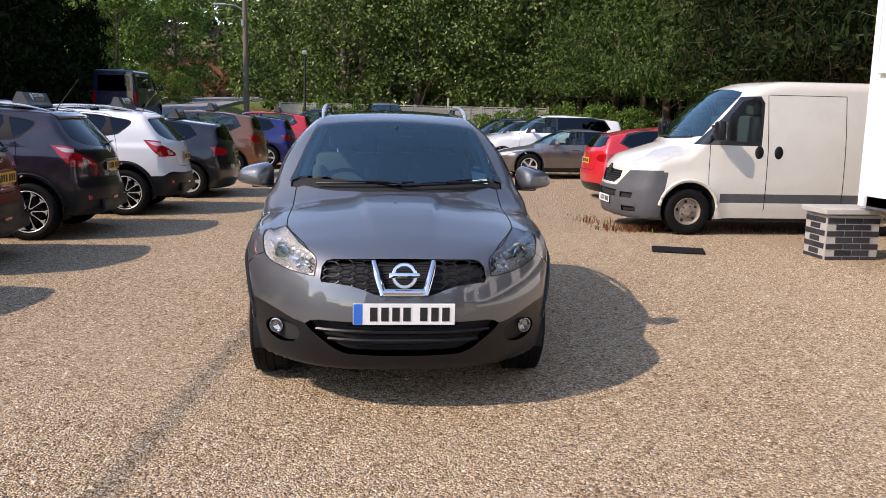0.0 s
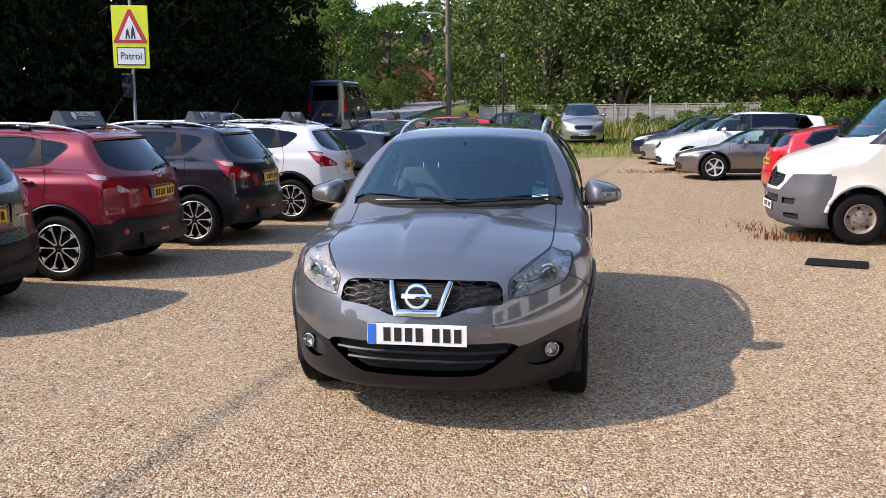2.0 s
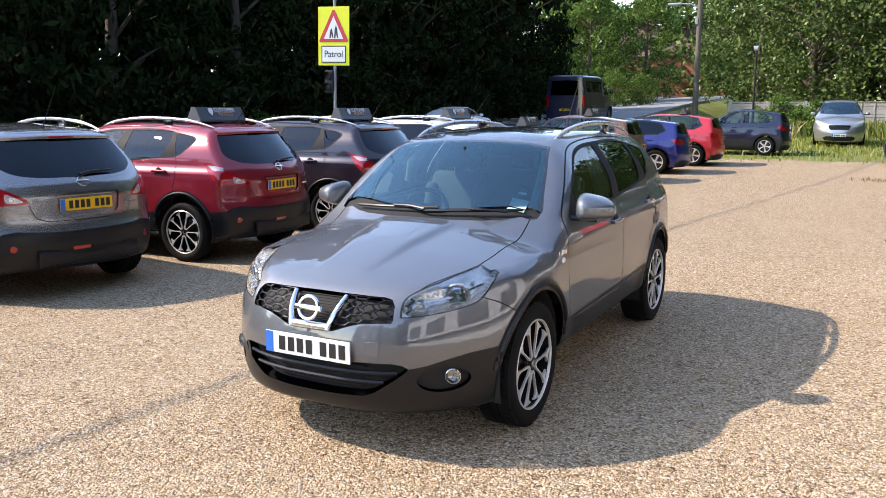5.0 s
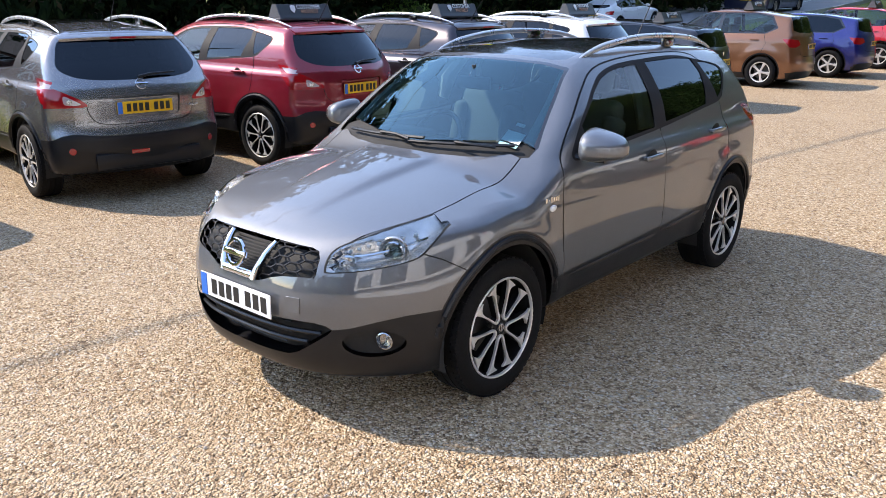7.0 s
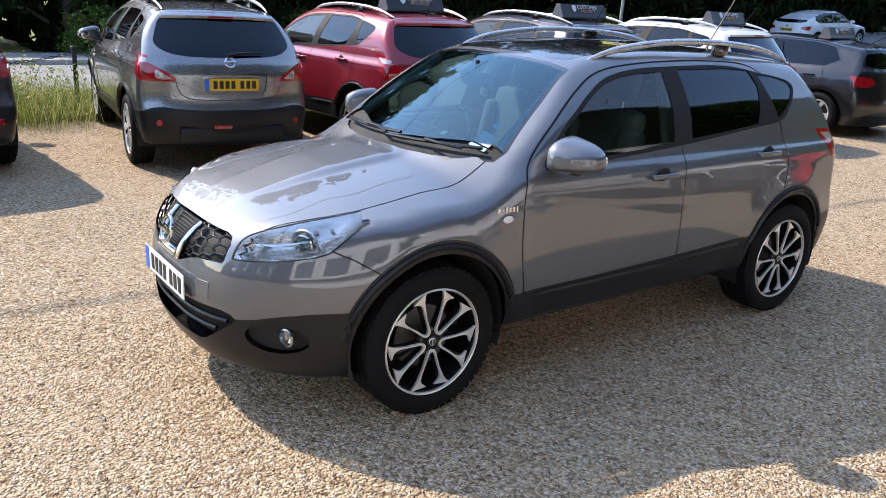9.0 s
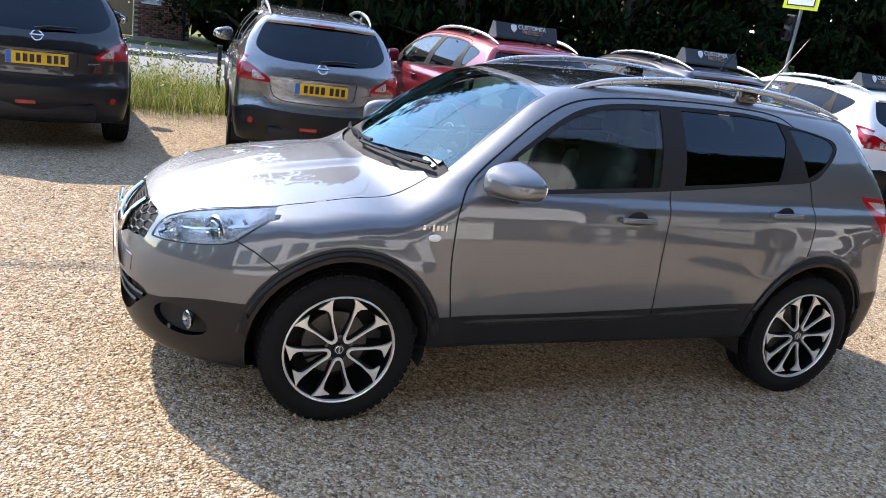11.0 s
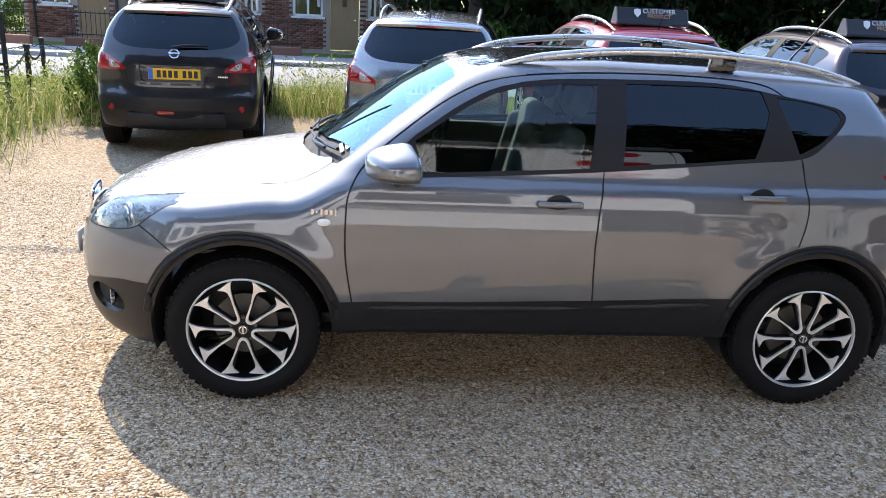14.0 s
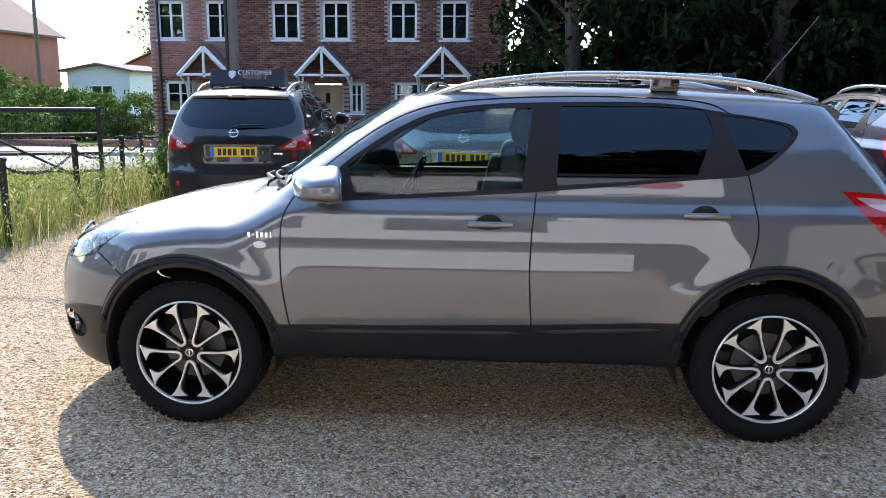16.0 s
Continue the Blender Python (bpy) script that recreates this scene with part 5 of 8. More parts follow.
# ---- plainer cars of the yard ----
def two_box(length, height, width, bonnet=0.27, fast=0.0, boot=0.93):
    """A hatchback-like body and its windows, in proportion to its size."""
    L, H, W = length, height, width / 2
    zb = H * 0.665
    ws0, ws1 = bonnet * L * 0.98, bonnet * L + 0.72
    body = Body(
        half=curve([(0.15, W * 0.92), (0.35, W * 0.965), (0.55, W), (0.72, W * 1.0), (zb - 0.10, W * 0.975), (zb, W * 0.93), (zb + 0.06, W * 0.89), (H * 0.97, W * 0.66), (H + 0.1, W * 0.58)], 0.025),
        plan=curve([(0, 0.955), (0.5, 0.985), (1.2, 1.0), (L * 0.6, 1.0), (L * 0.8, 0.98), (L, 0.90)], 0.12),
        top=curve([(-0.1, zb * 0.70), (0.1, zb * 0.76), (0.35, zb * 0.85), (0.8, zb * 0.955), (ws0, zb * 1.01), ((ws0 + ws1) / 2, (zb + H) * 0.502), (ws1, H * 0.965), (ws1 + 0.35, H * 0.995), (L * 0.58, H), (L * 0.75, H * (0.975 - 0.06 * fast)), (L * 0.88, H * (0.93 - 0.15 * fast)), (L + 0.3, H * (0.87 - 0.26 * fast))], 0.05),
        crown=curve([(0, 0.10), (ws0 - 0.1, 0.12), (ws0 + 0.1, 0.24), (ws1 - 0.1, 0.22), (ws1 + 0.2, 0.09), (L, 0.09)], 0.08),
        nose=curve([(0.12, 0.14), (0.20, 0.05), (0.35, 0.0), (0.55, 0.0), (0.66, 0.03), (0.78, 0.09), (1.1, 0.22)], 0.03), nose_bow=(0.20, 2.7),
        tail=curve([(0.12, L - 0.16), (0.22, L - 0.08), (0.35, L - 0.02), (0.5, L), (0.62, L - 0.015), (zb * 0.78, L - 0.05), (zb, L - 0.09), (zb + 0.08, L - 0.14), (H * 0.93, L - 0.14 - (1.0 - 0.55 * (1 - fast)) * (0.62 * (H - zb))), (H + 0.1, L * boot - 0.1)], 0.025), tail_bow=(0.18, 2.6),
        floor=0.17, wheels=(0.86, L - 0.80), hub=0.32, flare=0.012, k_top=0.07, k_nose=0.08, k_tail=0.05, axis=(H * 0.46, 0.9, L - 0.9))
    return body, zb, ws0, ws1


def car(m, size, paint, label, wheel="alloy", fast=0.0, bonnet=0.27, group="", lamp="red_lens", yellow_rear=True, tint_rear=True, res=(104, 56, 26), name="parked_car"):
    length, height, width = size
    body, zb, ws0, ws1 = two_box(length, height, width, bonnet, fast)
    L, H, W = length, height, width / 2
    ob = thing(name, m, label, "car", group)
    fw, rw = body.wheels
    mid = ws1 + 0.42
    top = H * 0.945
    end = L * (0.855 - 0.03 * fast)
    front_glass = [(ws0 + 0.42, zb + 0.03), (mid, zb + 0.045), (mid + 0.02, top), (ws1 + 0.05, top - 0.01), (ws1 - 0.22, top - 0.13)]
    rear_glass = [(mid + 0.07, zb + 0.047), (end - 0.22, zb + 0.07), (end - 0.02, zb + 0.17), (end - 0.16, top - 0.07 - 0.08 * fast), (end - 0.5, top - 0.01 - 0.03 * fast), (mid + 0.09, top)]
    side = lambda c, n: (c[:, 0] > 0.35) & (n[:, 0] > 0.25)
    low = lambda c, n: (c[:, 0] > 0.35) & (n[:, 0] > 0.12) & (c[:, 2] < 0.9)
    front = lambda c, n: (c[:, 1] < 0.75) & (n[:, 1] < -0.1)
    rear = lambda c, n: (c[:, 1] > L - 0.95) & (n[:, 1] > 0.25)
    screen = lambda c, n: (c[:, 1] > ws0 - 0.15) & (c[:, 1] < ws1 + 0.25) & (n[:, 1] < -0.12) & (n[:, 2] > 0.2)
    R = 0.32
    regions = [(None, "yz", ellipse(y, 0.33, R + 0.045, R + 0.045, 28), low) for y in (fw, rw)]
    regions += [(end_name + "_wheel_arch*", "yz", ellipse(y, 0.33, R + 0.07, R + 0.07, 28), low) for y, end_name in ((fw, "front"), (rw, "rear"))]
    regions += [
        ("front_window*", "yz", front_glass, side), ("rear_window*", "yz", rear_glass, side),
        ("window_trim*", "yz", [(ws0 + 0.28, zb + 0.012), (end - 0.2, zb + 0.045), (end + 0.03, zb + 0.16), (end - 0.13, top - 0.04 - 0.08 * fast), (end - 0.5, top + 0.02 - 0.03 * fast), (ws1 + 0.04, top + 0.012), (ws1 - 0.25, top - 0.115)], side),
        ("shut_line*", "yz", strip([(ws0 + 0.10, 0.30), (ws0 + 0.08, 0.6), (ws0 + 0.13, zb)], 0.008), side),
        ("shut_line*", "yz", strip([(mid + 0.02, 0.30), (mid, 0.6), (mid + 0.03, zb + 0.03)], 0.008), side),
        ("shut_line*", "yz", strip([(end - 0.22, zb + 0.03), (end - 0.16, zb - 0.15), (end - 0.26, 0.66)], 0.008), side),
        ("sill*", "yz", [(fw + 0.3, 0.05), (fw + 0.3, 0.285), (rw - 0.3, 0.30), (rw - 0.3, 0.05)], low),
        ("headlamp*", "xz", spline([(W * 0.50, zb * 0.66), (W * 0.50, zb * 0.73), (W * 0.72, zb * 0.83), (W * 0.88, zb * 0.865), (W * 0.90, zb * 0.80), (W * 0.80, zb * 0.70)], 3, True), front),
        ("grille", "xz", [(0, zb * 0.58), (W * 0.36, zb * 0.58), (W * 0.43, zb * 0.68), (W * 0.40, zb * 0.73), (0, zb * 0.74)], front),
        ("intake", "xz", [(0, 0.24), (W * 0.55, 0.25), (W * 0.62, 0.36), (W * 0.5, 0.42), (0, 0.43)], front),
        ("windscreen", "xz", [(0, zb * 1.035), (W * 0.45, zb * 1.045), (W * 0.80, zb * 1.065), (W * 0.72, (zb + top) / 2 + 0.03), (W * 0.625, top - 0.01), (W * 0.4, top + 0.015), (0, top + 0.025)], screen),
        ("rear_screen", "xz", [(0, zb + 0.06), (W * 0.55, zb + 0.075), (W * 0.72, zb + 0.12), (W * 0.62, top - 0.07), (W * 0.56, top - 0.03), (0, top - 0.01)], rear),
        ("tail_lamp*", "xz", [(W * 0.58, zb * 0.84), (W * 0.64, zb * 0.93), (W * 1.1, zb * 0.97), (W * 1.1, zb * 0.81), (W * 0.75, zb * 0.79)], rear),
        ("tail_lamp*", "yz", [(L - 0.42, zb * 0.95), (L, zb * 0.95), (L, zb * 0.80), (L - 0.30, zb * 0.83)], lambda c, n: (c[:, 0] > W * 0.78) & (n[:, 0] > 0.55)),
        ("shut_line*", "xz", strip([(W * 0.62, zb * 0.78), (W * 0.60, zb * 0.66), (W * 0.5, zb * 0.62), (0, zb * 0.615)], 0.009), rear),
        ("rear_bumper_lower", "xz", [(0, 0.05), (0, 0.34), (W * 0.7, 0.35), (W * 1.1, 0.30), (W * 1.1, 0.05)], rear),
        ("underbody", "xy", [(0, 0), (1.2, 0), (1.2, L), (0, L)], lambda c, n: n[:, 2] < -0.6)]
    panels = carve(body, regions, res)
    mats = {"front_window": "glass", "rear_window": "tint" if tint_rear else "glass", "window_trim": "gloss_black", "shut_line": "seam", "sill": "plastic_black", "front_wheel_arch": "plastic_black", "rear_wheel_arch": "plastic_black",
            "headlamp": "cloudy_lens", "grille": "under", "intake": "under", "windscreen": "screen", "rear_screen": "tint", "tail_lamp": lamp, "rear_bumper_lower": "plastic_black", "underbody": "under"}
    made = {}
    for (part_name, s), panel in panels.items():
        v, f = sink(body, panel, 0.004) if part_name in ("shut_line", "window_trim") else sink(body, panel, 0.03) if part_name in ("grille", "intake") else panel
        made[part_name, s] = raw(part_name, v, f, M[mats[part_name]] if part_name in mats else paint, ob, normals=body.normal(panel[0]))
    for y in (fw, rw):
        for s in (-1, 1):
            b = cyl_bm(R + 0.05, R + 0.05, 0.32, (s * (W - 0.22), y, 0.33), (0, 90, 0), 28, caps=False)
            cyl_bm(R + 0.05, R + 0.05, 0.01, (s * (W - 0.38), y, 0.33), (0, 90, 0), 28, bm=b)
            bmesh.ops.delete(b, geom=[v for v in b.verts if v.co.z < 0.18], context="VERTS")
            part("wheel_housing", b, M["under"], ob, smooth=True)
            wheel_parts(ob, (s * (W - 0.115), y, R), s, R, 0.20, R * 0.68, wheel, 12)
    part("chassis", box_bm((2 * W - 0.5, L - 0.7, 0.12), (0, L / 2, 0.24), 0.02), M["under"], ob)
    for k in range(4):
        q = body.cast(np.array([[x, 0.9, zb * (0.60 + 0.04 * k)] for x in np.linspace(-W * 0.38, W * 0.38, 7)]), np.array([[0, -1.0, 0]] * 7))
        part("grille_bar", tube_bm([(p[0], p[1] + 0.01, p[2]) for p in q], 0.006, 5), M["plastic_black"], made["grille", 0])
    plate_parts(ob, pose(0, -0.006, 0.46, 0, 0, 0), False)
    plate_parts(ob, pose(0, float(body.cast(np.array([[0, L - 1, zb * 0.78]]), np.array([[0, 1.0, 0]]))[0][1]) + 0.008, zb * 0.80, 0, 0, 180), yellow_rear)
    part("rear_badge", cyl_bm(0.035, 0.03, 0.012, (0, float(body.cast(np.array([[0, L - 1, zb * 0.95]]), np.array([[0, 1.0, 0]]))[0][1]) + 0.003, zb * 0.95), (90, 0, 0), 16), M["chrome"], ob)
    for s in (-1, 1):
        b = bmesh.new()
        bmesh.ops.create_uvsphere(b, u_segments=16, v_segments=10, radius=1.0)
        for v in b.verts:
            v.co = Vector((v.co.x * 0.10, v.co.y * (0.10 if v.co.y < 0 else 0.03), v.co.z * 0.065))
        b.transform(Matrix.Translation((s * (W + 0.07), ws0 + 0.50, zb + 0.06)))
        mir = part("door_mirror", b, paint, ob, smooth=True)
        part("mirror_arm", tube_bm([(s * (W - 0.10), ws0 + 0.48, zb + 0.02), (s * (W + 0.05), ws0 + 0.50, zb + 0.02)], 0.02, 6), M["plastic_black"], mir)
        for y, z in ((mid - 0.18, zb - 0.10), (end - 0.40, zb - 0.08)):
            q = body.cast(np.array([[0, y, z]]), np.array([[s * 1.0, 0, 0]]))[0]
            part("door_handle", box_bm((0.03, 0.19, 0.026), (q[0] + s * 0.012, y, z), 0.008, 2), paint, ob)
    b = box_bm((1.2 * W, 0.3, 0.25), (0, ws0 + 0.45, zb - 0.12), 0.06, 2)
    part("dashboard", b, M["cabin_dark"], ob)
    part("cabin_floor", box_bm((2 * W - 0.3, L * 0.6, 0.05), (0, L * 0.55, 0.36), 0.01), M["cabin_dark"], ob)
    for x in (-0.36, 0.36):
        b = box_bm((0.46, 0.14, 0.62), (x, mid - 0.05, zb - 0.12), 0.05, 2)
        box_bm((0.25, 0.10, 0.16), (x, mid + 0.02, zb + 0.27), 0.04, 2, bm=b)
        part("seat", b, M["seat"], ob, smooth=True)
    part("rear_bench", box_bm((1.5 * W, 0.16, 0.6), (0, end - 0.35, zb - 0.1), 0.05, 2), M["seat"], ob, smooth=True)
    return ob


# ---- the van ----
VAN = Body(
    half=curve([(0.2, 0.94), (0.4, 0.985), (0.7, 1.0), (1.2, 0.99), (1.5, 0.965), (2.1, 0.88), (2.3, 0.84)], 0.04),
    plan=curve([(0, 0.93), (0.5, 0.97), (1.2, 1.0), (5, 1.0)], 0.15),
    top=curve([(-0.1, 0.90), (0.1, 1.03), (0.35, 1.16), (0.75, 1.29), (0.92, 1.34), (1.35, 1.80), (1.72, 2.12), (2.0, 2.22), (2.4, 2.25), (5.4, 2.25)], 0.06),
    crown=curve([(0, 0.12), (0.8, 0.16), (1.0, 0.22), (1.7, 0.18), (2.2, 0.05), (5, 0.04)], 0.1),
    nose=curve([(0.15, 0.10), (0.25, 0.03), (0.4, 0.0), (0.62, 0.0), (0.75, 0.05), (0.95, 0.10), (1.2, 0.20), (1.4, 0.3)], 0.03), nose_bow=(0.13, 2.6),
    tail=curve([(0.2, 4.96), (2.4, 4.92)], 0.05), tail_bow=(0.02, 4.0), floor=0.20, wheels=(0.95, 3.95), hub=0.34, flare=0.02, k_top=0.12, k_nose=0.10, k_tail=0.05, axis=(1.1, 1.1, 4.0))


def van(m, paint, label, windows=False, dirty=True, name="van"):
    ob = thing(name, m, label, "van")
    side = lambda c, n: (c[:, 0] > 0.5) & (n[:, 0] > 0.2)
    low = lambda c, n: (c[:, 0] > 0.5) & (n[:, 0] > 0.1) & (c[:, 2] < 1.1)
    front = lambda c, n: (c[:, 1] < 0.95) & (n[:, 1] < -0.05)
    front_all = lambda c, n: (c[:, 1] < 0.60) & (c[:, 2] < 0.95)
    screen = lambda c, n: (c[:, 1] > 0.8) & (c[:, 1] < 1.9) & (n[:, 1] < -0.2)
    rear = lambda c, n: (c[:, 1] > 4.7) & (n[:, 1] > 0.3)
    bumper = paint if windows else M["plastic_grey"]
    regions = [(None, "yz", ellipse(y, 0.36, 0.40, 0.40, 32), low) for y in VAN.wheels]
    regions += [
        ("cab_window*", "yz", [(1.27, 1.36), (1.95, 1.34), (1.98, 1.88), (1.93, 1.96), (1.72, 1.95), (1.48, 1.68)], side),
        ("window_trim*", "yz", [(1.02, 1.30), (1.98, 1.29), (2.02, 1.90), (1.96, 2.0), (1.70, 1.99), (1.43, 1.70)], side),
        ("shut_line*", "yz", strip([(1.24, 0.35), (1.22, 0.8), (1.22, 1.3)], 0.010), side), ("shut_line*", "yz", strip([(2.08, 0.36), (2.08, 1.2), (2.07, 2.02)], 0.012), side),
        ("shut_line*", "yz", strip([(3.25, 0.40), (3.25, 2.02)], 0.012), side), ("shut_line*", "yz", strip([(2.08, 2.02), (3.25, 2.02)], 0.010), side),
        ("door_ridge*", "yz", strip([(2.12, 1.30), (4.8, 1.30)], 0.012), side),
        ("side_molding*", "yz", [(1.40, 0.47), (1.40, 0.60), (3.50, 0.60), (3.50, 0.47)], low),
        ("headlamp*", "xz", spline([(0.62, 0.98), (0.60, 1.04), (0.72, 1.16), (0.86, 1.26), (0.93, 1.22), (0.92, 1.08), (0.80, 0.99)], 3, True), front),
        ("headlamp*", "yz", spline([(0.20, 0.99), (0.42, 1.00), (0.66, 1.08), (0.90, 1.235), (0.84, 1.26), (0.62, 1.215), (0.36, 1.10), (0.22, 1.03)], 3, True), lambda c, n: (c[:, 0] > 0.5) & (n[:, 0] > 0.12) & (c[:, 2] < 1.3)),
        ("grille", "xz", [(0, 0.70), (0.30, 0.70), (0.42, 0.78), (0.43, 0.88), (0, 0.90)], front),
        ("intake", "xz", [(0, 0.50), (0.40, 0.50), (0.42, 0.60), (0, 0.60)], front), ("intake", "xz", [(0.52, 0.50), (0.74, 0.50), (0.76, 0.58), (0.52, 0.58)], front), ("intake", "xz", [(0.55, 0.30), (0.80, 0.31), (0.80, 0.38), (0.55, 0.38)], front),
        ("front_bumper", "xz", [(0, 0.1), (0, 0.66), (0.40, 0.67), (0.48, 0.76), (0.60, 0.90), (1.2, 0.93), (1.2, 0.1)], front_all),
        ("windscreen", "xz", [(0, 1.36), (0.5, 1.38), (0.86, 1.42), (0.83, 1.7), (0.76, 2.0), (0.68, 2.06), (0.4, 2.10), (0, 2.12)], screen),
        ("underbody", "xy", [(0, 0), (1.2, 0), (1.2, 5), (0, 5)], lambda c, n: n[:, 2] < -0.6)]
    if windows:
        regions.insert(2, ("side_window*", "yz", [(2.3, 1.45), (4.6, 1.45), (4.6, 1.95), (2.3, 1.95)], side))
        regions += [("rear_screen", "xz", [(0, 1.30), (0.72, 1.30), (0.68, 1.98), (0, 2.0)], rear), ("tail_lamp*", "xz", [(0.82, 0.75), (0.82, 1.3), (1.1, 1.3), (1.1, 0.75)], rear)]
    panels = carve(VAN, regions, (120, 64, 28))
    mats = {"cab_window": "glass", "side_window": "tint", "window_trim": "gloss_black", "shut_line": "seam", "door_ridge": "plastic_grey", "side_molding": "plastic_grey", "headlamp": "cloudy_lens",
            "grille": "under", "intake": "under", "windscreen": "screen", "rear_screen": "tint", "tail_lamp": "red_lens", "underbody": "under"}
    made = {}
    for (part_name, s), panel in panels.items():
        v, f = sink(VAN, panel, 0.005) if part_name in ("shut_line", "window_trim") else sink(VAN, panel, 0.03) if part_name in ("grille", "intake") else panel
        use = bumper if part_name == "front_bumper" else paint if part_name == "door_ridge" else M[mats[part_name]] if part_name in mats else paint
        made[part_name, s] = raw(part_name, v, f, use, ob, normals=VAN.normal(panel[0]))
    for y in VAN.wheels:
        for s in (-1, 1):
            b = cyl_bm(0.41, 0.41, 0.36, (s * 0.80, y, 0.36), (0, 90, 0), 32, caps=False)
            cyl_bm(0.41, 0.41, 0.01, (s * 0.62, y, 0.36), (0, 90, 0), 32, bm=b)
            bmesh.ops.delete(b, geom=[v for v in b.verts if v.co.z < 0.2], context="VERTS")
            part("wheel_housing", b, M["under"], ob, smooth=True)
            wheel_parts(ob, (s * 0.865, y, 0.335), s, 0.335, 0.215, 0.20, "steel", 10)
            if y < 2:
                arc = VAN.cast(np.array([[0, y + 0.43 * math.cos(a), 0.36 + 0.43 * math.sin(a)] for a in np.linspace(0.1, 3.0, 22)]), np.array([[s * 1.0, 0, 0]] * 22))
                part("arch_lip", tube_bm([(p[0] - s * 0.01, p[1], p[2]) for p in arc], 0.028, 8), paint, ob, smooth=True)
    part("chassis", box_bm((1.3, 4.3, 0.16), (0, 2.5, 0.30), 0.02), M["under"], ob)
    for s in (-1, 1):
        mir = new("door_mirror")
        mir.parent = ob
        part("mirror_housing", box_bm((0.17, 0.12, 0.27), (s * 1.16, 1.27, 1.50), 0.035, 3), M["plastic_black"], mir, smooth=True)
        part("mirror_glass", box_bm((0.13, 0.01, 0.22), (s * 1.16, 1.335, 1.50), 0.004, 1), M["chrome"], mir)
        b = tube_bm([(s * 0.95, 1.25, 1.42), (s * 1.10, 1.25, 1.44)], 0.028, 8)
        tube_bm([(s * 0.95, 1.25, 1.56), (s * 1.10, 1.25, 1.56)], 0.024, 8, b)
        part("mirror_arm", b, M["plastic_black"], mir, smooth=True)
        for y in (1.95, 2.24):
            q = VAN.cast(np.array([[0, y, 1.20]]), np.array([[s * 1.0, 0, 0]]))[0]
            b = bmesh.new()
            bmesh.ops.create_uvsphere(b, u_segments=16, v_segments=10, radius=1)
            for v in b.verts:
                v.co = Vector((v.co.x * 0.018, v.co.y * 0.065, v.co.z * 0.095))
            b.transform(Matrix.Translation((q[0], y, 1.20)))
            part("door_handle", b, M["plastic_black"], ob, "black oval recessed handle", smooth=True)
    for x0, x1 in ((-0.62, 0.02), (0.08, 0.70)):
        q = VAN.cast(np.array([[x0 + (x1 - x0) * u, 2.4, 1.375 + 0.02 * u] for u in np.linspace(0, 1, 6)]), np.array([[0, -1.0, 0]] * 6))
        part("wiper", tube_bm([(p[0], p[1] - 0.015, p[2] + 0.012) for p in q], 0.012, 6), M["plastic_black"], ob)
    b = bmesh.new()
    for k in range(6):
        q = VAN.cast(np.array([[x, 0.9, 0.715 + 0.032 * k] for x in np.linspace(-0.38, 0.38, 7)]), np.array([[0, -1.0, 0]] * 7))
        tube_bm([(p[0], p[1] + 0.012, p[2]) for p in q], 0.006, 5, b)
    tagged(part("grille_mesh", b, M["plastic_black"], made["grille", 0]), kind="stuff")
    part("badge", prism_bm([(-0.05, -0.07), (0.05, -0.07), (0.065, 0.02), (0.0, 0.075), (-0.065, 0.02)], 0.02, 0.004, m=pose(0, 0.075, 0.90, 70, 0, 0)), M["chrome"], ob)
    plate_parts(ob, pose(0, -0.012, 0.44, 0, 0, 0), False, False)
    part("dashboard", box_bm((1.6, 0.4, 0.4), (0, 1.2, 1.15), 0.08, 2), M["cabin_dark"], ob)
    for x in (-0.5, 0.5):
        b = box_bm((0.5, 0.16, 0.75), (x, 2.0, 1.35), 0.05, 2)
        box_bm((0.27, 0.12, 0.18), (x, 2.04, 1.82), 0.04, 2, bm=b)
        part("seat", b, M["seat"], ob, smooth=True)
    part("bulkhead", box_bm((1.7, 0.03, 1.5), (0, 2.2, 1.2), 0.0), M["cabin_dark"], ob)
    if windows:
        plate_parts(ob, pose(0, 4.965, 0.62, 0, 0, 180), True, False)
        part("rear_handle", box_bm((0.06, 0.03, 0.2), (0.05, 4.96, 1.05), 0.01), M["plastic_black"], ob)
    return ob

# ---- the cars in their places ----
def repaint(ob, old, fresh):
    for o in ob.children_recursive:
        for slot in o.material_slots:
            if slot.material == old:
                slot.link = "OBJECT"
                slot.material = fresh


def in_row(plate_x, plate_y, slew, reach):
    """The pose of a car that shows its tail to the yard, with its rear plate at that place."""
    a = radians(slew)
    x, y = plate_x - reach * math.cos(a), plate_y - reach * math.sin(a)
    return pose(x, y, land(plate_x - 2, plate_y), 0, 0, -90 + slew)


for px, py, slew, paint, label in (
        (-4.48, -0.63, 5, "paint_black", "glossy black crossover with a box sign on its roof"),
        (-4.04, 1.92, -7, "paint_silver_grey", "light grey metallic crossover with silver roof rails"),
        (-3.80, 4.43, 2, "paint_red", "deep red crossover with a box sign on its roof"),
        (-3.48, 6.82, 1, "paint_purple", "dark purple crossover with a box sign on its roof"),
        (-3.10, 9.35, 2, "paint_white", "white crossover with a box sign on its roof")):
    other = copy_thing(hero, in_row(px, py, slew, 4.28))
    repaint(other, M["paint_grey"], M[paint])
    tagged(other, label)
GROUP = "cars for sale"
car(in_row(-2.75, 12.1, 2, 4.33), (4.36, 1.47, 1.82), M["paint_black"], "black hatchback with a box sign on its roof", group=GROUP)
car(in_row(-2.75, 16.7, 2, 4.05), (4.08, 1.60, 1.75), M["paint_bronze"], "bronze small people carrier with alloy wheels", group=GROUP, tint_rear=False)
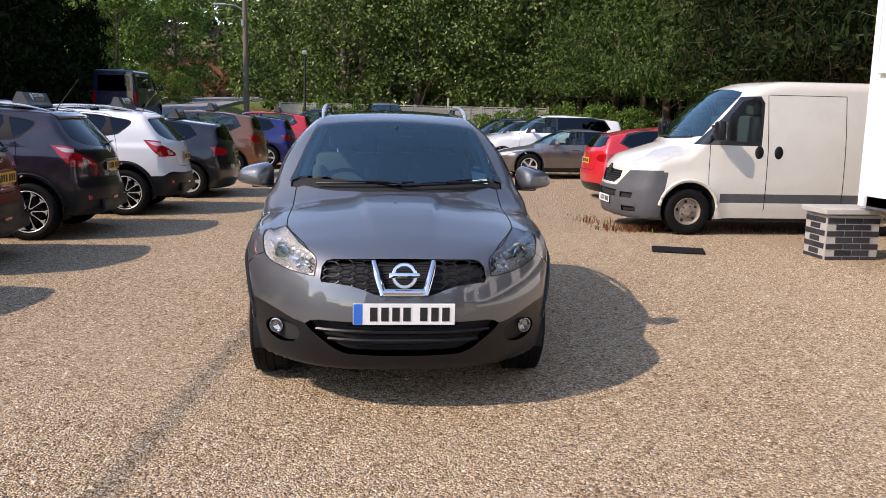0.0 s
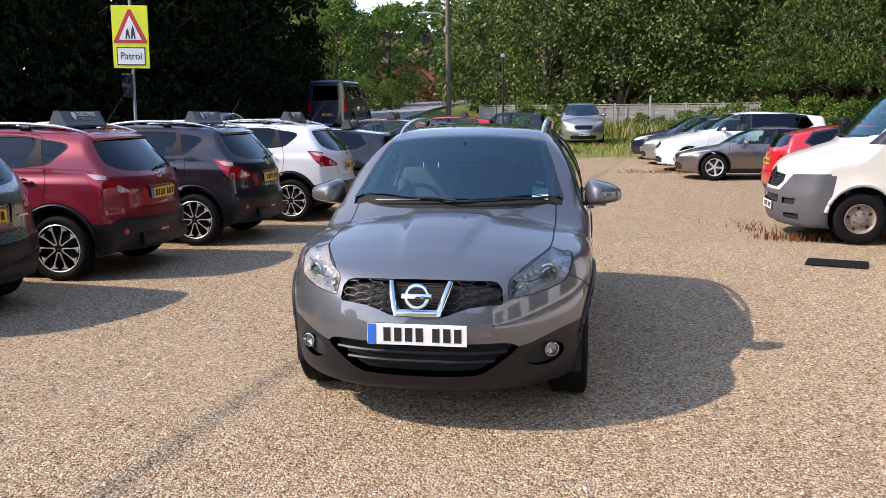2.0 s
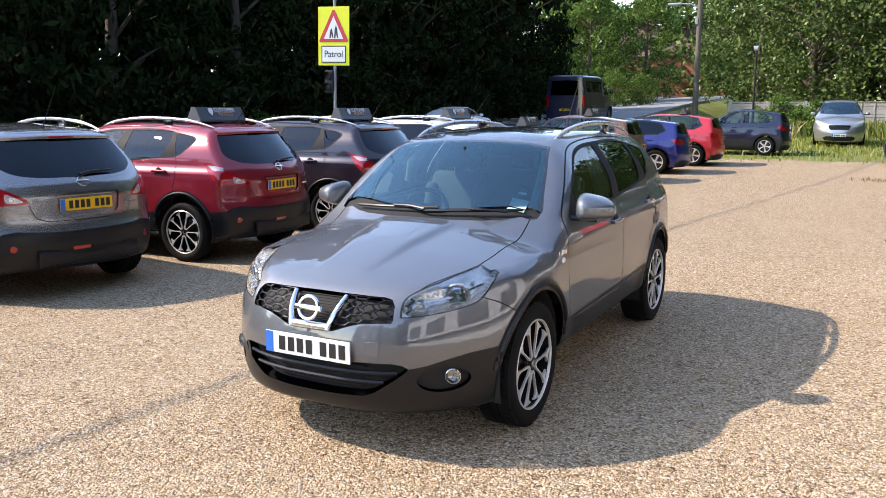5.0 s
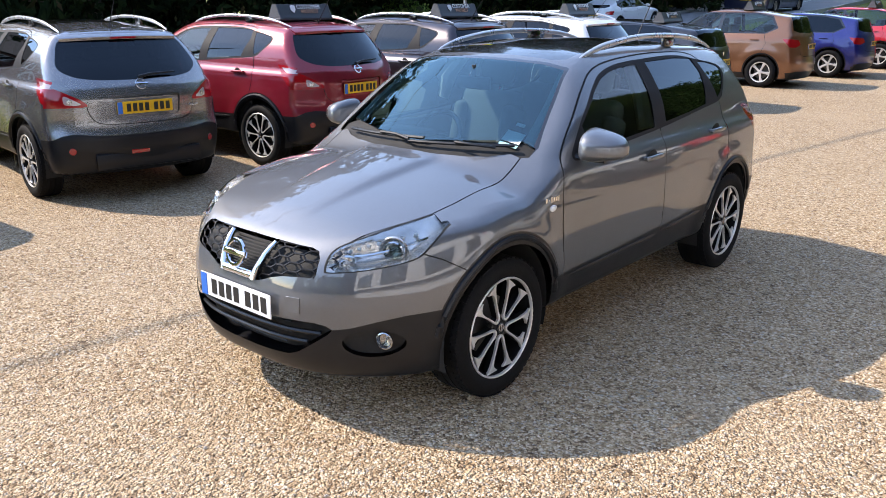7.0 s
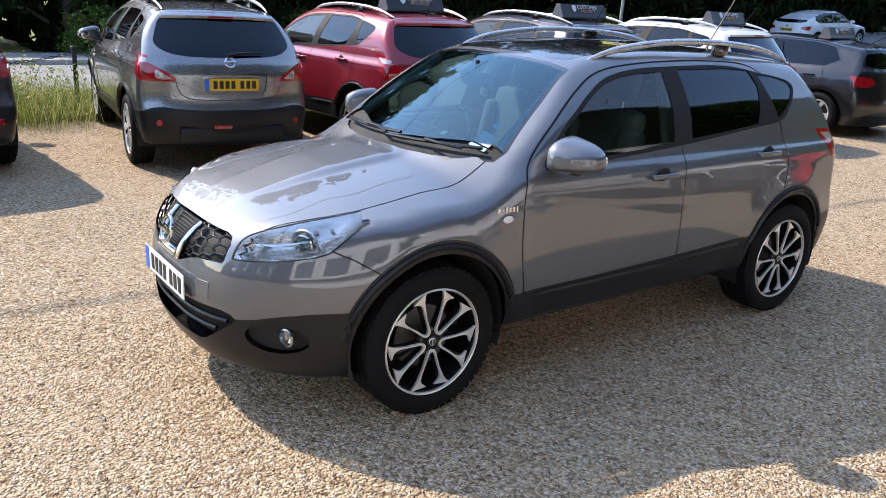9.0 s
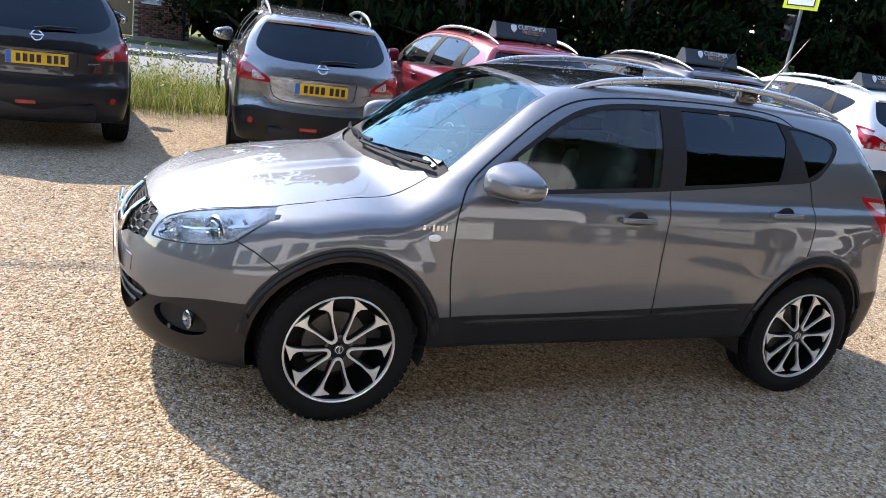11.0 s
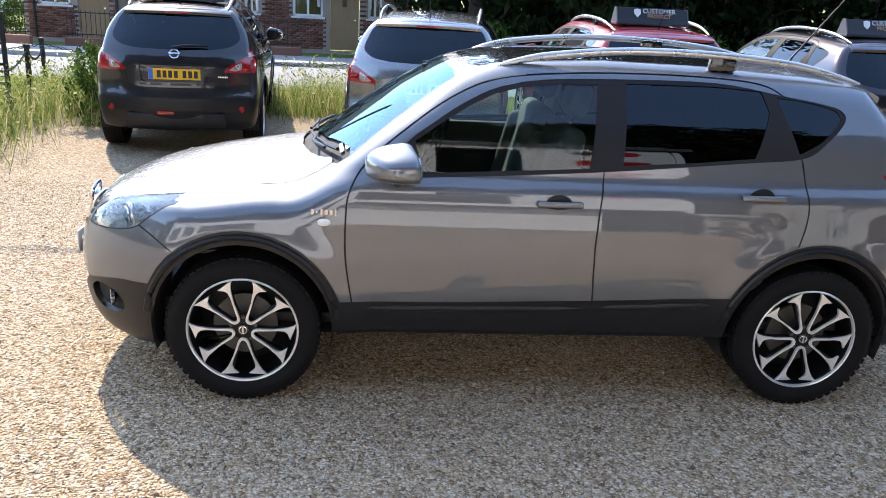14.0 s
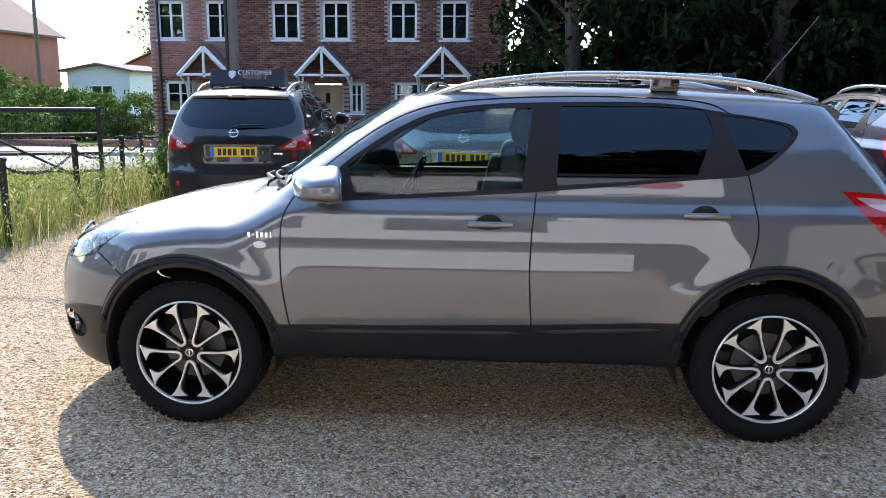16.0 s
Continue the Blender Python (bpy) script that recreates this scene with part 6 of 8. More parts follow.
car(in_row(-2.30, 19.8, 2, 3.93), (3.96, 1.48, 1.72), M["paint_blue"], "dark blue hatchback parked beside a bronze car", group=GROUP)
car(in_row(-1.95, 22.9, 2, 4.1), (4.12, 1.55, 1.76), M["paint_bright_red"], "bright red hatchback parked in the row", group=GROUP, tint_rear=False)
car(in_row(-0.60, 28.3, 0, 3.8), (3.82, 1.60, 1.74), M["paint_navy"], "dark navy small car near the grass", group=GROUP, tint_rear=False)


def facing(x, y, rz=-90):
    return pose(x, y, land(x + 2, y), 0, 0, rz)


van(pose(3.30, 7.82, 0.01, 0, 0, -90) @ Matrix.Scale(0.96, 4), M["paint_van"], "dirty off-white panel van with grey bumper and rusty wheels")
car(facing(7.75, 12.2, 90), (3.65, 1.45, 1.68), M["paint_bright_red"], "bright red small hatchback showing its tail", fast=0.25)
car(facing(3.04, 17.75), (4.43, 1.29, 1.80), M["paint_taupe"], "low taupe grey sports coupe with five-spoke wheels", fast=0.85, bonnet=0.25)
car(facing(2.75, 20.4), (4.73, 1.64, 1.92), M["paint_white"], "white sporty estate car with dark windows")
car(facing(2.5, 22.8), (4.45, 1.43, 1.80), M["paint_silver"], "silver saloon parked between other cars", fast=0.4)
car(facing(2.3, 25.2), (4.5, 1.44, 1.80), M["paint_navy"], "dark blue saloon at the end of the row", fast=0.4)
car(pose(0.65, 33.5, land(0, 35), 3.2, 0, 4), (4.85, 1.76, 1.93), M["paint_silver"], "silver off-road car parked on grass by the fence")
car(pose(-15.4, 33.5, land(-15.4, 31.5) + 0.04, -3, 0, 180), (4.69, 1.44, 1.85), M["paint_white"], "white electric saloon on the road", fast=0.6, tint_rear=True, name="road_car")
van(pose(-13.3, 45.5, land(-13.3, 43) + 0.06, -1.0, 0, 180) @ Matrix.Scale(1.14, 4), M["paint_navy"], "dark camper van with dark windows on the road", True, name="camper_van")

# ---- trees: trunk, limbs and a crown of many leaves ----
BARK = stuff_mat("tree_bark", (0.085, 0.062, 0.045), 0.95, vary=0.4, scale=6, fine=40, relief=0.6, stretch=(1, 1, 0.25))
LEAF = {
    # near-black needles: the shade on these trees is put into their colour
    "dark": island_mat("shaded_needles", [(0.0, (0.006, 0.011, 0.004)), (0.5, (0.012, 0.022, 0.007)), (0.9, (0.024, 0.038, 0.011)), (1.0, (0.05, 0.035, 0.016))], 0.9, 0.06, 0.05),
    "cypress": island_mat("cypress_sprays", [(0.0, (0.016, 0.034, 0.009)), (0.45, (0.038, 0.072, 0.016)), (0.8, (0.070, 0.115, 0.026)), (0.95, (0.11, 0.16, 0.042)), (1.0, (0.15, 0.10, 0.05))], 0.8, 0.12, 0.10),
    "lime": island_mat("bright_leaves", [(0.0, (0.036, 0.078, 0.014)), (0.4, (0.080, 0.145, 0.026)), (0.75, (0.140, 0.225, 0.042)), (1.0, (0.24, 0.32, 0.08))], 0.7, 0.15, 0.16),
    "mid": island_mat("mid_green_leaves", [(0.0, (0.036, 0.064, 0.016)), (0.45, (0.080, 0.130, 0.030)), (0.8, (0.140, 0.200, 0.052)), (1.0, (0.27, 0.30, 0.13))], 0.7, 0.15, 0.16),
}


def leaves(rng, centres, spread, each, size, droop=0.0, long=1.6):
    """Small folded leaves scattered round clump centres."""
    n = len(centres) * each
    c = np.repeat(centres, each, 0) + rng.normal(0, 1, (n, 3)) * spread
    d = rng.normal(0, 1, (n, 3))
    d[:, 2] -= droop
    d /= np.linalg.norm(d, axis=1, keepdims=True)
    s = np.cross(d, rng.normal(0, 1, (n, 3)))
    s /= np.linalg.norm(s, axis=1, keepdims=True)
    u = np.cross(d, s)
    r = size * rng.uniform(0.6, 1.3, (n, 1))
    v = np.stack([c - d * r * long, c + s * r * 0.6 + u * r * 0.15, c + d * r * long, c - s * r * 0.6 + u * r * 0.15], 1)
    return v.reshape(-1, 3), np.arange(4 * n).reshape(-1, 4)


def tree(seed, height, radius, kind, leaf, base=0.18, size=0.13, clumps=110, each=90, label="", name="tree", category="tree", fine_to=99.0, twigs=0):
    """Fine leaves up to the height fine_to, fewer and larger ones above."""
    rng = np.random.default_rng(seed)
    ob = thing(name, Matrix.Identity(4), label, category)
    b = bmesh.new()
    lean = rng.uniform(-0.04, 0.04, 2)
    line = [(lean[0] * z + 0.06 * math.sin(z), lean[1] * z + 0.05 * math.cos(z * 1.3), z) for z in np.linspace(-0.3, height * 0.92, 9)]
    thick = (0.012 if kind == "cone" else 0.020) * height
    tube_bm(line, [thick * (1.25 - 1.15 * k / 8) for k in range(9)], 9, b)
    cen = []
    for k in range(clumps):
        u = rng.random()
        a = rng.uniform(0, 2 * math.pi)
        if kind == "cone":
            z = base * height + (1 - base) * height * u ** 1.15
            rr = radius * (1 - 0.86 * ((z / height) - base) / (1 - base)) * rng.uniform(0.55, 1.08)
        else:
            z0 = base * height
            z = z0 + (height - z0) * u
            t = (z - z0) / (height - z0)
            rr = radius * math.sqrt(max(0.05, 1 - (2 * t - 0.85) ** 2 * 0.75)) * rng.uniform(0.45, 1.05)
        p = (rr * math.cos(a), rr * math.sin(a), z)
        cen.append(p)
        if k % 6 == 0:
            zz = max(0.4, z - rr * (0.15 if kind == "cone" else 0.7))
            root = (lean[0] * zz, lean[1] * zz, min(zz, height * 0.85))
            mid = (p[0] * 0.5, p[1] * 0.5, (root[2] + z) / 2 + 0.1 * rr)
            tube_bm([root, mid, p], [thick * 0.30, thick * 0.18, 0.015], 6, b)
    part("trunk", b, BARK, ob, smooth=True)
    cen = np.array(cen)
    cone = kind == "cone"
    spread = np.array([0.095, 0.095, 0.045]) * radius if cone else np.array([0.095, 0.095, 0.075]) * radius
    droop, long = (0.9, 2.1) if cone else (0.2, 1.1)
    low, high = cen[cen[:, 2] < fine_to], cen[cen[:, 2] >= fine_to]
    v, f = leaves(rng, low, spread, each, size, droop, long)
    if len(high):
        v2, f2 = leaves(rng, high, spread * 1.3, max(6, each // 9), size * 2.8, droop, long * 0.7)
        v, f = np.concatenate([v, v2]), np.concatenate([f, f2 + len(v)])
    o = new("crown", quick_mesh("crown", v, f, LEAF[leaf], 4))
    o.parent = ob
    if twigs:
        c = np.stack([rng.normal(0, radius * 0.45, twigs), rng.normal(0, radius * 0.45, twigs), rng.uniform(0.5, height * 0.42, twigs)], -1)
        v, f = leaves(rng, c, np.array([0.2, 0.2, 0.2]), 1, 0.009, 0.1, 45.0)
        o = new("dead_twig", quick_mesh("dead_twig", v, f, BARK, 4))
        o.parent = ob
        tagged(o, kind="stuff")
    return ob


def plant(master, x, y, turn=0, grow=1.0, wide=None):
    w = wide or grow
    c = copy_thing(master, pose(x, y, land(x, y), 0, 0, turn))
    c.matrix_basis = pose(x, y, land(x, y), 0, 0, turn) @ Matrix.Diagonal((w, w, grow, 1))
    return c


rnd = random.Random(3)
masters = {
    # roadside conifers, their shaded side painted in through the leaf colour
    "shaded_a": tree(1, 14.0, 3.3, "cone", "dark", 0.02, 0.12, 190, 50, "tall dark conifer in shade beside the road", fine_to=6.5),
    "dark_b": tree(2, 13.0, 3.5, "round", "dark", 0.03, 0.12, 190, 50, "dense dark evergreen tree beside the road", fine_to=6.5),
    "shaded_far": tree(11, 14.0, 3.4, "cone", "dark", 0.02, 0.34, 160, 14, "dark conifer behind the roadside trees"),
    "cyp_a": tree(3, 14.5, 3.3, "cone", "cypress", 0.17, 0.055, 330, 120, "tall green cypress with drooping sprays", fine_to=6.0, twigs=500),
    "cyp_b": tree(4, 13.5, 3.6, "cone", "cypress", 0.19, 0.053, 330, 120, "broad green cypress with brown inner twigs", fine_to=6.0, twigs=700),
    # shaded copies of the cypress: under-canopy shade painted into the leaves
    "cyp_shaded": tree(14, 14.0, 3.5, "cone", "dark", 0.20, 0.055, 330, 100, "tall dark cypress with brown bare lower twigs", fine_to=5.5, twigs=1200),
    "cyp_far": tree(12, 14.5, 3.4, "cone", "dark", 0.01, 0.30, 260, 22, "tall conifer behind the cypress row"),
    "leafy_a": tree(5, 14.0, 4.6, "round", "mid", 0.10, 0.11, 270, 55, "tall leafy tree behind the fence", fine_to=10.0),
    "leafy_b": tree(6, 12.5, 4.2, "round", "mid", 0.06, 0.11, 270, 55, "broad leafy tree in sunlight", fine_to=10.0),
    "wood": tree(13, 12.5, 4.4, "round", "mid", 0.04, 0.32, 130, 20, "leafy tree at the edge of a wood"),
    "maple": tree(7, 9.5, 3.6, "round", "lime", 0.08, 0.13, 150, 70, "rounded bright green maple tree"),
    "shrub": tree(8, 3.4, 1.9, "round", "lime", 0.02, 0.085, 90, 60, "rounded bright green shrub", "shrub", "shrub"),
    "bush": tree(9, 1.5, 1.0, "round", "lime", 0.0, 0.055, 60, 55, "low bright green bush at the fence", "bush", "bush"),
    "hedge": tree(10, 2.2, 1.7, "round", "lime", 0.0, 0.07, 100, 50, "unclipped green roadside hedge bush", "bush", "bush"),
}
used = set()


def put(kind, x, y, turn=None, grow=1.0, wide=None):
    turn = rnd.uniform(0, 360) if turn is None else turn
    x += 0.047 * max(0.0, y)
    master = masters[kind]
    if kind not in used:
        used.add(kind)
        master.matrix_basis = pose(x, y, land(x, y), 0, 0, turn) @ Matrix.Diagonal((wide or grow, wide or grow, grow, 1))
        return master
    return plant(master, x, y, turn, grow, wide)


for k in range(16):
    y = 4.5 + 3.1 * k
    put("shaded_a" if k % 2 else "dark_b", -22.4 + rnd.uniform(-0.5, 0.5), y, grow=rnd.uniform(0.95, 1.2), wide=1.0)
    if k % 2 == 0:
        put("shaded_far", -26.5 + rnd.uniform(-1, 1), y + 1.5, grow=rnd.uniform(1.1, 1.35), wide=1.15)
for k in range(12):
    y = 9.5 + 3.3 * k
    # nearest five and the row behind take the leaf colour with shade in it
    put("cyp_shaded" if k < 5 else "cyp_a" if k % 2 else "cyp_b", 12.4 + rnd.uniform(-0.6, 0.6) - 0.10 * max(0, y - 26), y, grow=rnd.uniform(0.95, 1.2), wide=rnd.uniform(0.95, 1.15))
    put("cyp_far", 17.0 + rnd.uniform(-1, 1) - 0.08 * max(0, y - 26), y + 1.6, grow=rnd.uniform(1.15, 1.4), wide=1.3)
for x, y, g in ((-4.5, 53, 1.1), (0.5, 51, 1.15), (4.5, 50, 1.1), (8.5, 48.5, 1.2), (-9.0, 60, 1.2), (-3.5, 60, 1.3), (3, 60, 1.3), (10, 57, 1.3), (16, 54, 1.3)):
    put("leafy_a" if int(x) % 2 else "leafy_b", x, y, grow=g)
for x, y, g in ((-27.0, 72, 1.15), (-24.0, 66, 1.0), (-21.0, 72, 0.98), (-31, 62, 1.1), (-16.5, 86, 0.85), (-34, 80, 1.2), (-10, 92, 1.0), (-12.0, 80, 1.0)):
    put("maple", x, y, grow=g)
for x, y, g in ((-21.5, 51.5, 1.0), (-21.0, 55.0, 0.85), (-18.0, 62, 0.7), (-19.5, 60.0, 0.75), (-5.2, 46.5, 0.6)):
    put("shrub", x, y, grow=g)
for x, y, g in ((-3.8, 43.2, 1.0), (-3.0, 42.6, 1.15), (-2.2, 42.9, 0.8), (1.6, 42.8, 0.8), (2.8, 42.5, 0.7), (4.0, 41.8, 0.9), (5.2, 41.0, 1.0), (6.4, 40.0, 1.1), (8.2, 38, 1.3), (9.2, 35, 1.3), (-5.0, 43.6, 1.2), (9.8, 31, 1.2)):
    put("bush", x, y, grow=g)
put("bush", -6.35, -2.0, grow=0.62, wide=0.38)
for k in range(9):
    put("hedge", -22.2 + rnd.uniform(-0.3, 0.3), -15.0 - 2.0 * k, grow=rnd.uniform(0.9, 1.2))
for k in range(7):
    put("hedge", -20.9 + rnd.uniform(-0.4, 0.4), 5.0 + 5.4 * k + rnd.uniform(-1, 1), grow=rnd.uniform(0.5, 0.85))
for k in range(7):
    put("hedge", -28.4 + rnd.uniform(-0.3, 0.3), -12.6 - 1.15 * k, grow=rnd.uniform(0.8, 1.0))
put("leafy_b", -52, -38, grow=0.9)
put("leafy_a", -66, -26, grow=0.7)
for k in range(7):
    put("wood", -40 + 4.6 * k, 98 - 2.0 * k, grow=rnd.uniform(0.75, 0.9), wide=1.1)
for k in range(9):
    put("wood", -8 + 3.6 * k, 66 + rnd.uniform(-1, 1), grow=rnd.uniform(0.9, 1.2), wide=1.1)
for k in range(10):
    put("cyp_far", 14.6 + rnd.uniform(-0.5, 0.5), 7.0 - 3.0 * k, grow=rnd.uniform(0.95, 1.15), wide=1.2)
# wood that closes the horizon, behind and beyond
for k in range(16):
    a = radians(248 + 6.2 * k)
    put("wood" if k % 3 else "cyp_far", 55 * math.cos(a) + 12, 46 * math.sin(a) - 8, grow=rnd.uniform(0.9, 1.3), wide=1.5)
for k in range(6):
    put("wood", 34 + rnd.uniform(-2, 2), -28 + 9 * k, grow=0.8, wide=1.2)

# ---- grass and weeds ----
def blades(name, spots, height, width, mat, label, seed=1):
    r = np.random.default_rng(seed)
    n = len(spots)
    h = height * r.uniform(0.5, 1.25, n)
    a = r.uniform(0, 2 * math.pi, n)
    tip = r.normal(0, 0.35, (n, 2)) * h[:, None]
    z = np.array([land(x, y) for x, y in spots])
    w = width * r.uniform(0.6, 1.3, n)
    dx, dy = np.cos(a) * w, np.sin(a) * w
    x, y = spots[:, 0], spots[:, 1]
    bend = tip * 0.42
    v = np.stack([np.stack([x - dx, y - dy, z - 0.01], -1), np.stack([x + dx, y + dy, z - 0.01], -1),
                  np.stack([x + bend[:, 0] + dx * 0.8, y + bend[:, 1] + dy * 0.8, z + h * 0.6], -1), np.stack([x + bend[:, 0] - dx * 0.8, y + bend[:, 1] - dy * 0.8, z + h * 0.6], -1),
                  np.stack([x + tip[:, 0], y + tip[:, 1], z + h], -1)], 1)
    f = (np.array([(0, 1, 2), (0, 2, 3), (3, 2, 4)])[None] + 5 * np.arange(n)[:, None, None]).reshape(-1, 3)
    return tagged(new(name, quick_mesh(name, v.reshape(-1, 3), f, mat, 3)), label, "grass", kind="stuff")


GRASS = island_mat("verge_grass", [(0.0, (0.10, 0.15, 0.025)), (0.4, (0.22, 0.28, 0.05)), (0.7, (0.36, 0.38, 0.08)), (0.9, (0.50, 0.46, 0.18)), (1.0, (0.58, 0.50, 0.28))], 0.8, 0.3, 0.45)
WEED = island_mat("weed_leaves", [(0.0, (0.07, 0.12, 0.02)), (0.4, (0.18, 0.24, 0.05)), (0.7, (0.34, 0.36, 0.10)), (0.85, (0.52, 0.45, 0.22)), (1.0, (0.60, 0.51, 0.32))], 0.75, 0.3, 0.45)
REDWEED = island_mat("red_weed_leaves", [(0.0, (0.10, 0.02, 0.015)), (0.5, (0.22, 0.06, 0.03)), (0.8, (0.18, 0.14, 0.04)), (1.0, (0.10, 0.13, 0.03))], 0.8, 0.3, 0.25)
r9 = np.random.default_rng(9)
spots = np.stack([r9.uniform(-10.5, -7.6, 60000), r9.uniform(-9, 12, 60000)], -1)
blades("verge_grass", spots, 0.20, 0.0055, GRASS, "sunlit yellow-green verge grass beside the road", 2)
spots = np.stack([r9.uniform(-10, 9, 16000), r9.triangular(24, 44, 44, 16000)], -1)
blades("rough_grass", spots, 0.16, 0.02, GRASS, "short rough grass at the end of the yard", 3)
spots = np.concatenate([np.stack([r9.normal(cx, sx, n), r9.normal(cy, sy, n)], -1) for cx, cy, sx, sy, n in ((-5.6, -3.15, 1.5, 0.35, 3200), (-8.0, -2.3, 0.8, 0.4, 7000), (-3.6, -2.8, 0.7, 0.30, 1400), (-8.2, 0.7, 0.6, 0.5, 2500))])
blades("tall_weeds", spots, 0.50, 0.0030, WEED, "tall green weeds growing round the iron fence", 4)
# small leaves up the weed stems
stems = spots[r9.permutation(len(spots))[:1500]]
mids = np.stack([stems[:, 0], stems[:, 1], np.array([land(x, y) for x, y in stems]) + r9.uniform(0.05, 0.75, len(stems)) ** 1.2], -1)
v, f = leaves(r9, mids, np.array([0.05, 0.05, 0.07]), 7, 0.020, 0.0, 1.3)
tagged(new("weed_leaves", quick_mesh("weed_leaves", v, f, WEED, 4)), "small yellow-green leaves of roadside weeds", "weeds", kind="stuff")
spots = np.stack([r9.uniform(-3.5, 9.5, 5000), 43.2 - r9.exponential(0.7, 5000)], -1)
blades("nettles", spots, 0.8, 0.05, WEED, "green nettles along the panel fence", 6)
spots = np.concatenate([np.stack([r9.normal(cx, sx, n), r9.normal(cy, sy, n)], -1) for cx, cy, sx, sy, n in ((3.75, 7.30, 0.30, 0.10, 300), (5.0, 7.35, 0.8, 0.15, 160), (3.2, 8.2, 0.15, 0.5, 60), (2.9, 19.3, 0.7, 0.25, 200))])
blades("red_weeds", spots, 0.10, 0.008, REDWEED, "low reddish weeds under the parked van", 5)

# ---- words as real shapes ----
def words(text, size, m, mat, parent, name="lettering", depth=0.002, align="CENTER"):
    cu = bpy.data.curves.new(name, "FONT")
    cu.body, cu.size, cu.extrude, cu.align_x, cu.align_y = text, size, depth, align, "CENTER"
    tmp = bpy.data.objects.new(name, cu)
    scene.collection.objects.link(tmp)
    bpy.context.view_layer.update()
    me = bpy.data.meshes.new_from_object(tmp.evaluated_get(bpy.context.evaluated_depsgraph_get()))
    bpy.data.objects.remove(tmp)
    me.transform(m)
    me.materials.clear()
    me.materials.append(mat)
    ob = new(name, me)
    ob.parent = parent
    return ob


WHITE = stuff_mat("white_gloss_paint", (0.80, 0.80, 0.78), 0.4, vary=0.05, scale=2)
RED_SIGN = stuff_mat("red_sign_film", (0.55, 0.02, 0.03), 0.35, vary=0.05)
BLACK_SIGN = stuff_mat("black_sign_film", (0.010, 0.010, 0.011), 0.3, vary=0.1)
YELLOW_SIGN = stuff_mat("fluorescent_yellow_film", (0.78, 0.80, 0.02), 0.45, vary=0.03)
IRON = stuff_mat("black_painted_iron", (0.016, 0.016, 0.017), 0.6, vary=0.4, scale=10, fine=60, relief=0.15)
GALV = stuff_mat("galvanised_steel", (0.38, 0.39, 0.40), 0.5, metal=0.6, vary=0.15)
COPPER = stuff_mat("copper_lettering", (0.62, 0.34, 0.20), 0.5, vary=0.1)
OLDWOOD = stuff_mat("weathered_wood_pole", (0.16, 0.13, 0.10), 0.9, vary=0.3, scale=2, fine=60, relief=0.3, stretch=(6, 6, 0.6))


# ---- box signs on car roofs ----
def roof_sign(m, label="black box sign with grey ends and lettering on a car roof"):
    ob = thing("roof_sign", m, label, "sign", "roof signs")
    tri_out = [(-0.13, 0.0), (0.13, 0.0), (0.10, 0.05), (0.035, 0.19), (-0.035, 0.19), (-0.10, 0.05)]
    b = prism_bm(tri_out, 0.96, 0.0)
    b.transform(pose(-0.48, 0, 0.035, 90, 0, 90))
    part("sign_body", b, BLACK_SIGN, ob)
    for x in (-0.495, 0.48):
        b = prism_bm([(u * 1.06, v * 1.03) for u, v in tri_out], 0.018, 0.004)
        b.transform(pose(x, 0, 0.033, 90, 0, 90))
        part("end_cap", b, M["plastic_grey"], ob, "grey end cap")
    part("base_bar", box_bm((1.0, 0.25, 0.03), (0, 0, 0.022), 0.008, 2), M["plastic_grey"], ob)
    tilt = math.degrees(math.atan2(0.14, 0.065))
    for s in (1, -1):
        face = pose(0, 0, 0, 0, 0, 0 if s < 0 else 180) @ pose(0, -0.0735, 0.158, tilt, 0, 0)
        words("CUSTOMER", 0.088, face @ pose(0.09, 0.030, 0.001), M["white_sticker"], ob)
        words("PROTECT", 0.076, face @ pose(0.09, -0.040, 0.001), COPPER, ob)
        sh = prism_bm([(-0.045, 0.05), (0, 0.062), (0.045, 0.05), (0.045, -0.01), (0, -0.06), (-0.045, -0.01)], 0.003, 0.0, m=face @ pose(-0.21, 0, 0))
        part("shield", sh, M["white_sticker"], ob, "plain pale shield shape")
    for x in (-0.36, 0.36):
        part("sucker", cyl_bm(0.04, 0.03, 0.03, (x, 0, 0.012), seg=16), M["rubber"], ob)
    return ob


def on_roof(px, py, slew, back=-0.95, z=1.570):
    a = radians(slew)
    x, y = px + back * math.cos(a), py + back * math.sin(a)
    return pose(x, y, z + land(px - 2, py), 0, 0, -90 + slew + 180) @ Matrix.Scale(0.90, 4)


first = roof_sign(on_roof(-4.48, -0.63, 5))
for px, py, slew in ((-3.80, 4.43, 2), (-3.48, 6.82, 1), (-3.10, 9.35, 2)):
    copy_thing(first, on_roof(px, py, slew))
copy_thing(first, on_roof(-2.75, 12.1, 2, -1.1, 1.42))
copy_thing(first, on_roof(-2.75, 16.7, 2, -1.3, 1.57))
copy_thing(first, on_roof(-1.95, 22.9, 2, -1.2, 1.52))

# ---- brick houses across the road ----
BRICK = stuff_mat("red_brown_brick", (0.30, 0.135, 0.10), 0.9, vary=0.3, scale=1.2, fine=40, relief=0.25, per_object=0.28)
MORTAR = stuff_mat("mortar", (0.36, 0.30, 0.26), 0.95, vary=0.2, scale=3, fine=60)
TILE = stuff_mat("brown_roof_tile", (0.14, 0.095, 0.075), 0.9, vary=0.3, scale=1.0, fine=20, relief=0.4)
UPVC = stuff_mat("white_window_frame", (0.80, 0.81, 0.80), 0.4, vary=0.03)
OAK = stuff_mat("oak_door", (0.34, 0.22, 0.12), 0.6, vary=0.2, scale=2, fine=30, stretch=(6, 6, 0.8))
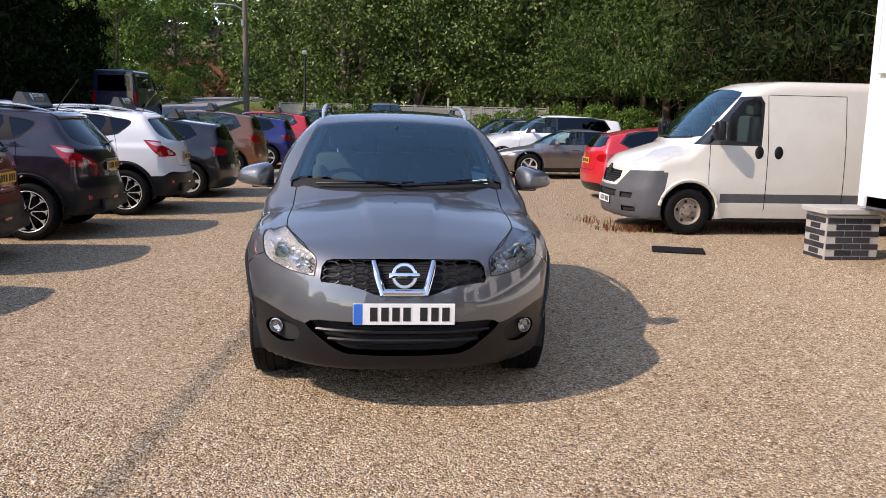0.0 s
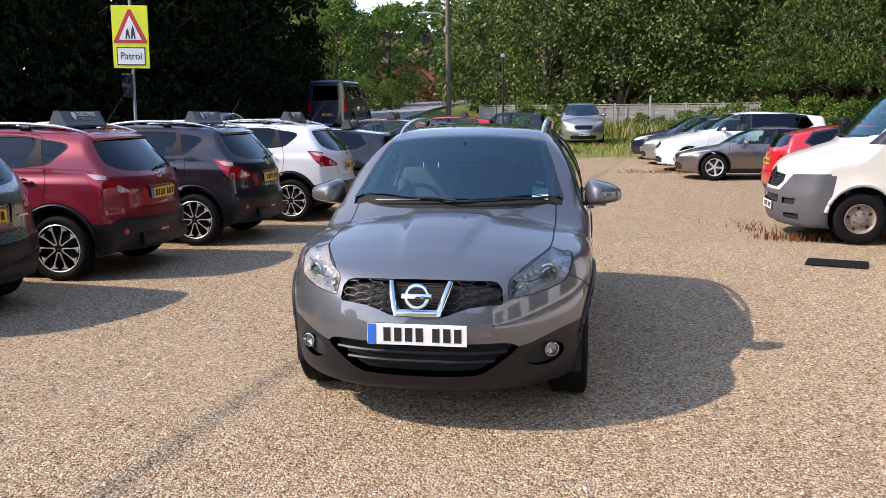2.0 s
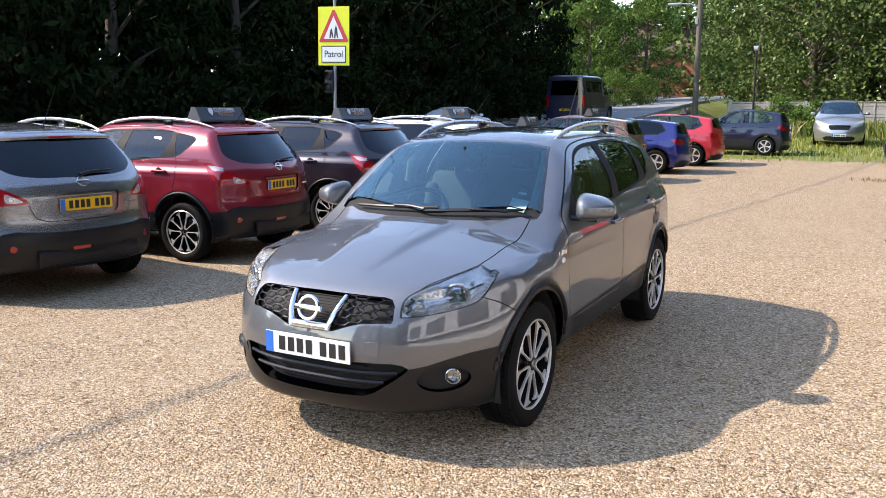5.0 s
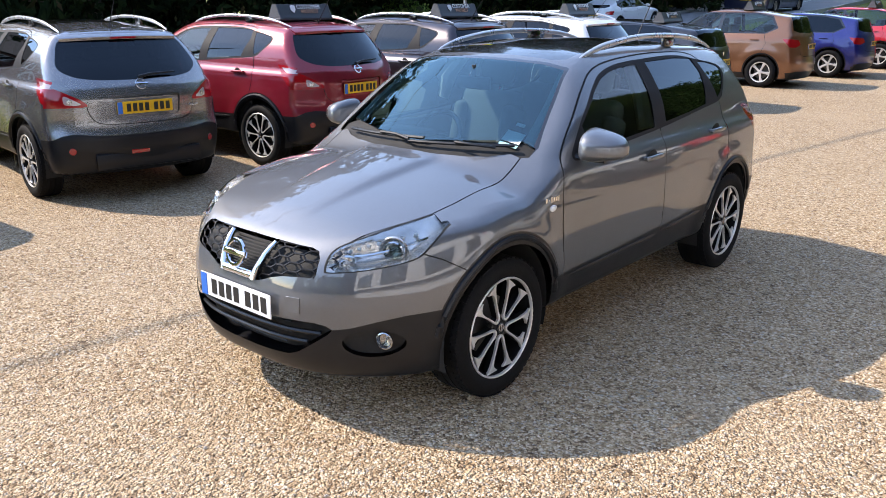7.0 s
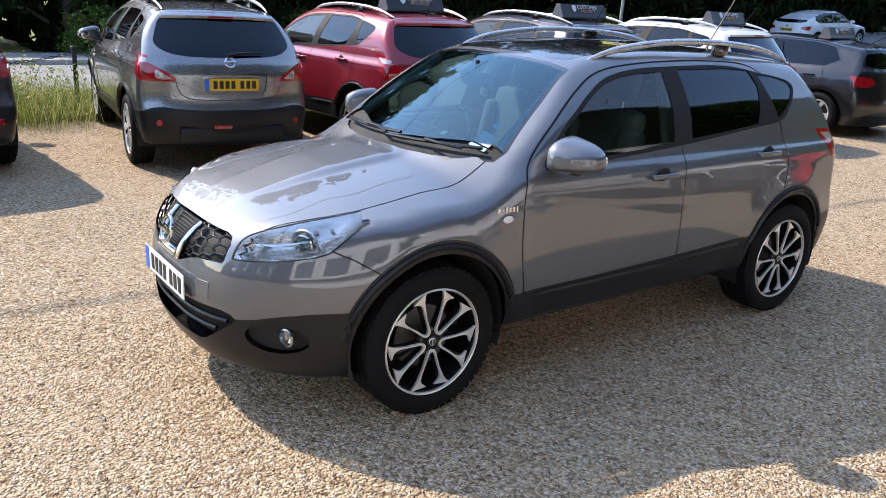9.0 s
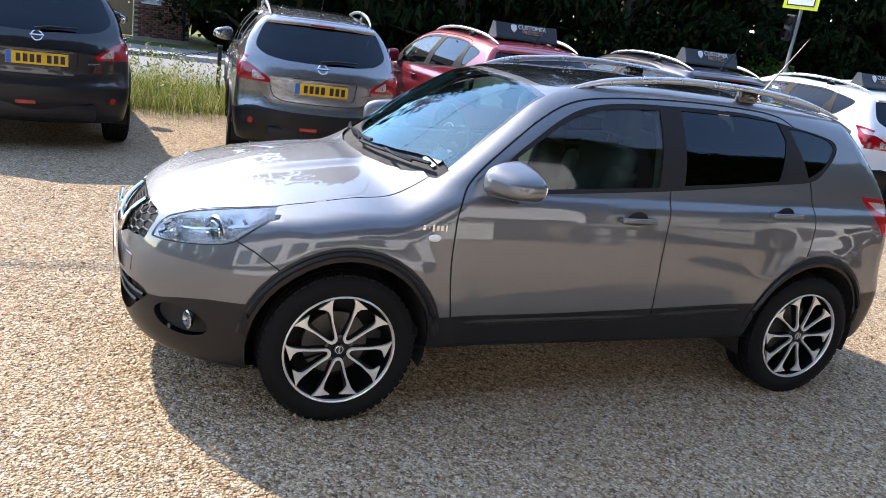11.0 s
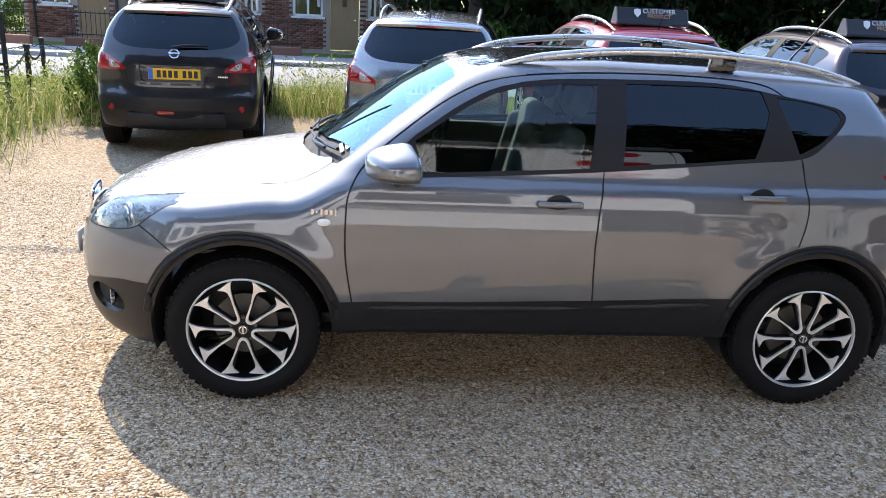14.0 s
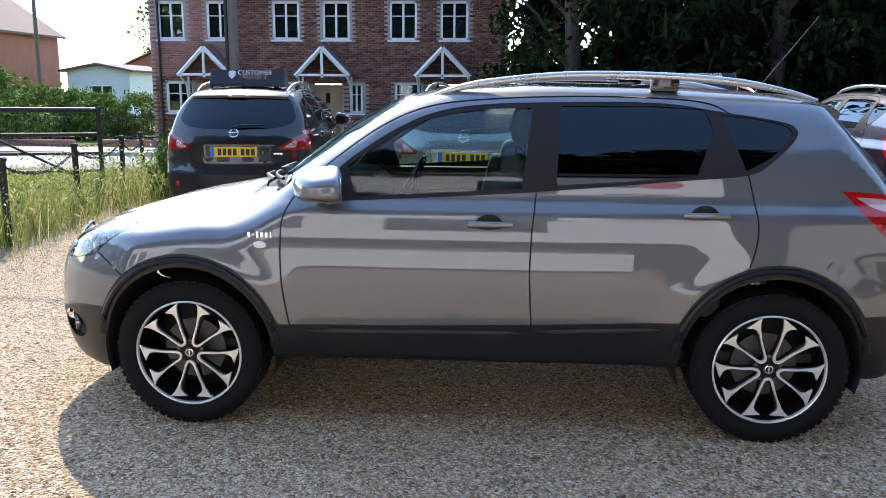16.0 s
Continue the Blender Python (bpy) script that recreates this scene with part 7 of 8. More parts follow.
NET = stuff_mat("pale_curtain", (0.50, 0.50, 0.50), 0.9, vary=0.15, scale=6)
PANE = glass_mat("house_window_glass", (0.45, 0.5, 0.52), 1.8)


def window_in(parent, y, z, w, h, x):
    """A white casement window in a wall that looks to +x."""
    win = new("window")
    win.parent = parent
    b = bmesh.new()
    for dy, dz, sy, sz in ((0, h / 2 - 0.04, w, 0.08), (0, -h / 2 + 0.04, w, 0.08), (-w / 2 + 0.04, 0, 0.08, h), (w / 2 - 0.04, 0, 0.08, h), (0, 0, 0.07, h)):
        box_bm((0.09, sy, sz), (x + 0.02, y + dy, z + dz), 0.008, 1, bm=b)
    for s in (-1, 1):
        box_bm((0.04, w / 2, 0.03), (x + 0.02, y + s * w / 4, z + h * 0.12), 0.0, bm=b)
    part("window_frame", b, UPVC, win)
    part("window_sill", box_bm((0.16, w + 0.14, 0.06), (x + 0.05, y, z - h / 2 - 0.03), 0.01, 1), UPVC, win)
    for s in (-1, 1):
        part("pane", box_bm((0.008, w / 2 - 0.08, h - 0.12), (x + 0.015, y + s * w / 4, z), 0.0), PANE, win)
    part("curtain", box_bm((0.02, w * 0.8, h * 0.85), (x - 0.16, y, z - 0.03), 0.0), NET, win)
    # added dark sheet stands in for the shade of the room
    part("room_shade_sheet", box_bm((0.02, w, h), (x - 0.26, y, z), 0.0), M["cabin_dark"], win)


def terrace():
    x, y0, y1, z0 = -24.5, -10.1, 2.5, -0.36
    ob = thing("house", pose(0, 0, 0), "two-storey red-brown brick terrace with white windows and porches", "house")
    eaves = z0 + 5.3
    openings = []
    doors = (-7.9, -3.8, 0.3)
    lower, upper = z0 + 1.60, z0 + 4.24
    for d in doors:
        openings.append((d - 1.22, lower, 1.0, 1.10))
        openings.append((d + 1.02, lower, 0.46, 1.05))
        openings.append((d - 1.42, upper, 0.95, 1.30))
        openings.append((d + 0.34, upper, 0.95, 1.30))
    # wall of strips round the openings, so that they go through
    ys = sorted({y0, y1} | {o[0] - o[2] / 2 for o in openings} | {o[0] + o[2] / 2 for o in openings} | {d - 0.5 for d in doors} | {d + 0.5 for d in doors})
    b = bmesh.new()
    for a, c in zip(ys, ys[1:]):
        mid = (a + c) / 2
        holes = sorted([(o[1] - o[3] / 2, o[1] + o[3] / 2) for o in openings if abs(mid - o[0]) < o[2] / 2] + [(z0 - 0.1, z0 + 2.1) for d in doors if abs(mid - d) < 0.5])
        z = z0 - 0.4
        for h0, h1 in holes + [(eaves, eaves)]:
            if h0 - z > 0.01:
                box_bm((0.30, c - a, h0 - z), (x - 0.15, mid, (h0 + z) / 2), 0.0, bm=b)
            z = max(z, h1)
    part("wall", b, MORTAR, ob)
    for s, ya in ((0, y0), (1, y1)):
        part("wall", box_bm((7.0, 0.3, eaves - z0 + 0.4), (x - 3.8, ya + (0.15 if s == 0 else -0.15), (eaves + z0 - 0.4) / 2), 0.0), BRICK, ob)
    b = bmesh.new()
    vs = [b.verts.new(q) for q in ((x + 0.35, y0 - 0.3, eaves - 0.1), (x + 0.35, y1 + 0.3, eaves - 0.1), (x - 3.6, y1 + 0.3, eaves + 2.9), (x - 3.6, y0 - 0.3, eaves + 2.9), (x - 7.6, y0 - 0.3, eaves - 0.1), (x - 7.6, y1 + 0.3, eaves - 0.1))]
    for q in ((0, 1, 2, 3), (3, 2, 5, 4), (0, 3, 4), (1, 5, 2)):
        b.faces.new([vs[i] for i in q])
    part("roof", b, TILE, ob)
    part("gutter", tube_bm([(x + 0.30, y0 - 0.3, eaves - 0.08), (x + 0.30, y1 + 0.3, eaves - 0.08)], 0.06, 8), IRON, ob)
    for y in (y0 + 0.35, y1 - 0.2):
        part("downpipe", tube_bm([(x + 0.08, y, z0), (x + 0.08, y, eaves)], 0.045, 8), IRON, ob)
    for oy, oz, w, h in openings:
        window_in(ob, oy, oz, w, h, x - 0.10)
    for d in doors:
        door = new("door")
        door.parent = ob
        part("door_leaf", box_bm((0.06, 0.96, 2.06), (x - 0.10, d, z0 + 1.03), 0.01, 1), OAK, door, "oak-coloured door with small glazing")
        part("glazing", box_bm((0.02, 0.16, 0.36), (x - 0.068, d, z0 + 1.60), 0.005, 1), PANE, door)
        part("door_knob", cyl_bm(0.03, 0.03, 0.05, (x - 0.05, d + 0.36, z0 + 1.0), (0, 90, 0), 10), M["chrome"], door)
        porch = new("porch")
        porch.parent = ob
        zt, wide, rise, out = z0 + 2.36, 0.92, 0.95, 0.85
        for s in (-1, 1):
            b = bmesh.new()
            q = [(x, d, zt + rise + 0.04), (x + out, d, zt + rise + 0.04), (x + out, d + s * (wide + 0.1), zt - 0.02), (x, d + s * (wide + 0.1), zt - 0.02)]
            v1 = [b.verts.new(p) for p in q]
            v2 = [b.verts.new((p[0], p[1], p[2] + 0.09)) for p in q]
            b.faces.new(v1)
            b.faces.new(v2)
            for i in range(4):
                b.faces.new((v1[i], v1[(i + 1) % 4], v2[(i + 1) % 4], v2[i]))
            bmesh.ops.recalc_face_normals(b, faces=b.faces[:])
            part("porch_roof", b, TILE, porch)
            part("barge_board", tube_bm([(x + out + 0.01, d, zt + rise - 0.02), (x + out + 0.01, d + s * wide, zt - 0.02)], 0.075, 4), WHITE, porch)
            part("bracket", tube_bm([(x + out - 0.06, d + s * 0.86, zt - 0.04), (x + 0.25, d + s * 0.86, zt - 0.35), (x + 0.04, d + s * 0.86, zt - 0.95)], 0.045, 4), WHITE, porch)
            part("bracket_post", box_bm((0.07, 0.07, 0.95), (x + 0.04, d + s * 0.86, zt - 0.5), 0.0), WHITE, porch)
            arc = [(x + out + 0.01, d + s * 0.78 * math.cos(a), zt - 0.02 + 0.62 * math.sin(a)) for a in np.linspace(0.05, 1.25, 6)]
            part("brace", tube_bm(arc, 0.035, 4), WHITE, porch)
        part("tie_beam", box_bm((0.07, 2 * wide, 0.08), (x + out, d, zt + 0.02), 0.0), WHITE, porch)
        part("king_post", box_bm((0.07, 0.08, rise), (x + out, d, zt + rise / 2 - 0.08), 0.0), WHITE, porch)
    # brick courses in relief: the 300 nearest the first porch are single parts, the rest joined
    bl, bh, gap = 0.215, 0.065, 0.010
    bb = box_bm((0.024, bl, bh), (0, 0, 0), 0.0)
    brick_mesh = bpy.data.meshes.new("brick")
    bb.to_mesh(brick_mesh)
    bb.free()
    brick_mesh.materials.append(BRICK)
    cube_v = np.array([(sx, sy, sz) for sx in (-0.012, 0.012) for sy in (-bl / 2, bl / 2) for sz in (-bh / 2, bh / 2)])
    cube_f = np.array([(0, 1, 3, 2), (4, 6, 7, 5), (0, 4, 5, 1), (2, 3, 7, 6), (0, 2, 6, 4), (1, 5, 7, 3)])
    rest, single = [], 0
    row = 0
    z = z0 + 0.04
    while z < eaves - 0.05:
        y = y0 + 0.12 + (bl / 2 if row % 2 else 0)
        while y < y1 - 0.1:
            clear = all(not (abs(y - o[0]) < o[2] / 2 + bl / 2 and abs(z - o[1]) < o[3] / 2 + bh / 2) for o in openings) and all(not (abs(y - d) < 0.5 + bl / 2 and z < z0 + 2.1 + bh / 2) for d in doors)
            if clear:
                if single < 300 and -10.6 < y < -7.0 and z > z0 + 2.3:
                    k = bpy.data.objects.new("brick", brick_mesh)
                    scene.collection.objects.link(k)
                    k.parent = ob
                    k.location = (x, y, z)
                    single += 1
                else:
                    rest.append((x, y, z))
            y += bl + gap
        z += bh + gap
        row += 1
    c = np.array(rest)
    v = (c[:, None] + cube_v[None]).reshape(-1, 3)
    f = (cube_f[None] + 8 * np.arange(len(c))[:, None, None]).reshape(-1, 4)
    island = island_mat("brick_course", [(0.0, (0.10, 0.045, 0.038)), (0.35, (0.17, 0.075, 0.055)), (0.7, (0.225, 0.10, 0.075)), (1.0, (0.27, 0.135, 0.10))], 0.9, 0.2)
    o = new("brick_course", quick_mesh("brick_course", v, f, island, 4))
    o.parent = ob
    tagged(o, kind="stuff")
    return ob


terrace()


def plain_house(x, y, w, d, eaves, ridge, wall_mat, label, rz=0, windows=()):
    z0 = land(x, y) - 0.3
    ob = thing("house", pose(x, y, z0, 0, 0, rz), label, "house")
    part("wall", box_bm((w, d, eaves), (0, 0, eaves / 2), 0.0), wall_mat, ob)
    b = bmesh.new()
    for s in (-1, 1):
        b.faces.new([b.verts.new(q) for q in ((s * w / 2, -d / 2, eaves), (s * w / 2, d / 2, eaves), (s * w / 2, 0, ridge))])
    part("gable", b, wall_mat, ob)
    for s in (-1, 1):
        b = bmesh.new()
        lo, hi = [], []
        for u, v, q in ((-w / 2 - 0.3, s * (d / 2 + 0.35), eaves - 0.15), (w / 2 + 0.3, s * (d / 2 + 0.35), eaves - 0.15), (w / 2 + 0.3, 0, ridge + 0.05), (-w / 2 - 0.3, 0, ridge + 0.05)):
            lo.append(b.verts.new((u, v, q)))
            hi.append(b.verts.new((u, v, q + 0.12)))
        b.faces.new(lo)
        b.faces.new(hi)
        for i in range(4):
            b.faces.new((lo[i], lo[(i + 1) % 4], hi[(i + 1) % 4], hi[i]))
        bmesh.ops.recalc_face_normals(b, faces=b.faces[:])
        part("roof", b, TILE, ob)
    for u, q, ww, hh in windows:
        window_in(ob, u, q, ww, hh, w / 2 + 0.02)
    return ob


ORANGE_BRICK = stuff_mat("orange_brick", (0.30, 0.12, 0.07), 0.9, vary=0.25, scale=1.5, fine=30, relief=0.2)
RENDERED = stuff_mat("pale_render", (0.62, 0.68, 0.66), 0.8, vary=0.06, scale=1)
plain_house(-40, -28.4, 9, 8, 5.4, 8.2, ORANGE_BRICK, "orange-brown brick gabled house behind a hedge", 0, ((2.7, 1.5, 1.1, 1.1),))
cab = plain_house(-44, -20.3, 6, 3.6, 3.4, 3.6, RENDERED, "pale rendered flat-roofed annexe with one window", 0, ((0.2, 1.9, 1.3, 1.3),))
plain_house(-62, -23, 8, 12, 3.0, 5.6, ORANGE_BRICK, "distant orange brick bungalow with tiled roof")
plain_house(-52, -19.5, 5, 4, 2.4, 3.4, GALV, "small grey shed with a pitched roof")
plain_house(-18.0, 92, 14, 9, 4.6, 8.0, ORANGE_BRICK, "distant house with a brown tiled roof among trees")
plain_house(-36, 14, 8, 9, 5.0, 8.0, ORANGE_BRICK, "brick house half hidden behind dark trees")

# low railings before the terrace
def railing(x, y0, y1, label):
    ob = thing("railing", pose(0, 0, 0), label, "railing")
    z = land(x, (y0 + y1) / 2)
    part("plinth", box_bm((0.25, y1 - y0, 0.35), (x, (y0 + y1) / 2, z + 0.15), 0.02, 1), BRICK, ob)
    for h in (0.42, 1.05):
        part("rail", box_bm((0.03, y1 - y0, 0.03), (x, (y0 + y1) / 2, z + h), 0.0), IRON, ob)
    for k in range(int((y1 - y0) / 0.14)):
        part("baluster", box_bm((0.014, 0.014, 0.80), (x, y0 + 0.07 + 0.14 * k, z + 0.72), 0.0), IRON, ob)
    return ob


railing(-21.8, -10.8, -8.9, "black iron railing on a low brick plinth")
railing(-21.8, -7.9, -4.9, "black iron railing on a low brick plinth")
railing(-21.8, -3.9, -0.9, "black iron railing on a low brick plinth")
railing(-21.2, -15.6, -11.4, "black iron railing beside the pavement")
# ---- chain fence, gate, poles and signs ----
def post_at(x, y, h=0.85, lean=0):
    p = thing("fence_post", pose(x, y, land(x, y), lean, lean * 0.5, 0), "black iron fence post with a chain ring", "post", "chain fence")
    part("shaft", box_bm((0.055, 0.055, h + 0.1), (0, 0, h / 2 - 0.05), 0.006, 1), IRON, p)
    part("cap", box_bm((0.075, 0.075, 0.05), (0, 0, h), 0.012, 1), IRON, p)
    return p


def chain(a, b, sag=0.16):
    ob = thing("chain", Matrix.Identity(4), "black iron chain hanging between fence posts", "chain", "chain fence")
    a, b = Vector(a), Vector(b)
    n = int((b - a).length / 0.052)
    bm = bmesh.new()
    for k in range(n):
        u = (k + 0.5) / n
        p = a.lerp(b, u)
        p.z -= 4 * sag * u * (1 - u)
        ring = [(0.032 * math.cos(q), 0.016 * math.sin(q), 0) for q in (2 * math.pi * i / 8 for i in range(9))]
        t = tube_bm(ring, 0.0055, 4)
        d = b - a
        t.transform(Matrix.Translation(p) @ Vector((d.x, d.y, d.z - 4 * sag * (1 - 2 * u))).to_track_quat("X", "Z").to_matrix().to_4x4() @ pose(0, 0, 0, 90 if k % 2 else 0, 0, 0))
        join(bm, t)
    o = part("chain_link", bm, IRON, ob)
    tagged(o, kind="stuff")
    return ob


line = [(-3.20, -2.50), (-5.30, -2.88), (-7.05, -3.12), (-8.6, -3.5)]
line2 = [(-8.75, -6.2), (-8.6, -3.5), (-8.6, -0.95), (-8.6, 1.5), (-8.6, 4.0), (-8.6, 6.5), (-8.6, 9.0)]
for k, (x, y) in enumerate(line[:3] + line2):
    post_at(x, y, 0.86, rnd.uniform(-2, 2))
for row in (line, line2):
    for (xa, ya), (xb, yb) in zip(row, row[1:]):
        chain((xa, ya, land(xa, ya) + 0.80), (xb, yb, land(xb, yb) + 0.80))

gate = thing("field_gate", pose(-6.65, -3.23, land(-6.65, -3.23), 0, 0, -66), "old black iron field gate standing open in weeds", "gate")
for x, h in ((0, 1.30), (1.9, 1.25), (3.9, 1.30)):
    part("upright", box_bm((0.06 if x != 1.9 else 0.04, 0.05, h), (-x * -1, 0, h / 2), 0.005, 1), IRON, gate)
for z in (0.18, 0.42, 0.66, 0.92, 1.25):
    part("rail", tube_bm([(0, 0, z), (3.9, 0, z + 0.02)], 0.022 if z < 1 else 0.034, 8), IRON, gate)
part("brace", tube_bm([(0.05, 0, 0.2), (1.9, 0, 1.2)], 0.018, 6), IRON, gate)
part("brace", tube_bm([(3.85, 0, 0.2), (1.9, 0, 1.2)], 0.018, 6), IRON, gate)

sign = thing("school_sign", pose(-8.54, 12.0, land(-8.4, 12.0), 0, 1.0, 12) @ Matrix.Diagonal((0.86, 0.95, 0.97, 1)), "yellow-backed warning sign on a grey post", "road sign")
part("post", tube_bm([(0, 0.03, -0.2), (0, 0.03, 4.35)], 0.038, 12), GALV, sign, smooth=True)
part("backing", box_bm((0.86, 0.012, 1.30), (0, -0.03, 3.46), 0.004, 1), YELLOW_SIGN, sign, "fluorescent yellow backing board")
part("red_triangle", prism_bm([(-0.38, 0), (0.38, 0), (0.40, 0.03), (0.03, 0.70), (-0.03, 0.70), (-0.40, 0.03)], 0.006, 0, m=pose(0, -0.036, 3.33, 90, 0, 0)), RED_SIGN, sign)
part("white_triangle", prism_bm([(-0.27, 0), (0.27, 0), (0, 0.50)], 0.004, 0, m=pose(0, -0.042, 3.40, 90, 0, 0)), WHITE, sign)
for x, h in ((-0.06, 0.22), (0.07, 0.28)):
    part("plain_mark", prism_bm([(-0.055, 0), (-0.02, 0.0), (0.0, 0.09), (0.03, 0.0), (0.06, 0.0), (0.03, h * 0.7), (0.0, h), (-0.035, h * 0.7)], 0.003, 0, m=pose(x, -0.046, 3.42, 90, 0, 0)), BLACK_SIGN, sign)
part("plate_border", box_bm((0.68, 0.006, 0.38), (0, -0.040, 3.06), 0.0), BLACK_SIGN, sign)
part("plate", box_bm((0.63, 0.006, 0.33), (0, -0.043, 3.06), 0.0), WHITE, sign)
words("Patrol", 0.215, pose(0, -0.049, 3.06, 90, 0, 0), BLACK_SIGN, sign)
part("lamp_box", box_bm((0.22, 0.16, 0.50), (-0.13, 0.0, 2.45), 0.02, 2), IRON, sign, "dark flashing-lamp box")
for z in (2.58, 2.33):
    part("lamp_hood", cyl_bm(0.085, 0.09, 0.12, (-0.13, -0.11, z), (90, 0, 0), 16, caps=False), IRON, sign)

pole = thing("telegraph_pole", pose(-7.4, 45, land(-7.4, 45)), "tall dark wooden pole with a street lamp arm", "pole")
part("shaft", tube_bm([(0, 0, -0.3), (0, 0, 5), (0, 0, 11.7)], [0.17, 0.15, 0.12], 12), OLDWOOD, pole, smooth=True)
part("lamp_arm", tube_bm([(0, 0, 6.85), (-0.5, 0, 7.15), (-1.2, 0, 7.20)], 0.035, 8), GALV, pole)
part("lamp_head", box_bm((0.75, 0.24, 0.13), (-1.4, 0, 7.19), 0.05, 3), GALV, pole, "pale street lamp head")
part("junction_box", box_bm((0.16, 0.14, 0.35), (-0.14, -0.1, 6.2), 0.01, 1), GALV, pole)
wire = thing("overhead_cable", Matrix.Identity(4), "thin black overhead cable hung from the pole", "cable")
part("cable", tube_bm(spline([(-7.4, 45, land(-7.4, 45) + 11.5), (-8.3, 25, 10.75), (-9.3, 6.2, 8.8), (-9.3, -4, 7.75), (-9.3, -16, 7.0), (-9.3, -32, 7.2), (-9.3, -60, 9.5)], 6), 0.022, 6), IRON, wire, smooth=True)
pole = thing("telegraph_pole", pose(-19.2, -5.4, land(-19.2, -5.4)), "brown wooden pole before the brick terrace", "pole")
part("shaft", tube_bm([(0, 0, -0.3), (0, 0, 5), (0.05, 0, 9.5)], [0.19, 0.17, 0.14], 12), OLDWOOD, pole, smooth=True)
part("cable_guard", tube_bm([(0.16, -0.12, 0), (0.16, -0.12, 9.3)], 0.05, 8), IRON, pole)
pole = thing("street_lamp", pose(-30, -17.4, land(-30, -17.4)), "tall grey street lamp column", "street lamp")
part("column", tube_bm([(0, 0, -0.3), (0, 0, 8)], [0.10, 0.07], 10), OLDWOOD, pole, smooth=True)
part("lamp_head", box_bm((0.5, 0.2, 0.12), (0.2, 0, 8.0), 0.04, 2), GALV, pole)
pole = thing("street_lamp", pose(-3.7, 40.8, land(-3.7, 40.8)), "black street lamp with a small lantern", "street lamp")
part("column", tube_bm([(0, 0, -0.3), (0, 0, 4.3)], [0.06, 0.045], 10), IRON, pole, smooth=True)
part("lantern", box_bm((0.26, 0.26, 0.22), (0, 0, 4.42), 0.05, 2), GALV, pole)
name_sign = thing("street_sign", pose(-16.9, 51, land(-16.9, 51), 0, 0, 20), "low white street sign on two posts", "road sign")
part("board", box_bm((1.0, 0.03, 0.3), (0, 0, 0.95), 0.01, 1), WHITE, name_sign)
part("blue_board", box_bm((0.35, 0.03, 0.55), (1.0, 0, 0.85), 0.01, 1), M["plate_blue"], name_sign)
part("text_bar", box_bm((0.8, 0.004, 0.09), (0, -0.018, 0.97), 0.0), BLACK_SIGN, name_sign)
for x in (-0.4, 0.4, 1.0):
    part("post", box_bm((0.05, 0.05, 1.1), (x, 0.04, 0.5), 0.0), GALV, name_sign)

# panel fence at the end of the yard
CONCRETE = stuff_mat("concrete_post", (0.40, 0.39, 0.36), 0.9, vary=0.2, scale=3, fine=50, relief=0.2)
PALEWOOD = stuff_mat("sun_bleached_fence_board", (0.44, 0.41, 0.36), 0.9, vary=0.25, scale=4, fine=40, relief=0.3, stretch=(0.6, 6, 6), per_object=0.15)
fence = thing("panel_fence", pose(0, 0, 0), "sun-bleached lap panel fence with concrete posts", "fence")
for k in range(9):
    x = -5.4 + 1.93 * k
    y = 44.2 - 0.10 * k
    z = land(x, y)
    part("post", box_bm((0.11, 0.11, 1.85 if k != 5 else 2.3), (x, y, z + 0.9 if k != 5 else z + 1.1), 0.008, 1), CONCRETE, fence)
    if k < 8:
        for j in range(12):
            part("board", box_bm((1.80, 0.02, 0.16), (x + 0.965, y - 0.05, z + 0.10 + 0.137 * j), 0.0, rot=None), PALEWOOD, fence)
        part("panel_cap", box_bm((1.82, 0.06, 0.04), (x + 0.965, y - 0.05, z + 1.76), 0.0), PALEWOOD, fence)
        for e in (0.12, 0.66, 1.27, 1.80):
            part("batten", box_bm((0.04, 0.03, 1.68), (x + e, y - 0.08, z + 0.88), 0.0), PALEWOOD, fence)

# ---- the white office beside the yard ----
CLAD = stuff_mat("white_cladding", (0.76, 0.77, 0.77), 0.5, vary=0.05, scale=1.2, fine=20)
ENGINEER = stuff_mat("dark_engineering_brick", (0.028, 0.028, 0.034), 0.55, vary=0.35, scale=3, fine=40, relief=0.15, per_object=0.35)
PALEMORTAR = stuff_mat("pale_mortar", (0.38, 0.36, 0.33), 0.95, vary=0.15)
office = thing("office_cabin", pose(5.50, -1.22, 0), "white clad office raised on dark brick piers", "building")
part("wall", box_bm((0.12, 12.2, 2.72), (0.06, 0, 2.0), 0.01, 1), CLAD, office)
part("end_wall", box_bm((4.6, 0.12, 2.72), (2.42, 6.04, 2.0), 0.01, 1), CLAD, office)
part("end_wall", box_bm((4.6, 0.12, 2.72), (2.42, -6.04, 2.0), 0.01, 1), CLAD, office)
part("back_wall", box_bm((0.12, 12.2, 2.72), (4.76, 0, 2.0), 0.01, 1), CLAD, office)
part("roof", box_bm((5.1, 12.6, 0.18), (2.4, 0, 3.45), 0.02, 1), M["plastic_grey"], office)
part("floor", box_bm((4.8, 12.1, 0.14), (2.4, 0, 0.69), 0.0), M["plastic_grey"], office)
part("skirt", box_bm((0.03, 11.0, 0.55), (0.25, -0.4, 0.30), 0.0), CLAD, office)
part("corner_trim", box_bm((0.10, 0.10, 2.72), (0.0, 6.10, 2.0), 0.01, 1), UPVC, office)
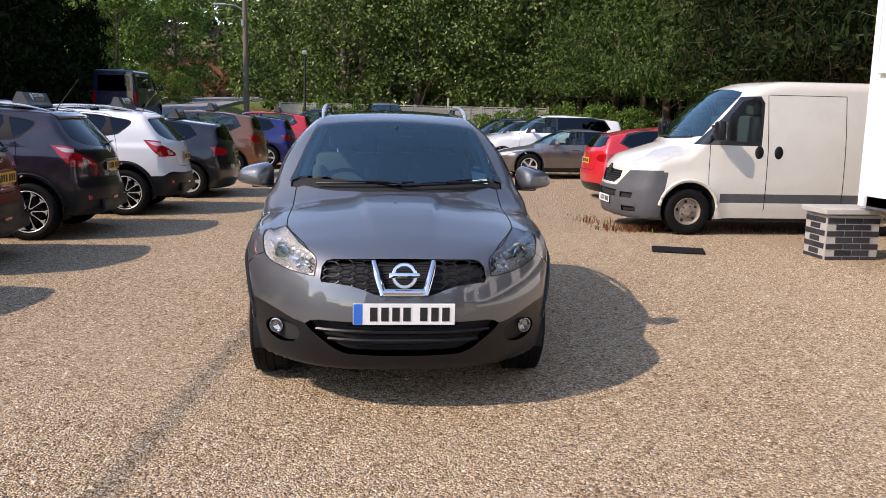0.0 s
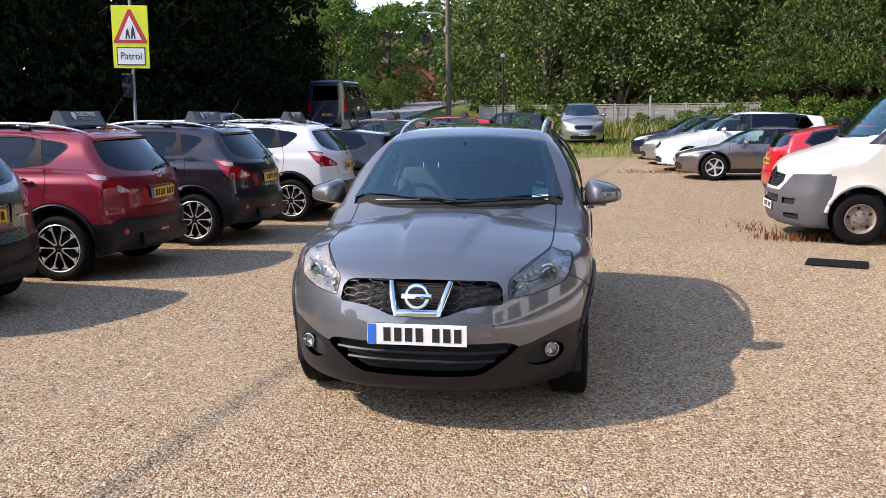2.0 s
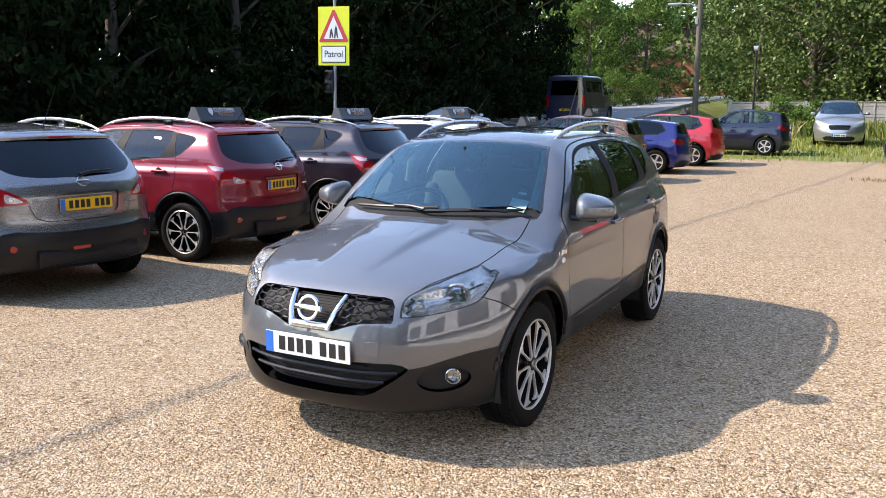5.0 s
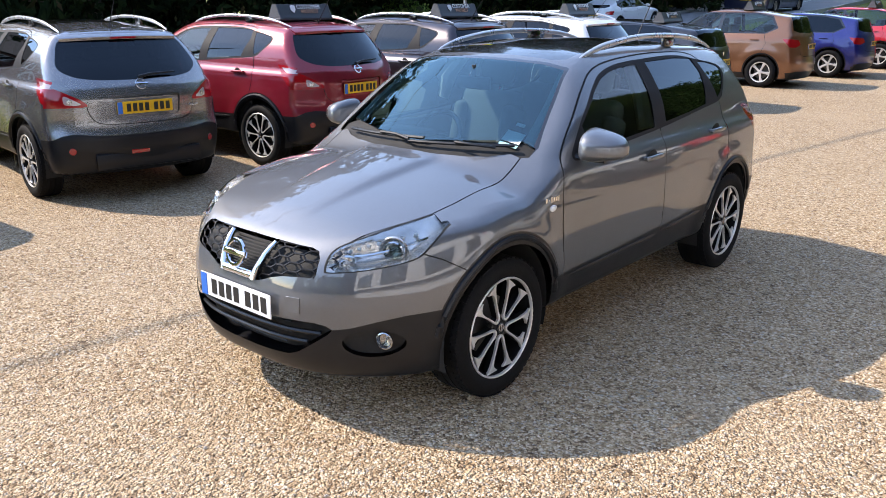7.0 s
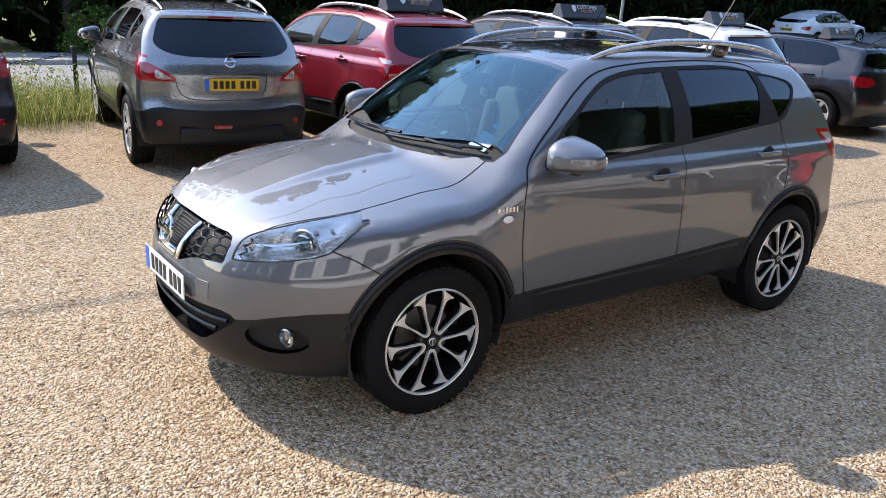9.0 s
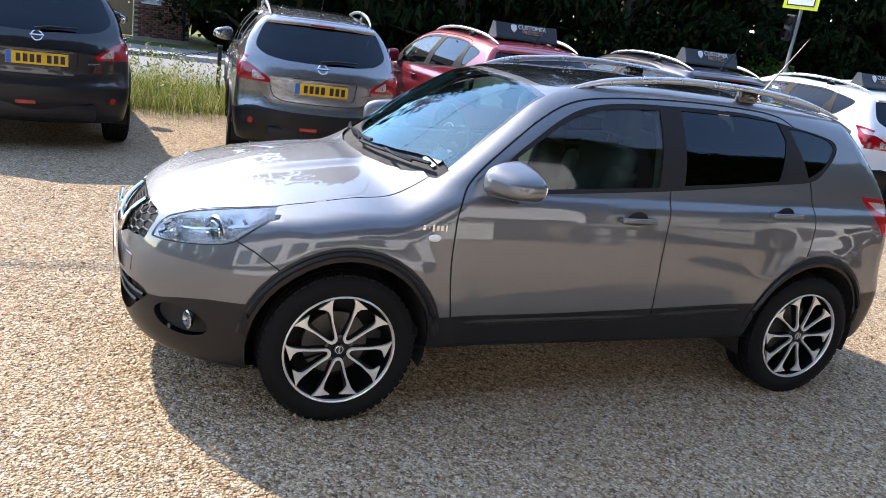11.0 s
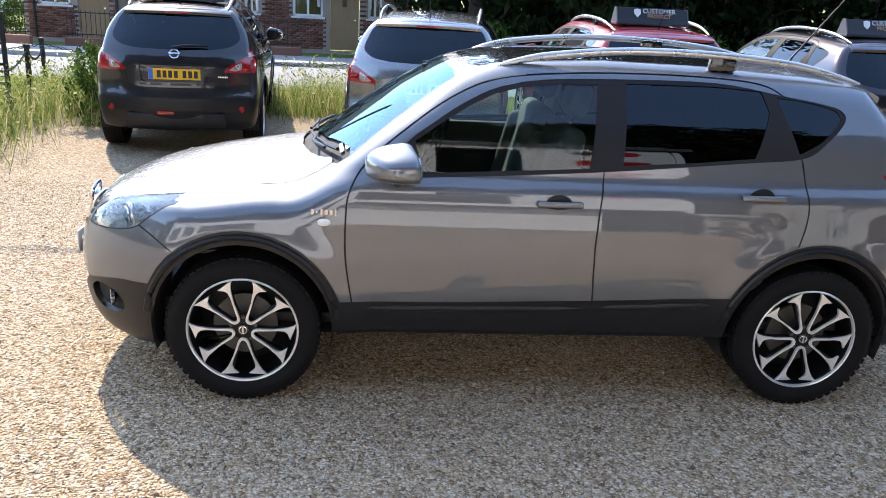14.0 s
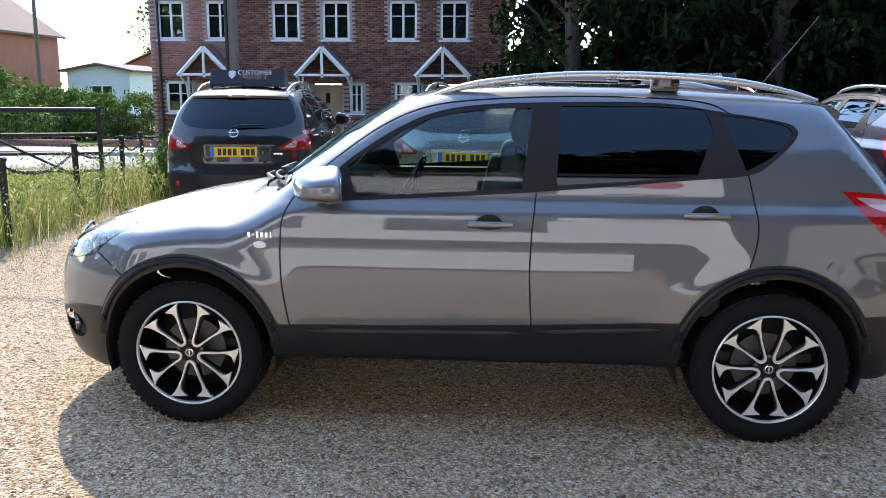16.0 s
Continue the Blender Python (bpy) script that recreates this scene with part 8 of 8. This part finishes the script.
for y in (-4.6, -2.0, 0.6, 3.2):
    w = new("office_window")
    w.parent = office
    b = bmesh.new()
    for dy, dz, sy, sz in ((0, 0.60, 1.66, 0.07), (0, -0.60, 1.66, 0.07), (-0.80, 0, 0.07, 1.27), (0.80, 0, 0.07, 1.27), (0, 0, 0.05, 1.15)):
        box_bm((0.06, sy, sz), (-0.025, y + dy, 1.62 + dz), 0.008, 1, bm=b)
    part("window_frame", b, M["plastic_grey"], w)
    for e in (-0.40, 0.40):
        part("pane", box_bm((0.012, 0.74, 1.12), (-0.008, y + e, 1.62), 0.0), M["gloss_black"], w)
board = thing("advertising_board", pose(5.46, 3.12, 2.88, 0, 0, 0), "white advertising board with red words on the office", "sign")
part("panel", box_bm((0.03, 3.3, 1.5), (0, 0.02, 0), 0.004, 1), WHITE, board)
part("trim", box_bm((0.02, 3.3, 0.03), (-0.02, 0.02, 0.73), 0.0), M["plastic_grey"], board)
words("Best price paid for your car", 0.27, pose(-0.020, -0.02, 0.56, 90, 0, -90), RED_SIGN, board)
part("flower_shape", prism_bm(ellipse(0, 0, 0.26, 0.17, 16), 0.004, 0, m=pose(-0.017, 1.02, 0.16, 90, 0, -90)), RED_SIGN, board)
part("leaf_shape", prism_bm(ellipse(0, 0, 0.20, 0.12, 16), 0.004, 0, m=pose(-0.017, 0.60, 0.14, 90, 0, -90)), BLACK_SIGN, board)
part("dark_panel", box_bm((0.006, 0.9, 0.95), (-0.017, -0.60, -0.22), 0.0), M["tint"], board, "dark window-like panel")
part("name_bar", box_bm((0.004, 0.95, 0.20), (-0.017, 0.90, -0.30), 0.0), RED_SIGN, board, "plain red bar")
cover = thing("drain_cover", pose(3.57, 5.50, 0.012, 0, 0, -18), "black rubber mat lying on the gravel", "mat")
part("sheet", box_bm((0.62, 0.42, 0.018), (0, 0, 0), 0.006, 1), M["rubber"], cover)

pier = thing("brick_pier", pose(5.42, 5.14, -0.035, 0, 0, 0), "dark brick pier with a concrete cap", "pier")
part("core", box_bm((0.64, 0.46, 0.56), (0, 0, 0.28), 0.0), PALEMORTAR, pier)
part("cap", box_bm((0.74, 0.56, 0.07), (0, 0, 0.605), 0.012, 2), CONCRETE, pier, "pale concrete coping slab")
bb = box_bm((0.205, 0.012, 0.062), (0, 0, 0), 0.003, 1)
me_b = bpy.data.meshes.new("brick")
bb.to_mesh(me_b)
bb.free()
me_b.materials.append(ENGINEER)
for row in range(7):
    z = 0.045 + 0.075 * row
    for face, span in ((0, 0.64), (1, 0.46), (2, 0.64), (3, 0.46)):
        n = int(span / 0.215) + 1
        for k in range(n):
            off = -span / 2 + 0.11 + 0.215 * k - (0.1075 if row % 2 else 0)
            if abs(off) > span / 2 - 0.055:
                continue
            k2 = bpy.data.objects.new("brick", me_b)
            scene.collection.objects.link(k2)
            k2.parent = pier
            a = 90 * face
            r = 0.232 if face % 2 == 0 else 0.322
            k2.matrix_basis = pose(0, 0, 0, 0, 0, a) @ pose(off, -r, z)
